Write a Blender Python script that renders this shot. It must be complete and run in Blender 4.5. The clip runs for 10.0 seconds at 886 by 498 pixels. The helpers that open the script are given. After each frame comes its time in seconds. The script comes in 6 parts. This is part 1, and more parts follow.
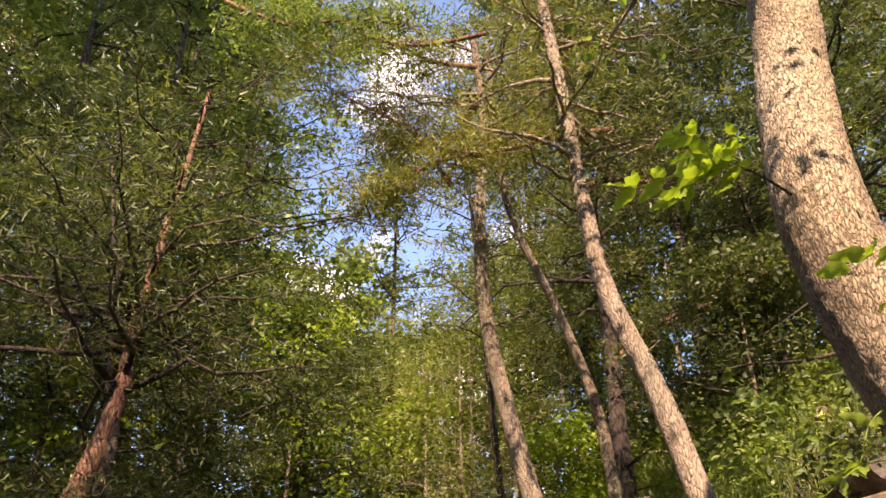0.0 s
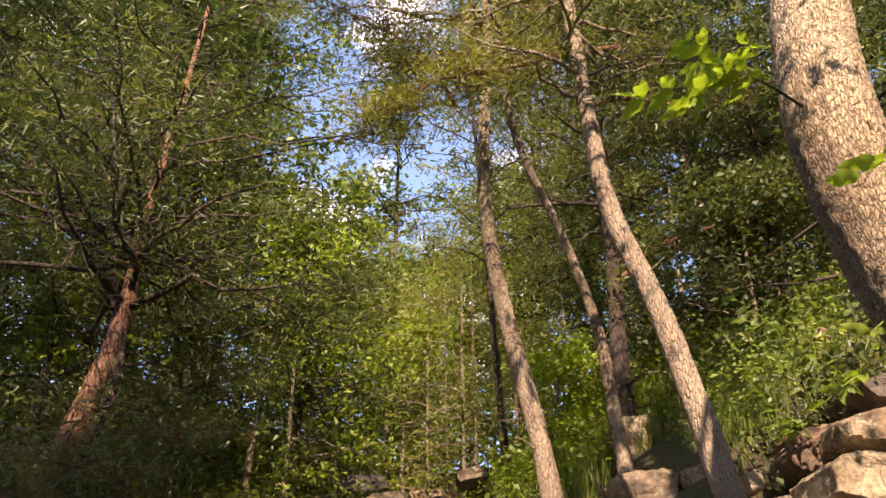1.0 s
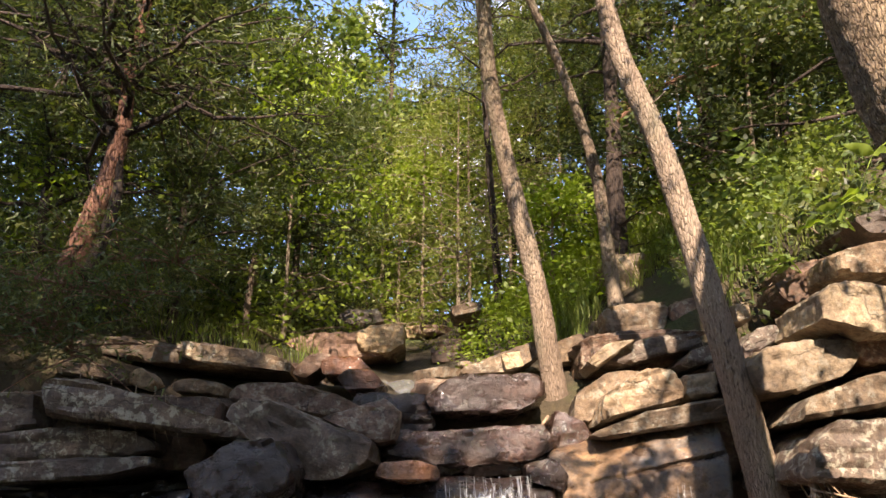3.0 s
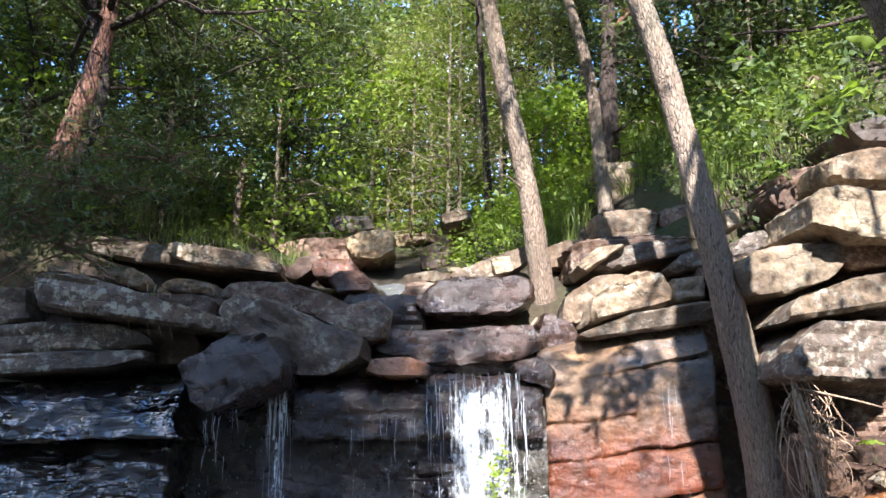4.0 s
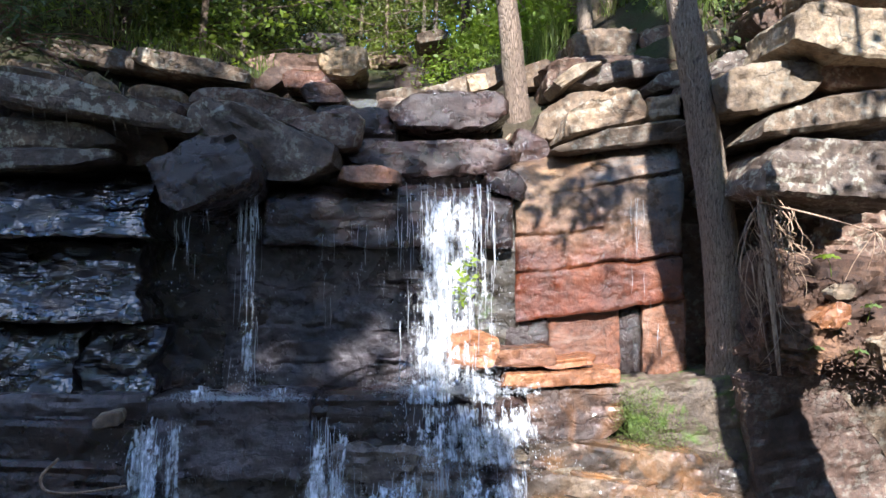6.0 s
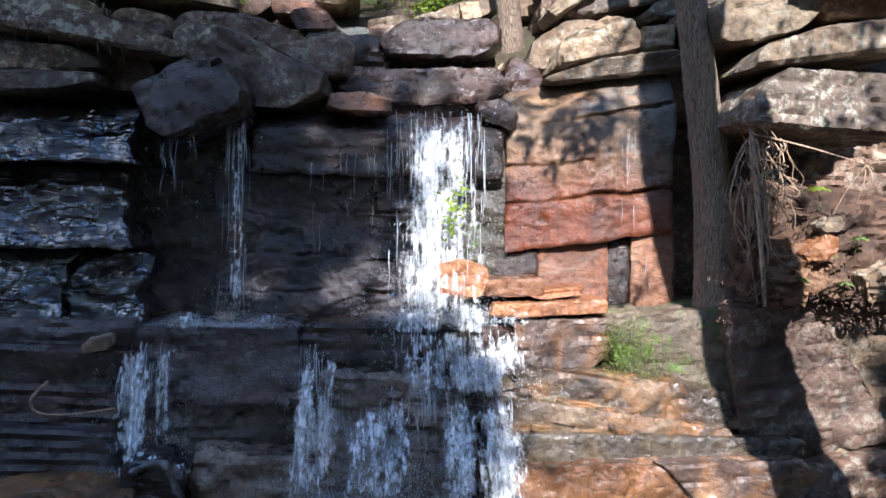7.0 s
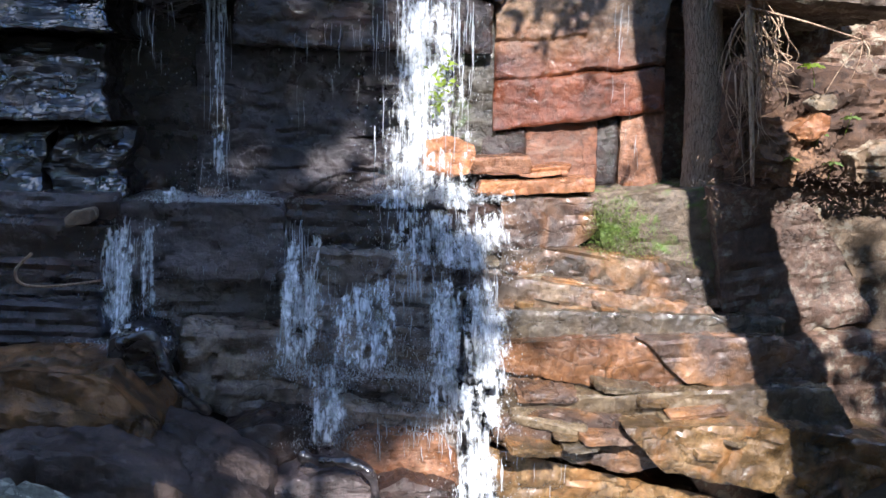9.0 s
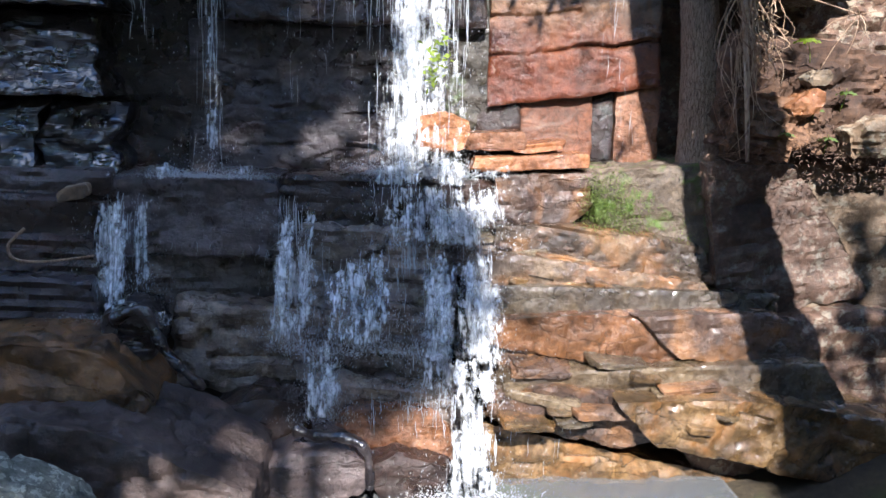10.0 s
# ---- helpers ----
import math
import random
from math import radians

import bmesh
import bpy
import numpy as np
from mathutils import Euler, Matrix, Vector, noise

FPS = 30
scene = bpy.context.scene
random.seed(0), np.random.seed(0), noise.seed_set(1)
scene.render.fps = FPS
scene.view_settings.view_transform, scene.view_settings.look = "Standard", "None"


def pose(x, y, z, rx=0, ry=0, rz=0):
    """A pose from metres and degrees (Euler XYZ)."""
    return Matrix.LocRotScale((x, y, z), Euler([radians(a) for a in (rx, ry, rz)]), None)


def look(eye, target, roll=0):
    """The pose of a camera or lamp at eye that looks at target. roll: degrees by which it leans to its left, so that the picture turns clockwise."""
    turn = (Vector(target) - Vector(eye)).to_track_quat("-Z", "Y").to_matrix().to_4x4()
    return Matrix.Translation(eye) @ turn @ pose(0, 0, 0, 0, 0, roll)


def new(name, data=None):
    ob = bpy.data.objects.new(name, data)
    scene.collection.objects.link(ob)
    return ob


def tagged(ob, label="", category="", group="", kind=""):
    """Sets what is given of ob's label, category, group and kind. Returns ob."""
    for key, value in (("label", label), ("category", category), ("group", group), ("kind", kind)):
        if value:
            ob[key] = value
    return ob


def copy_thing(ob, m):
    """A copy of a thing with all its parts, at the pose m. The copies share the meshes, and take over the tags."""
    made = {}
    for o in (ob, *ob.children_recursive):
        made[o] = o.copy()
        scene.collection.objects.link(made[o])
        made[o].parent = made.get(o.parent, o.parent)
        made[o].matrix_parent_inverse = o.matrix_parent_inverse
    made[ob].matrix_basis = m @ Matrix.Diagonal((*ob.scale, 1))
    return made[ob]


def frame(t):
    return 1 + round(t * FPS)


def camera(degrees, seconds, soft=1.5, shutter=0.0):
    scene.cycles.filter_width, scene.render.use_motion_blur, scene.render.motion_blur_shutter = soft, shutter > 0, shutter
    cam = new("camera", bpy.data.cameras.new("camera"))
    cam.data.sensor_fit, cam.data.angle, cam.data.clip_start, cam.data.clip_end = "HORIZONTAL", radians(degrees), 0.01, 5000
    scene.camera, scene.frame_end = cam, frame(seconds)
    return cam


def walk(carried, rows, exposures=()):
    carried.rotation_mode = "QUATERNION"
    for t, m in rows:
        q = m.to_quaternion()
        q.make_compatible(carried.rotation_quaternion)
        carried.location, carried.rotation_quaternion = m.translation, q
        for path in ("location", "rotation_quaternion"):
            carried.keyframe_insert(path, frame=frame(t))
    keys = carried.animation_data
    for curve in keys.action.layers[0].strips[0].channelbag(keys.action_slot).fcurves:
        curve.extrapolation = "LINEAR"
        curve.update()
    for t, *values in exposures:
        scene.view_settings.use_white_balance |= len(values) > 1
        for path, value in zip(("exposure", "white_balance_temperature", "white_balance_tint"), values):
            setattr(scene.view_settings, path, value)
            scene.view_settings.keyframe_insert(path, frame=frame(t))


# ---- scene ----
cam = camera(55.0, 10.0, soft=1.5)
METRES, EYE, TILT, LEAN, TURN = 0.8, 2.7, 33.0, 2.0, 0.0
ROWS = [
    (0.0, 0.0, 0.0, 0.0, -0.0, 0.0, 0.0),
    (0.5, -0.0119, 0.0049, -0.0416, 0.06, -2.33, -0.19),
    (1.0, -0.0175, 0.0131, -0.0987, 0.13, -4.81, -0.33),
    (1.5, -0.0231, 0.0211, -0.1545, 0.13, -7.23, -0.46),
    (2.0, -0.0296, 0.0211, -0.1921, 0.02, -9.58, -0.62),
    (2.5, -0.0437, 0.0087, -0.2302, 0.02, -12.12, -0.74),
    (4.0, -0.0874, -0.0316, -0.4128, -0.7, -20.39, -2.05),
    (4.5, -0.1001, -0.0549, -0.4807, -1.0, -23.27, -2.16),
    (5.0, -0.0806, -0.0766, -0.5429, -1.2, -25.98, -2.72),
    (5.5, -0.088, -0.0958, -0.6047, -1.58, -28.64, -3.62),
    (7.0, -0.0407, -0.1299, -0.7204, -1.76, -35.18, -4.99),
    (7.5, -0.0191, -0.1493, -0.7546, -1.79, -37.13, -5.37),
    (8.0, -0.007, -0.1579, -0.7962, -1.88, -39.11, -5.49),
    (8.5, 0.0004, -0.1686, -0.8407, -1.98, -40.92, -5.5),
    (9.0, -0.0062, -0.1865, -0.8664, -2.04, -42.08, -5.78),
    (9.5, -0.0129, -0.1903, -0.8754, -2.12, -42.82, -5.92),
    (10.0, 0.0177, -0.2074, -0.8964, -2.17, -43.35, -5.93),
]
walk(cam, [(t, pose(0, 0, EYE, TILT, LEAN, TURN) @ pose(METRES * x, METRES * y, METRES * z, 90 + pitch, roll, yaw)) for t, x, y, z, yaw, pitch, roll in ROWS],
     exposures=[(0.0, 1.86, 8600, 28), (2.7, 1.82, 8200, 25), (3.7, 2.35, 5900, 15), (5.5, 2.12, 5600, 15), (7.0, 1.93, 5600, 15), (10.0, 1.92, 5750, 15)])

# ---- light ----
SUN_AZ, SUN_EL = -0.5, 38.5          # behind the viewer, a little to the left
sun_dir = Vector((math.sin(radians(SUN_AZ)) * math.cos(radians(SUN_EL)), -math.cos(radians(SUN_AZ)) * math.cos(radians(SUN_EL)), math.sin(radians(SUN_EL))))
world = bpy.data.worlds.new("sky")
scene.world = world
world.use_nodes = True
wn = world.node_tree
sky = wn.nodes.new("ShaderNodeTexSky")
sky.sky_type, sky.sun_disc = "NISHITA", False
sky.sun_elevation, sky.sun_rotation = radians(SUN_EL), math.atan2(sun_dir.x, sun_dir.y)
sky.dust_density, sky.ozone_density = 0.0, 6.0
# thin white cloud over the blue
cloud_at = wn.nodes.new("ShaderNodeTexCoord")
cloud = wn.nodes.new("ShaderNodeTexNoise")
cloud.inputs["Scale"].default_value, cloud.inputs["Detail"].default_value = 3.2, 6.0
cloud_cut = wn.nodes.new("ShaderNodeMapRange")
cloud_cut.inputs["From Min"].default_value, cloud_cut.inputs["From Max"].default_value = 0.54, 0.65
cover = wn.nodes.new("ShaderNodeMix")
cover.data_type = "RGBA"
cover.inputs[7].default_value = (8.0, 8.0, 8.3, 1)
wn.links.new(cloud_at.outputs["Generated"], cloud.inputs["Vector"])
wn.links.new(cloud.outputs["Fac"], cloud_cut.inputs["Value"])
wn.links.new(cloud_cut.outputs[0], cover.inputs[0])
wn.links.new(sky.outputs[0], cover.inputs[6])
wn.links.new(cover.outputs[2], wn.nodes["Background"].inputs[0])
wn.nodes["Background"].inputs[1].default_value = 0.15
sun_data = bpy.data.lights.new("sun", "SUN")
sun_data.energy, sun_data.angle, sun_data.color = 3.9, radians(0.6), (1.0, 0.93, 0.8)
sun = new("sun", sun_data)
sun.matrix_world = look(sun_dir * 50, (0, 0, 0))
scene.view_settings.exposure = 0.0

# ---- materials ----
def nodes_of(name):
    m = bpy.data.materials.new(name)
    m.use_nodes = True
    t = m.node_tree
    return m, t, t.nodes["Principled BSDF"]


def add(t, kind, **values):
    n = t.nodes.new(kind)
    for key, value in values.items():
        n.inputs[key].default_value = value
    return n


def ramp(t, source, stops):
    r = t.nodes.new("ShaderNodeValToRGB")
    while len(r.color_ramp.elements) < len(stops):
        r.color_ramp.elements.new(0.5)
    for e, (at, colour) in zip(r.color_ramp.elements, stops):
        e.position, e.color = at, (*colour, 1)
    t.links.new(source, r.inputs[0])
    return r.outputs[0]


def grey(v):
    return (v, v, v)


def mixed(t, factor, a, b, blend="MIX"):
    m = t.nodes.new("ShaderNodeMix")
    m.data_type, m.blend_type = "RGBA", blend
    for socket, value in ((m.inputs[0], factor), (m.inputs[6], a), (m.inputs[7], b)):
        if isinstance(value, (int, float)):
            socket.default_value = value
        elif isinstance(value, tuple):
            socket.default_value = (*value, 1)
        else:
            t.links.new(value, socket)
    return m.outputs[2]


def own_coords(t, scale=(1, 1, 1)):
    """Object space, shifted at random from object to object."""
    tc, info = t.nodes.new("ShaderNodeTexCoord"), t.nodes.new("ShaderNodeObjectInfo")
    mul = t.nodes.new("ShaderNodeVectorMath")
    mul.operation = "SCALE"
    mul.inputs[0].default_value = (37, 19, 53)
    t.links.new(info.outputs["Random"], mul.inputs["Scale"])
    plus = t.nodes.new("ShaderNodeVectorMath")
    t.links.new(tc.outputs["Object"], plus.inputs[0])
    t.links.new(mul.outputs[0], plus.inputs[1])
    mp = t.nodes.new("ShaderNodeMapping")
    mp.inputs["Scale"].default_value = scale
    t.links.new(plus.outputs[0], mp.inputs[0])
    return mp.outputs[0], info.outputs["Random"]


def noise_tex(t, vec, scale, detail=6.0, rough=0.6, distortion=0.0):
    n = add(t, "ShaderNodeTexNoise", Scale=scale, Detail=detail, Roughness=rough, Distortion=distortion)
    t.links.new(vec, n.inputs["Vector"])
    return n.outputs["Fac"]


def bumped(t, bsdf, layers):
    last = None
    for source, strength, distance in layers:
        b = add(t, "ShaderNodeBump", Strength=strength, Distance=distance)
        t.links.new(source, b.inputs["Height"])
        if last:
            t.links.new(last, b.inputs["Normal"])
        last = b.outputs[0]
    t.links.new(last, bsdf.inputs["Normal"])


def rock_mat(name, dark, mid, light, rough=0.85, lichen=0.0, moss=0.0, stain=0.0, orange=0.0, gloss=0.0, streak=0.4, cracks=0.55, wet=False, pale_up=0.0):
    m, t, b = nodes_of(name)
    vec, rnd = own_coords(t)
    flat, _ = own_coords(t, (0.8, 0.8, 4.0))
    big, fine, strata = noise_tex(t, vec, 2.6, 5), noise_tex(t, vec, 24.0, 8, 0.7), noise_tex(t, flat, 3.0, 6, 0.65, 0.4)
    col = ramp(t, big, [(0.32, dark), (0.5, mid), (0.68, light)])
    col = mixed(t, 0.12 if gloss > 0.55 else 0.3, col, ramp(t, strata, [(0.3, dark), (0.5, mid), (0.66, light)]))
    col = mixed(t, 0.75, col, ramp(t, fine, [(0.34, grey(0.34)), (0.5, grey(0.95)), (0.66, grey(1.5))]), "MULTIPLY")
    if orange:
        o = noise_tex(t, vec, 3.7, 4, 0.6, 0.8)
        col = mixed(t, ramp(t, o, [(0.5 - 0.15 * orange, grey(0)), (0.8 - 0.15 * orange, grey(0.7))]), col, (0.36, 0.17, 0.055))
    if stain:
        s = noise_tex(t, vec, 1.7, 7, 0.7, 0.5)
        col = mixed(t, ramp(t, s, [(0.5, grey(0)), (0.62, grey(stain))]), col, mixed(t, 0.3, (0.03, 0.024, 0.02), col))
    if lichen:
        l = noise_tex(t, vec, 17.0, 6, 0.7, 0.2)
        patch = noise_tex(t, vec, 2.6, 3)
        both = mixed(t, 1.0, ramp(t, l, [(0.52, grey(0)), (0.57, grey(1))]), ramp(t, patch, [(0.4, grey(0)), (0.55, grey(lichen))]), "MULTIPLY")
        col = mixed(t, both, col, (0.48, 0.5, 0.42))
    if moss:
        l = noise_tex(t, vec, 4.0, 8, 0.7, 0.3)
        col = mixed(t, ramp(t, l, [(0.6 - 0.2 * moss, grey(0)), (0.68 - 0.15 * moss, grey(0.9))]), col, (0.07, 0.13, 0.02))
    # upward-facing parts are mixed toward a paler tan-grey
    if pale_up:
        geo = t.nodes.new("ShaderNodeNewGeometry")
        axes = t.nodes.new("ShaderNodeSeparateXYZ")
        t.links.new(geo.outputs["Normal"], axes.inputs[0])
        level = ramp(t, axes.outputs["Z"], [(0.12, grey(0)), (0.5, grey(pale_up))])
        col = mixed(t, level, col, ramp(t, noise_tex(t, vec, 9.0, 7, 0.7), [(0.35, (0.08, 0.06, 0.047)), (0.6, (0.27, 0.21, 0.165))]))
    warp = add(t, "ShaderNodeTexNoise", Scale=3.0, Detail=3.0)
    t.links.new(vec, warp.inputs["Vector"])
    bent = t.nodes.new("ShaderNodeVectorMath")
    bent.operation = "MULTIPLY_ADD"
    bent.inputs[1].default_value = (0.9, 0.9, 0.5)
    t.links.new(warp.outputs["Color"], bent.inputs[0])
    flatter, _ = own_coords(t, (0.8, 0.8, 2.6))
    t.links.new(flatter, bent.inputs[2])
    split = add(t, "ShaderNodeTexVoronoi", Scale=1.7)
    split.feature = "DISTANCE_TO_EDGE"
    t.links.new(bent.outputs[0], split.inputs["Vector"])
    line = ramp(t, split.outputs["Distance"], [(0.0, grey(1 - cracks)), (0.008, grey(1 - 0.5 * cracks)), (0.02, grey(1))])
    line = mixed(t, ramp(t, noise_tex(t, vec, 1.3, 2), [(0.45, grey(0)), (0.6, grey(1))]), grey(1.0), line)
    col = mixed(t, 1.0, col, ramp(t, rnd, [(0.0, (0.62, 0.6, 0.6)), (0.5, (1.0, 0.97, 0.94)), (1.0, (1.28, 1.16, 1.02))]), "MULTIPLY")
    col = mixed(t, 1.0, col, line, "MULTIPLY")
    t.links.new(col, b.inputs["Base Color"])
    r = ramp(t, noise_tex(t, vec, 6.0, 5), [(0.35, grey(max(0.08, rough - 0.25))), (0.65, grey(min(1, rough + 0.1)))])
    t.links.new(r, b.inputs["Roughness"])
    b.inputs["Coat Weight"].default_value, b.inputs["Coat Roughness"].default_value = gloss, 0.03 if wet else 0.12
    pits = add(t, "ShaderNodeTexVoronoi", Scale=14.0)
    t.links.new(vec, pits.inputs["Vector"])
    if wet:
        ripple = noise_tex(t, flat, 6.0, 2, 0.5, 0.6)
        bumped(t, b, [(line, 0.8 * cracks, 0.03), (noise_tex(t, vec, 2.6, 1, 0.5, 0.6), 0.8, 0.12), (ripple, 0.8, 0.02), (noise_tex(t, vec, 17.0, 2, 0.5, 0.5), 0.7, 0.01)])
    else:
        bumped(t, b, [(line, 0.8 * cracks, 0.03), (big, 0.5, 0.06), (strata, streak, 0.03), (fine, 0.75, 0.022), (pits.outputs["Distance"], 0.35, 0.01)])
    t.links.new(b.inputs["Normal"].links[0].from_socket, b.inputs["Coat Normal"])
    if gloss > 0.55 and not wet:
        under = add(t, "ShaderNodeBump", Strength=0.9, Distance=0.035)
        t.links.new(noise_tex(t, vec, 9.0, 4, 0.55, 0.6), under.inputs["Height"])
        t.links.new(under.outputs[0], b.inputs["Coat Normal"])
        b.inputs["Coat Roughness"].default_value = 0.07
    if wet:
        b.inputs["Coat IOR"].default_value = 1.75
        film = noise_tex(t, flat, 3.4, 6, 0.62, 0.5)
        t.links.new(ramp(t, film, [(0.45, grey(0.02)), (0.53, grey(1.0))]), b.inputs["Coat Weight"])
    return m


def bark_mat(name, dark, mid, light, scale, stretch, depth, rough=0.9, mossy=0.0, crack=0.5):
    m, t, b = nodes_of(name)
    vec, _ = own_coords(t, (1, 1, stretch))
    vor = add(t, "ShaderNodeTexVoronoi", Scale=scale)
    vor.feature = "DISTANCE_TO_EDGE"
    warp = t.nodes.new("ShaderNodeVectorMath")
    wob = add(t, "ShaderNodeTexNoise", Scale=scale * 0.5, Detail=4.0)
    t.links.new(vec, wob.inputs["Vector"])
    half = t.nodes.new("ShaderNodeVectorMath")
    half.operation = "SCALE"
    half.inputs["Scale"].default_value = 0.9 / scale * 2
    t.links.new(wob.outputs["Color"], half.inputs[0])
    t.links.new(vec, warp.inputs[0])
    t.links.new(half.outputs[0], warp.inputs[1])
    t.links.new(warp.outputs[0], vor.inputs["Vector"])
    plates = ramp(t, vor.outputs["Distance"], [(0.0, grey(0.15)), (0.07, grey(0.75)), (0.2, grey(1))])
    fine = noise_tex(t, vec, scale * 2.2, 7, 0.7)
    big = noise_tex(t, vec, 1.6, 4)
    col = ramp(t, fine, [(0.3, dark), (0.5, mid), (0.68, light)])
    col = mixed(t, 0.6, col, ramp(t, big, [(0.35, dark), (0.5, mid), (0.65, light)]))
    col = mixed(t, mixed(t, crack, grey(1.0), plates), dark, col)
    specks = noise_tex(t, vec, scale * 1.3, 2, 0.5)
    col = mixed(t, ramp(t, specks, [(0.58, grey(0)), (0.64, grey(0.8))]), col, dark)
    if mossy:
        col = mixed(t, ramp(t, noise_tex(t, vec, 3.0, 6, 0.7), [(0.5, grey(0)), (0.7, grey(mossy))]), col, (0.2, 0.2, 0.13))
    t.links.new(col, b.inputs["Base Color"])
    b.inputs["Roughness"].default_value = rough
    bumped(t, b, [(plates, 0.9, depth), (fine, 0.6, depth * 0.6)])
    return m


def leaf_mat(name, dark, mid, light, through_light=0.45, rough=0.5):
    m, t, b = nodes_of(name)
    geo = t.nodes.new("ShaderNodeNewGeometry")
    tc = t.nodes.new("ShaderNodeTexCoord")
    patch = noise_tex(t, tc.outputs["Object"], 0.9, 3)
    col = ramp(t, geo.outputs["Random Per Island"], [(0.0, dark), (0.5, mid), (1.0, light)])
    col = mixed(t, 0.45, col, ramp(t, patch, [(0.35, dark), (0.5, mid), (0.65, light)]))
    t.links.new(col, b.inputs["Base Color"])
    b.inputs["Roughness"].default_value = rough
    tr = t.nodes.new("ShaderNodeBsdfTranslucent")
    warm = mixed(t, 1.0, col, (1.25, 1.3, 0.55), "MULTIPLY")
    t.links.new(warm, tr.inputs[0])
    mx = t.nodes.new("ShaderNodeMixShader")
    mx.inputs[0].default_value = through_light
    t.links.new(b.outputs[0], mx.inputs[1])
    t.links.new(tr.outputs[0], mx.inputs[2])
    t.links.new(mx.outputs[0], t.nodes["Material Output"].inputs[0])
    return m


def water_mat(name, see, colour, rough, torn=0.0):
    """Water, part clear and part white. torn: how far the sheet parts into long soft strands that fade at its sides."""
    m, t, b = nodes_of(name)
    b.inputs["Base Color"].default_value = (*colour, 1)
    b.inputs["Roughness"].default_value = rough
    b.inputs["IOR"].default_value = 1.33
    b.inputs["Transmission Weight"].default_value = see
    tr = add(t, "ShaderNodeBsdfTranslucent", Color=(*colour, 1))
    mx = t.nodes.new("ShaderNodeMixShader")
    mx.inputs[0].default_value = 0.35 * (1 - see)
    t.links.new(b.outputs[0], mx.inputs[1])
    t.links.new(tr.outputs[0], mx.inputs[2])
    last = mx.outputs[0]
    if torn:
        tc, info = t.nodes.new("ShaderNodeTexCoord"), t.nodes.new("ShaderNodeObjectInfo")
        shift = t.nodes.new("ShaderNodeVectorMath")
        shift.operation = "MULTIPLY_ADD"
        shift.inputs[1].default_value = (31, 17, 23)
        t.links.new(info.outputs["Random"], shift.inputs[0])
        t.links.new(tc.outputs["Object"], shift.inputs[2])
        layers = []
        for scale, detail in (((15, 6, 1.7), 2), ((52, 20, 5.0), 2), ((24, 20, 18), 3)):
            run = t.nodes.new("ShaderNodeMapping")
            run.inputs["Scale"].default_value = scale
            t.links.new(shift.outputs[0], run.inputs[0])
            layers.append(noise_tex(t, run.outputs[0], 1.0, detail, 0.55, 0.7))
        body = mixed(t, 0.36, mixed(t, 0.45, layers[0], layers[1]), layers[2])
        axes = t.nodes.new("ShaderNodeSeparateXYZ")
        t.links.new(tc.outputs["UV"], axes.inputs[0])
        side = ramp(t, axes.outputs["X"], [(0.0, grey(0)), (0.36, grey(1)), (0.64, grey(1)), (1.0, grey(0))])
        foot = ramp(t, axes.outputs["Y"], [(0.0, grey(0.4)), (0.12, grey(1)), (0.85, grey(1)), (1.0, grey(0.35))])
        edge = mixed(t, 1.0, side, foot, "MULTIPLY")
        less = t.nodes.new("ShaderNodeMath")
        less.operation = "MULTIPLY_ADD"
        less.inputs[1].default_value, less.inputs[2].default_value = 0.28, -0.28
        t.links.new(edge, less.inputs[0])
        total = t.nodes.new("ShaderNodeMath")
        t.links.new(body, total.inputs[0])
        t.links.new(less.outputs[0], total.inputs[1])
        solid = ramp(t, total.outputs[0], [(torn - 0.05, grey(0)), (torn + 0.015, grey(0.32)), (torn + 0.1, grey(0.95))])
        clear = t.nodes.new("ShaderNodeBsdfTransparent")
        thin = t.nodes.new("ShaderNodeMixShader")
        t.links.new(solid, thin.inputs[0])
        t.links.new(clear.outputs[0], thin.inputs[1])
        t.links.new(last, thin.inputs[2])
        last = thin.outputs[0]
        dent = add(t, "ShaderNodeBump", Strength=0.8, Distance=0.02)
        t.links.new(body, dent.inputs["Height"])
        t.links.new(dent.outputs[0], b.inputs["Normal"])
    t.links.new(last, t.nodes["Material Output"].inputs[0])
    return m


M_TAN = rock_mat("sandstone_tan", (0.05, 0.032, 0.02), (0.18, 0.128, 0.083), (0.37, 0.285, 0.195), 0.85, lichen=0.4, stain=0.8)
M_PALE = rock_mat("sandstone_pale", (0.12, 0.08, 0.05), (0.31, 0.235, 0.15), (0.48, 0.385, 0.265), 0.85, lichen=0.3, stain=0.5)
M_GREY = rock_mat("sandstone_grey_lichen", (0.035, 0.025, 0.019), (0.105, 0.078, 0.06), (0.23, 0.18, 0.14), 0.6, lichen=0.5, stain=0.6)
M_BROWN = rock_mat("sandstone_brown", (0.038, 0.023, 0.016), (0.115, 0.07, 0.05), (0.23, 0.155, 0.115), 0.65, lichen=0.3, stain=0.5)
M_WET = rock_mat("wet_black_rock", (0.008, 0.007, 0.008), (0.019, 0.016, 0.018), (0.045, 0.036, 0.038), 0.4, gloss=1.0, wet=True)
M_WETDARK = rock_mat("wet_dark_wall", (0.028, 0.022, 0.025), (0.068, 0.056, 0.06), (0.14, 0.116, 0.12), 0.42, gloss=0.4, stain=0.3)
M_FOOT = rock_mat("wet_grey_brown_rock", (0.055, 0.042, 0.036), (0.15, 0.122, 0.105), (0.32, 0.27, 0.23), 0.35, gloss=0.5, stain=0.5)
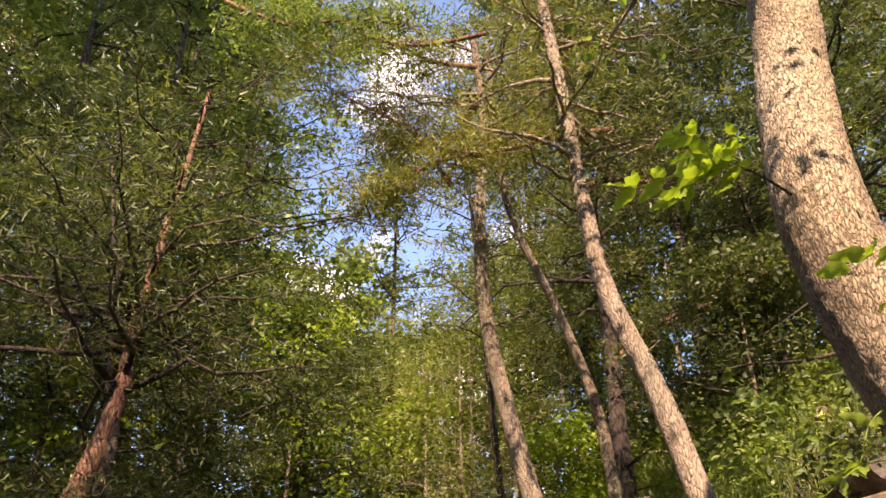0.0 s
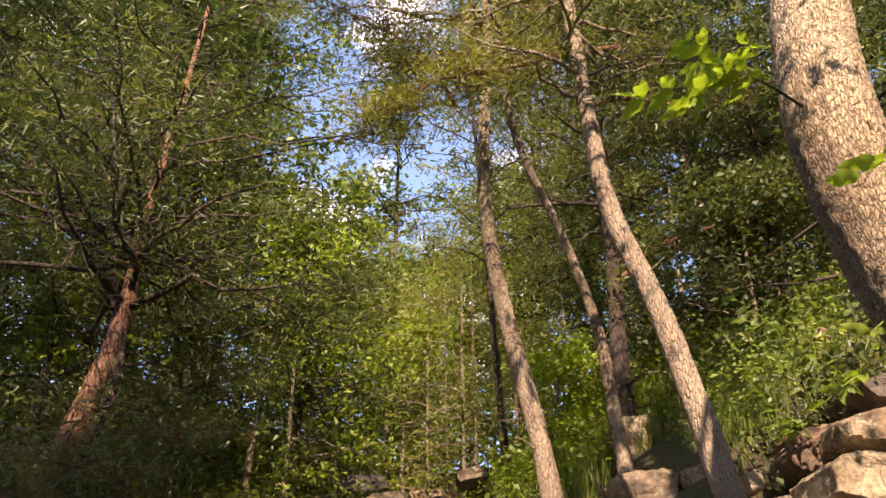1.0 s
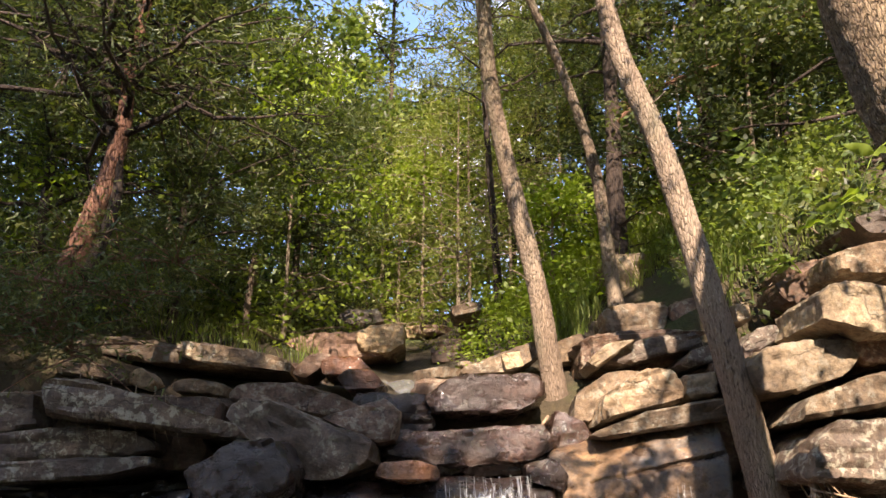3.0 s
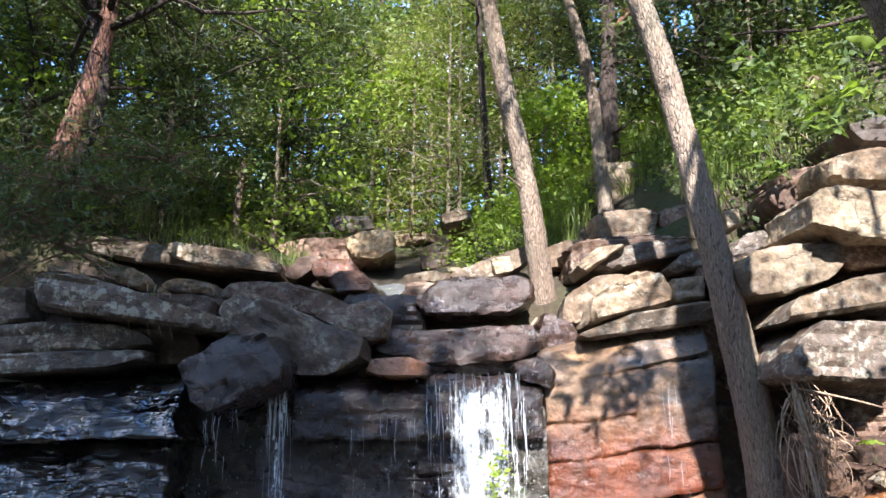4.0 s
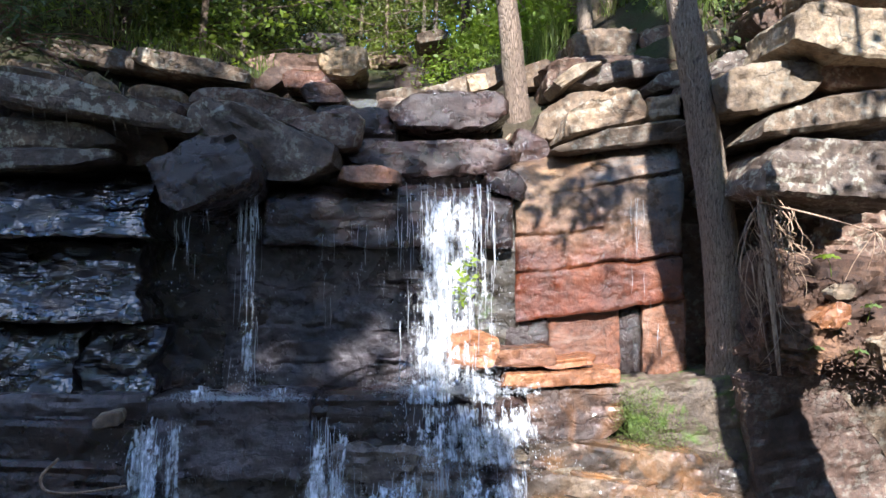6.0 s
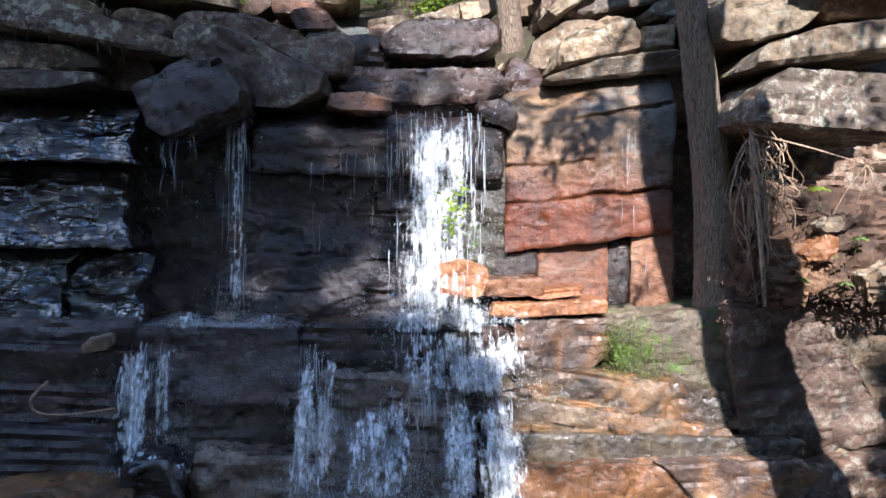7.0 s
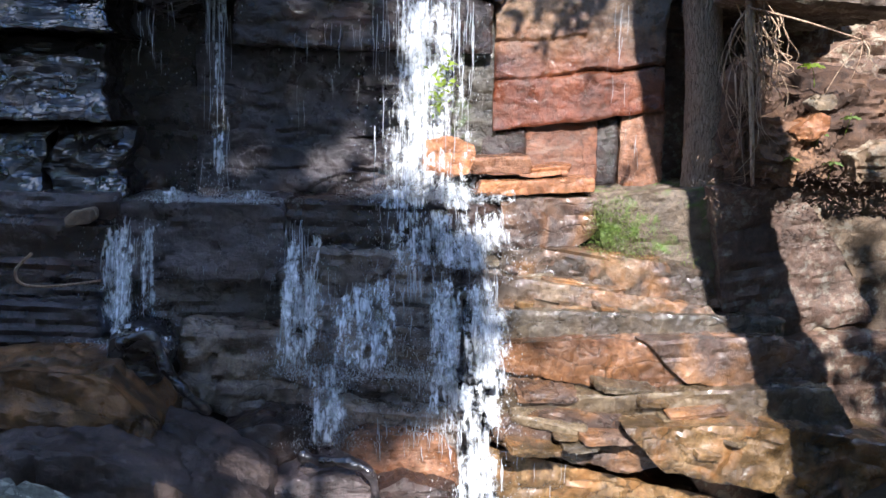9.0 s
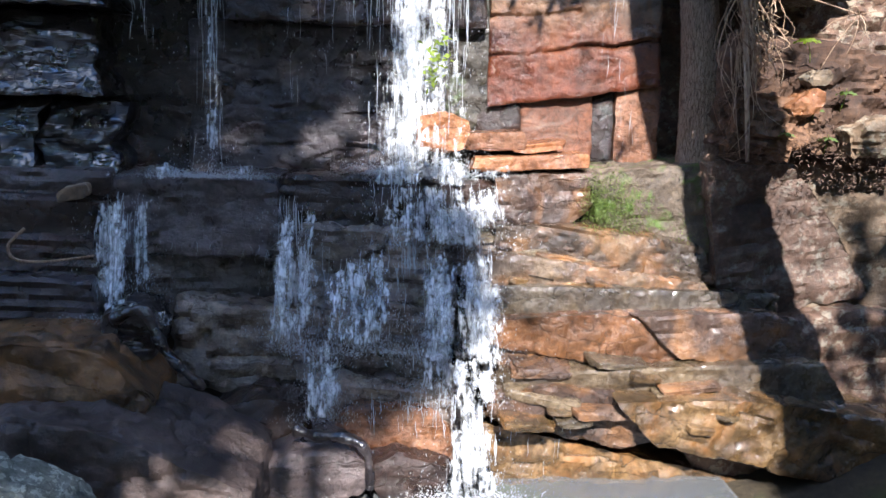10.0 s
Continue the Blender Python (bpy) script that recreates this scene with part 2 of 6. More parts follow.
# wet brown rock, its base darkened further to carry the shade over it
M_WETBROWN = rock_mat("shaded_wet_brown_rock", (0.009, 0.0055, 0.0045), (0.028, 0.016, 0.0125), (0.07, 0.041, 0.032), 0.36, gloss=0.5, stain=0.5)
def banded(m):
    """Bedding colours up the wall: orange and red below, tan above."""
    t = m.node_tree
    b = t.nodes["Principled BSDF"]
    col = b.inputs["Base Color"].links[0].from_socket
    tc = t.nodes.new("ShaderNodeTexCoord")
    axes = t.nodes.new("ShaderNodeSeparateXYZ")
    t.links.new(tc.outputs["Object"], axes.inputs[0])
    wob = noise_tex(t, tc.outputs["Object"], 2.6, 5, 0.6, 0.6)
    up = t.nodes.new("ShaderNodeMath")
    up.operation = "MULTIPLY_ADD"
    up.inputs[1].default_value = 0.55
    t.links.new(wob, up.inputs[0])
    t.links.new(axes.outputs["Z"], up.inputs[2])
    span = add(t, "ShaderNodeMapRange", **{"From Min": 2.1, "From Max": 3.3})
    t.links.new(up.outputs[0], span.inputs["Value"])
    band = ramp(t, span.outputs[0], [(0.0, (0.8, 0.72, 0.75)), (0.22, (1.0, 1.0, 1.0)), (0.42, (1.05, 1.25, 1.3)), (0.56, (1.3, 2.3, 3.1)), (0.74, (2.0, 4.8, 8.0))])
    t.links.new(mixed(t, 1.0, col, band, "MULTIPLY"), b.inputs["Base Color"])
    return m


M_BANDED = banded(rock_mat("banded_red_sandstone", (0.03, 0.0088, 0.0042), (0.084, 0.0225, 0.0083), (0.13, 0.038, 0.014), 0.42, gloss=0.25, stain=0.6, streak=0.08, cracks=0.35))
M_CAP = rock_mat("pale_topped_red_sandstone", (0.06, 0.023, 0.013), (0.155, 0.058, 0.028), (0.22, 0.11, 0.062), 0.55, gloss=0.12, stain=0.5, streak=0.1, cracks=0.4, pale_up=0.85)
M_BLUSH = rock_mat("pale_orange_sandstone", (0.1, 0.04, 0.02), (0.2, 0.09, 0.045), (0.28, 0.16, 0.1), 0.45, gloss=0.25, stain=0.3)
M_ORANGE = rock_mat("wet_orange_sandstone", (0.09, 0.036, 0.017), (0.23, 0.098, 0.042), (0.34, 0.17, 0.082), 0.35, gloss=0.5, stain=0.5)
M_STEP = rock_mat("wet_ochre_rock", (0.018, 0.013, 0.009), (0.066, 0.047, 0.032), (0.176, 0.132, 0.088), 0.32, gloss=0.85, stain=0.8, orange=0.1, streak=0.15)
M_RUST = rock_mat("rusty_rock", (0.03, 0.013, 0.008), (0.12, 0.05, 0.024), (0.24, 0.11, 0.05), 0.4, gloss=0.4, stain=0.5)
M_OCHRE = rock_mat("ochre_brown_rock", (0.03, 0.018, 0.01), (0.1, 0.055, 0.024), (0.2, 0.115, 0.05), 0.5, gloss=0.35, stain=0.6, orange=0.6)
M_PINK = rock_mat("pink_sandstone", (0.1, 0.06, 0.045), (0.27, 0.165, 0.12), (0.42, 0.3, 0.22), 0.8, stain=0.4)
M_SLATE = rock_mat("slate_brown_rock", (0.03, 0.022, 0.02), (0.075, 0.055, 0.05), (0.13, 0.1, 0.09), 0.55, gloss=0.2, stain=0.4)
M_PURPLE = rock_mat("wet_purple_sandstone", (0.024, 0.015, 0.011), (0.087, 0.056, 0.042), (0.200, 0.139, 0.107), 0.35, gloss=0.6, stain=0.6, orange=0.35, streak=0.12)
M_PALE_STEP = rock_mat("wet_greenish_tan_rock", (0.025, 0.019, 0.013), (0.083, 0.064, 0.040), (0.197, 0.161, 0.110), 0.3, gloss=0.9, stain=0.7, orange=0.0, streak=0.12)
M_ORANGE_STEP = rock_mat("wet_orange_rock", (0.041, 0.022, 0.013), (0.167, 0.074, 0.028), (0.313, 0.148, 0.060), 0.32, gloss=0.6, stain=0.6, streak=0.12)
M_OCHRE_STEP = rock_mat("wet_ochre_slab", (0.027, 0.018, 0.009), (0.092, 0.057, 0.024), (0.201, 0.132, 0.063), 0.28, gloss=0.95, stain=0.75, orange=0.1, streak=0.12)
M_MOSS = rock_mat("mossy_rock", (0.04, 0.033, 0.027), (0.11, 0.088, 0.068), (0.2, 0.165, 0.125), 0.6, moss=0.45, stain=0.5)
M_MOSSWET = rock_mat("wet_mossy_rock", (0.025, 0.022, 0.016), (0.07, 0.062, 0.045), (0.14, 0.12, 0.09), 0.4, gloss=0.5, moss=0.25, stain=0.5)
M_BARK_BIG = bark_mat("oak_bark", (0.1, 0.06, 0.038), (0.46, 0.34, 0.22), (0.74, 0.61, 0.45), 66.0, 0.32, 0.03, crack=0.55)
M_BARK_CEDAR = bark_mat("cedar_bark", (0.1, 0.066, 0.045), (0.29, 0.21, 0.15), (0.46, 0.37, 0.28), 55.0, 0.24, 0.016, mossy=0.6, crack=0.32)
M_BARK_RED = bark_mat("red_cedar_bark", (0.09, 0.035, 0.022), (0.27, 0.13, 0.085), (0.42, 0.25, 0.17), 50.0, 0.16, 0.012)
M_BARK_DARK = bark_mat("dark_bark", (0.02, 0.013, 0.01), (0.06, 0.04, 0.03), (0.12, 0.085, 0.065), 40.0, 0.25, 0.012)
# one cedar foliage in lit and shaded tints: sun and shade are in the colour
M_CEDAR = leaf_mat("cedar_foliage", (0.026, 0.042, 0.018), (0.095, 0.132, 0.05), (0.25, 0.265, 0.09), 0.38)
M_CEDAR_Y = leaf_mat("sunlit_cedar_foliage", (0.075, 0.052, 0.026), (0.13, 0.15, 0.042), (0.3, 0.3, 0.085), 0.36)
M_CEDAR_S = leaf_mat("sunlit_young_cedar_foliage", (0.12, 0.15, 0.04), (0.24, 0.28, 0.08), (0.42, 0.44, 0.16), 0.45)
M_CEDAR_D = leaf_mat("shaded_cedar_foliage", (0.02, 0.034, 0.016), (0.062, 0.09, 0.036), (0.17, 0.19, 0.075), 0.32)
M_BROAD = leaf_mat("broad_leaves", (0.035, 0.065, 0.018), (0.155, 0.23, 0.075), (0.38, 0.44, 0.15), 0.48)
M_BRIGHT = leaf_mat("bright_young_leaves", (0.13, 0.2, 0.025), (0.22, 0.31, 0.045), (0.33, 0.4, 0.08), 0.5)
M_GRASS = leaf_mat("grass_blades", (0.08, 0.125, 0.024), (0.15, 0.21, 0.045), (0.27, 0.28, 0.1), 0.4)
M_FOAM = water_mat("white_water", 0.15, (0.92, 0.95, 0.98), 0.2, 0.492)
M_VEIL = water_mat("thin_white_water", 0.15, (0.9, 0.95, 1.0), 0.2, 0.51)
M_DROP = water_mat("water_drops", 0.72, (0.92, 0.95, 0.98), 0.1)
M_CLEAR = water_mat("clear_water", 0.9, (0.9, 0.95, 1.0), 0.05)
M_ROOT = bark_mat("dry_roots", (0.16, 0.09, 0.055), (0.38, 0.26, 0.17), (0.55, 0.43, 0.3), 30.0, 0.3, 0.006)


def soil_mat():
    m, t, b = nodes_of("forest_floor")
    tc = t.nodes.new("ShaderNodeTexCoord")
    vec = tc.outputs["Object"]
    col = ramp(t, noise_tex(t, vec, 1.1, 6), [(0.35, (0.025, 0.018, 0.011)), (0.55, (0.06, 0.045, 0.024)), (0.7, (0.045, 0.065, 0.015))])
    col = mixed(t, 0.7, col, ramp(t, noise_tex(t, vec, 22.0, 8, 0.75), [(0.3, grey(0.4)), (0.7, grey(1.5))]), "MULTIPLY")
    t.links.new(col, b.inputs["Base Color"])
    b.inputs["Roughness"].default_value = 0.95
    bumped(t, b, [(noise_tex(t, vec, 18.0, 8, 0.7), 0.9, 0.04)])
    return m


M_SOIL = soil_mat()

M_LITTER = bark_mat("dry_litter", (0.06, 0.035, 0.025), (0.16, 0.1, 0.07), (0.3, 0.2, 0.14), 30.0, 0.3, 0.004)

M_EARTH = rock_mat("red_earth", (0.03, 0.016, 0.011), (0.1, 0.055, 0.034), (0.21, 0.125, 0.075), 0.9, stain=0.4, cracks=0.2)

M_LICHEN = rock_mat("lichen_crusted_rock", (0.05, 0.05, 0.04), (0.17, 0.18, 0.15), (0.34, 0.36, 0.31), 0.9, lichen=1.0, stain=0.8)


# ---- shapes ----
def hashed(i, j, k, seed):
    with np.errstate(over="ignore"):
        h = (i.astype(np.uint32) * np.uint32(374761393) + j.astype(np.uint32) * np.uint32(668265263) + k.astype(np.uint32) * np.uint32(2246822519) + np.uint32(seed * 3266489 + 17))
        h = (h ^ (h >> np.uint32(13))) * np.uint32(1274126177)
        h = h ^ (h >> np.uint32(16))
    return (h & np.uint32(0xFFFF)).astype(float) / 32767.5 - 1


def vnoise(p, seed=0):
    c = np.floor(p).astype(np.int64)
    f = p - c
    f = f * f * (3 - 2 * f)
    out = 0
    for a in (0, 1):
        for b in (0, 1):
            for d in (0, 1):
                w = (f[:, 0] if a else 1 - f[:, 0]) * (f[:, 1] if b else 1 - f[:, 1]) * (f[:, 2] if d else 1 - f[:, 2])
                out = out + w * hashed(c[:, 0] + a, c[:, 1] + b, c[:, 2] + d, seed)
    return out


def fbm(p, seed=0, octaves=4):
    total, amp = 0, 1.0
    for o in range(octaves):
        total = total + amp * vnoise(p * 2.0 ** o + 7.3 * o, seed + o)
        amp *= 0.5
    return total / 1.6


def mesh_from(name, verts, faces, mat, sharp=None, smooth=True):
    me = bpy.data.meshes.new(name)
    me.from_pydata(verts.tolist() if hasattr(verts, "tolist") else verts, [], faces.tolist() if hasattr(faces, "tolist") else faces)
    if smooth:
        me.polygons.foreach_set("use_smooth", np.ones(len(me.polygons), bool))
    if sharp:
        me.set_sharp_from_angle(angle=radians(sharp))
    me.materials.append(mat)
    me.update()
    return me


def part(name, me, parent, label=""):
    ob = new(name, me)
    ob.parent = parent
    return tagged(ob, label) if label else ob


def thing(name, label, category, group="", kind="", m=None):
    ob = new(name)
    ob.empty_display_size = 0.1
    if m is not None:
        ob.matrix_world = m
    return tagged(ob, label, category, group, kind)


def lattice(nx, ny, nz):
    """The skin of a box of nx x ny x nz cells, from -1 to 1."""
    index, verts, faces = {}, [], []

    def at(i, j, k):
        key = (i, j, k)
        if key not in index:
            index[key] = len(verts)
            verts.append((2 * i / nx - 1, 2 * j / ny - 1, 2 * k / nz - 1))
        return index[key]
    for i in range(nx):
        for j in range(ny):
            faces.append((at(i, j, nz), at(i + 1, j, nz), at(i + 1, j + 1, nz), at(i, j + 1, nz)))
            faces.append((at(i, j, 0), at(i, j + 1, 0), at(i + 1, j + 1, 0), at(i + 1, j, 0)))
    for i in range(nx):
        for k in range(nz):
            faces.append((at(i, 0, k), at(i + 1, 0, k), at(i + 1, 0, k + 1), at(i, 0, k + 1)))
            faces.append((at(i, ny, k), at(i, ny, k + 1), at(i + 1, ny, k + 1), at(i + 1, ny, k)))
    for j in range(ny):
        for k in range(nz):
            faces.append((at(0, j, k), at(0, j, k + 1), at(0, j + 1, k + 1), at(0, j + 1, k)))
            faces.append((at(nx, j, k), at(nx, j + 1, k), at(nx, j + 1, k + 1), at(nx, j, k + 1)))
    return np.array(verts), faces


def rock_mesh(name, w, d, h, mat, seed, k=7.0, rough=0.05, strata=0.0, cell=0.035, chips=11, layer=0.08, deep=0.73, cuts=()):
    """A stone of w x d x h metres: a box broken by planes, with bedding layers and rough skin.
    cuts: planes that give its outline, each the degrees from +x towards +z and how far out it lies, 1 at the side."""
    rng = np.random.default_rng(seed)
    n = [int(min(100, max(7, round(s / cell)))) for s in (w, d, h)]
    p, faces = lattice(*n)
    p = p / (np.abs(p) ** k).sum(1, keepdims=True) ** (1 / k)
    for a, reach in cuts:
        v = np.array((math.cos(radians(a)), 0, math.sin(radians(a))))
        p = p - np.maximum(0, p @ v - reach)[:, None] * v
    for c in range(chips * 3):
        v = rng.normal(size=3)
        v = np.sign(v) * np.abs(v) ** 1.6 * (1, 1, 0.9)
        v /= np.linalg.norm(v)
        reach = (p @ v).max() * (rng.uniform(deep, 0.97) if c < chips else rng.uniform(0.92, 0.99))
        p = p - np.maximum(0, p @ v - reach)[:, None] * v
    q = p * (w / 2, d / 2, h / 2)
    out = p / (np.abs(p).max(1, keepdims=True) + 1e-6)
    out = np.sign(out) * np.abs(out) ** 4
    out /= np.linalg.norm(out, axis=1, keepdims=True) + 1e-9
    size = max(0.14, min(0.5, min(w, d, h)))
    warp = fbm(q * 1.7, seed + 5, 3)
    if strata:
        level = (q[:, 2] + 0.07 * warp + 0.05 * q[:, 0]) / (layer * (1 + 0.5 * vnoise(q * (0.4, 0.4, 2.5), seed + 8)))
        zero = np.zeros(len(q), np.int64)
        under = np.floor(level).astype(np.int64)
        f = np.clip((level - under - 0.7) / 0.3, 0, 1)
        step = hashed(under, zero, zero, seed) * (1 - f) + hashed(under + 1, zero, zero, seed) * f
        step = step * (0.6 + 0.6 * vnoise(q * (1.2, 1.2, 3.0), seed + 12))
        groove = np.exp(-((level - np.round(level)) * layer / 0.013) ** 2) * np.clip(vnoise(q * 2.3, seed + 9) * 2 + 0.6, 0, 1)
        q = q - out * (1, 1, 0.15) * (strata * (0.5 + 0.5 * step) + strata * 0.8 * groove)[:, None]
    bump = fbm(q / size * 1.3, seed, 3) * 0.4 + fbm(q / size * 6.0, seed + 11, 4) * 0.45 + 0.4 * np.floor(2.5 * fbm(q * (2.5, 2.5, 6.0), seed + 14, 3)) / 2.5
    crack = np.maximum(0, 0.1 - np.abs(vnoise(q / size * (1.6, 1.6, 2.6) + 0.4 * warp[:, None], seed + 3))) * -4.0
    q = q + out * ((bump + crack) * rough * size / 0.4)[:, None]
    return mesh_from(name, q, faces, mat, sharp=32)


def rock(name, label, x, y, z, w, d, h, turn, mat, seed, k=7.0, rough=0.05, strata=0.0, group="", cell=0.035, cuts=()):
    """A loose stone, a thing of its own. turn: degrees about x, y, z."""
    ob = new(name, rock_mesh(name, w, d, h, mat, seed, k, rough, strata, cell, *((3, 0.12, 0.93, cuts) if cuts else ())))
    ob.matrix_world = pose(x, y, z, *turn)
    return tagged(ob, label, "rock", group)


def bed(parent, name, x, y, z, w, d, h, turn, mat, seed, k=12.0, rough=0.035, strata=0.03, label="", cell=0.035, layer=0.07, cuts=()):
    """A bed of the cliff, part of the rock wall."""
    ob = part(name, rock_mesh(name, w, d, h, mat, seed, k * 2.2, rough, strata, cell, 2 if k >= 20 or cuts else 7, layer, 0.93, cuts), parent, label)
    ob.matrix_basis = pose(x, y, z, *turn)
    return ob


def smooth_path(points, n):
    """Catmull-Rom through the points: n places along them."""
    p = np.array([points[0], *points, points[-1]], float)
    u = np.linspace(0, len(points) - 1.0001, n)
    i = u.astype(int)
    f = (u - i)[:, None]
    a, b, c, d = p[i], p[i + 1], p[i + 2], p[i + 3]
    return 0.5 * (2 * b + (c - a) * f + (2 * a - 5 * b + 4 * c - d) * f ** 2 + (3 * b - a - 3 * c + d) * f ** 3)


def tube(path, radii, sides=8, lump=0.0, seed=0, lump_scale=9.0, flakes=0.0):
    """A closed tapering tube along the path: verts, faces."""
    path, n = np.asarray(path, float), len(path)
    tan = np.gradient(path, axis=0)
    tan /= np.linalg.norm(tan, axis=1, keepdims=True) + 1e-9
    side = np.cross(tan, (0.31, 0.95, 0.05))
    side /= np.linalg.norm(side, axis=1, keepdims=True) + 1e-9
    up = np.cross(tan, side)
    a = np.linspace(0, 2 * np.pi, sides, endpoint=False)
    ring = np.cos(a)[None, :, None] * side[:, None, :] + np.sin(a)[None, :, None] * up[:, None, :]
    r = np.broadcast_to(np.asarray(radii, float).reshape(-1, 1), (n, sides)).copy()
    if lump:
        q = (path[:, None, :] + ring * r[:, :, None]).reshape(-1, 3) * (lump_scale, lump_scale, lump_scale * 0.35)
        r *= 1 + lump * (fbm(q, seed, 3) + 0.5 * np.abs(fbm(q * 2.7, seed + 4, 2))).reshape(n, sides)
    if flakes:
        q = (path[:, None, :] + ring * r[:, :, None]).reshape(-1, 3) * (46, 46, 17)
        plate = np.abs(vnoise(q, seed + 21)) ** 0.5 + 0.5 * np.abs(vnoise(q * 2.1, seed + 22)) ** 0.5
        r += flakes * (plate.reshape(n, sides) - 0.9)
    v = (path[:, None, :] + ring * r[:, :, None]).reshape(-1, 3)
    i, j = np.meshgrid(np.arange(n - 1), np.arange(sides), indexing="ij")
    k = (j + 1) % sides
    f = np.stack([i * sides + j, i * sides + k, (i + 1) * sides + k, (i + 1) * sides + j], -1).reshape(-1, 4)
    faces = f.tolist() + [list(range(sides))[::-1], [(n - 1) * sides + s for s in range(sides)]]
    return v, faces


def joined(pieces):
    verts, faces, at = [], [], 0
    for v, f in pieces:
        verts.append(v)
        faces += [[q + at for q in g] for g in f]
        at += len(v)
    return np.concatenate(verts), faces


def leaves_at(rng, centres, each, spread, size, narrow=0.45, droop=0.2, flat=0.4, needle=False):
    """Leaf blades in clumps round the centres: pointed quads, folded a little along the rib."""
    c = np.repeat(np.asarray(centres, float), each, axis=0)
    n = len(c)
    c = c + rng.normal(size=(n, 3)) * np.asarray(spread)
    along = rng.normal(size=(n, 3)) * (1, 1, 1 - flat)
    along[:, 2] -= droop
    along /= np.linalg.norm(along, axis=1, keepdims=True)
    up = rng.normal(size=(n, 3)) * 0.7 + (0, 0, 1.0)
    side = np.cross(along, up)
    side /= np.linalg.norm(side, axis=1, keepdims=True) + 1e-9
    nor = np.cross(side, along)
    s = size * rng.uniform(0.55, 1.3, (n, 1))
    b, tip = c - along * s * 0.5, c + along * s * 0.5 - nor * s * 0.08
    l, r = c + side * s * narrow * 0.5 + nor * s * 0.05, c - side * s * narrow * 0.5 + nor * s * 0.05
    if needle:
        return np.stack([b - side * s * narrow * 0.4, b + side * s * narrow * 0.4, tip], 1).reshape(-1, 3)
    return np.stack([b, r, tip, l], 1).reshape(-1, 3)


def leaf_mesh(name, blocks, mat, corners=4):
    v = np.concatenate(blocks)
    n = len(v) // corners
    me = bpy.data.meshes.new(name)
    me.vertices.add(len(v))
    me.vertices.foreach_set("co", v.ravel())
    me.loops.add(corners * n)
    me.loops.foreach_set("vertex_index", np.arange(corners * n, dtype=np.int32))
    me.polygons.add(n)
    me.polygons.foreach_set("loop_start", np.arange(0, corners * n, corners, dtype=np.int32))
    me.update(calc_edges=True)
    me.materials.append(mat)
    return me


def rise(x, y):
    """The ground's height."""
    x, y = np.asarray(x, float), np.asarray(y, float)
    soft = lambda v, w: w * np.logaddexp(0, v / w)
    low = -0.35 + 0.25 * soft(2.6 - y, 0.5) * (y > -40) - 0.2 * soft(-y - 1.0, 0.5) + 0.55 * soft(x - 2.6, 0.3) + 0.3 * soft(-x - 2.6, 0.3)
    top = 3.0 + 0.5 * soft(y - 6.4, 0.2) - 0.2 * soft(y - 9.6, 0.5) - 0.06 * soft(y - 14.0, 1.0)
    top = top + 0.85 * soft(x - 1.1, 0.25) * np.exp(-((y - 9.0) / 9.0) ** 2) - 0.65 * soft(x - 4.0, 0.6) * np.exp(-((y - 9.0) / 9.0) ** 2) + 0.55 * soft(-x - 2.0, 0.3) - 0.45 * soft(-x - 5.0, 0.6)
    mix = 0.5 + 0.5 * np.tanh((y - 6.85) / 0.12)

    top = top - 0.32 * np.exp(-((x + 0.45) / 0.9) ** 2) * (0.5 + 0.5 * np.tanh((y - 8.4) / 0.5)) * np.exp(-np.maximum(0, y - 11.0) / 2.0)
    out = low * (1 - mix) + top * mix
    p = np.stack([x.ravel(), y.ravel(), np.zeros(x.size)], 1)
    return out + 0.09 * fbm(p * 0.9, 3, 4).reshape(x.shape)

# ---- ground ----
gx = np.concatenate([np.linspace(-400, -12, 24), np.linspace(-11.5, 11.5, 116), np.linspace(12, 400, 24)])
gy = np.concatenate([np.linspace(-400, -10, 24), np.linspace(-9.5, 24, 200), np.linspace(25, 500, 24)])
X, Y = np.meshgrid(gx, gy)
Z = rise(X, Y)
rows_n, cols_n = X.shape
gi, gj = np.meshgrid(np.arange(rows_n - 1), np.arange(cols_n - 1), indexing="ij")
gf = np.stack([gi * cols_n + gj, gi * cols_n + gj + 1, (gi + 1) * cols_n + gj + 1, (gi + 1) * cols_n + gj], -1).reshape(-1, 4)
ground = new("ground", mesh_from("ground", np.stack([X.ravel(), Y.ravel(), Z.ravel()], 1), gf, M_SOIL))
tagged(ground, "brown forest floor with leaf litter and moss", "ground", kind="structure")

# ---- the cliff ----
rock_wall = thing("rock_wall", "stepped cliff of red, brown and black wet sandstone beds", "cliff", kind="structure")
bed(rock_wall, "mossy_bed", 0.74, 6.52, 2.14, 0.33, 1.20, 1.36, (0, 0, 0), M_MOSS, 306, 8, .06, .02)
bed(rock_wall, "recess_bed", 2.28, 6.58, 2.36, 0.82, 1.20, 1.88, (0, 0, 0), M_BROWN, 307, 12, .05, .03, label="shaded brown bed behind the straight trunk")
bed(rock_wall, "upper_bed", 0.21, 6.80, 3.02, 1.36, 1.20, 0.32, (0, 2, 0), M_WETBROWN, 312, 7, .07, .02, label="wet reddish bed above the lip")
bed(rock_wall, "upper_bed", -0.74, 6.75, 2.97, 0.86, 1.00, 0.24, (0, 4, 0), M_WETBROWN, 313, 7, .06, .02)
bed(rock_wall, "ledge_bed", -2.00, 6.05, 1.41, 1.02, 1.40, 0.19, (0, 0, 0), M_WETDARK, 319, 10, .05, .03)
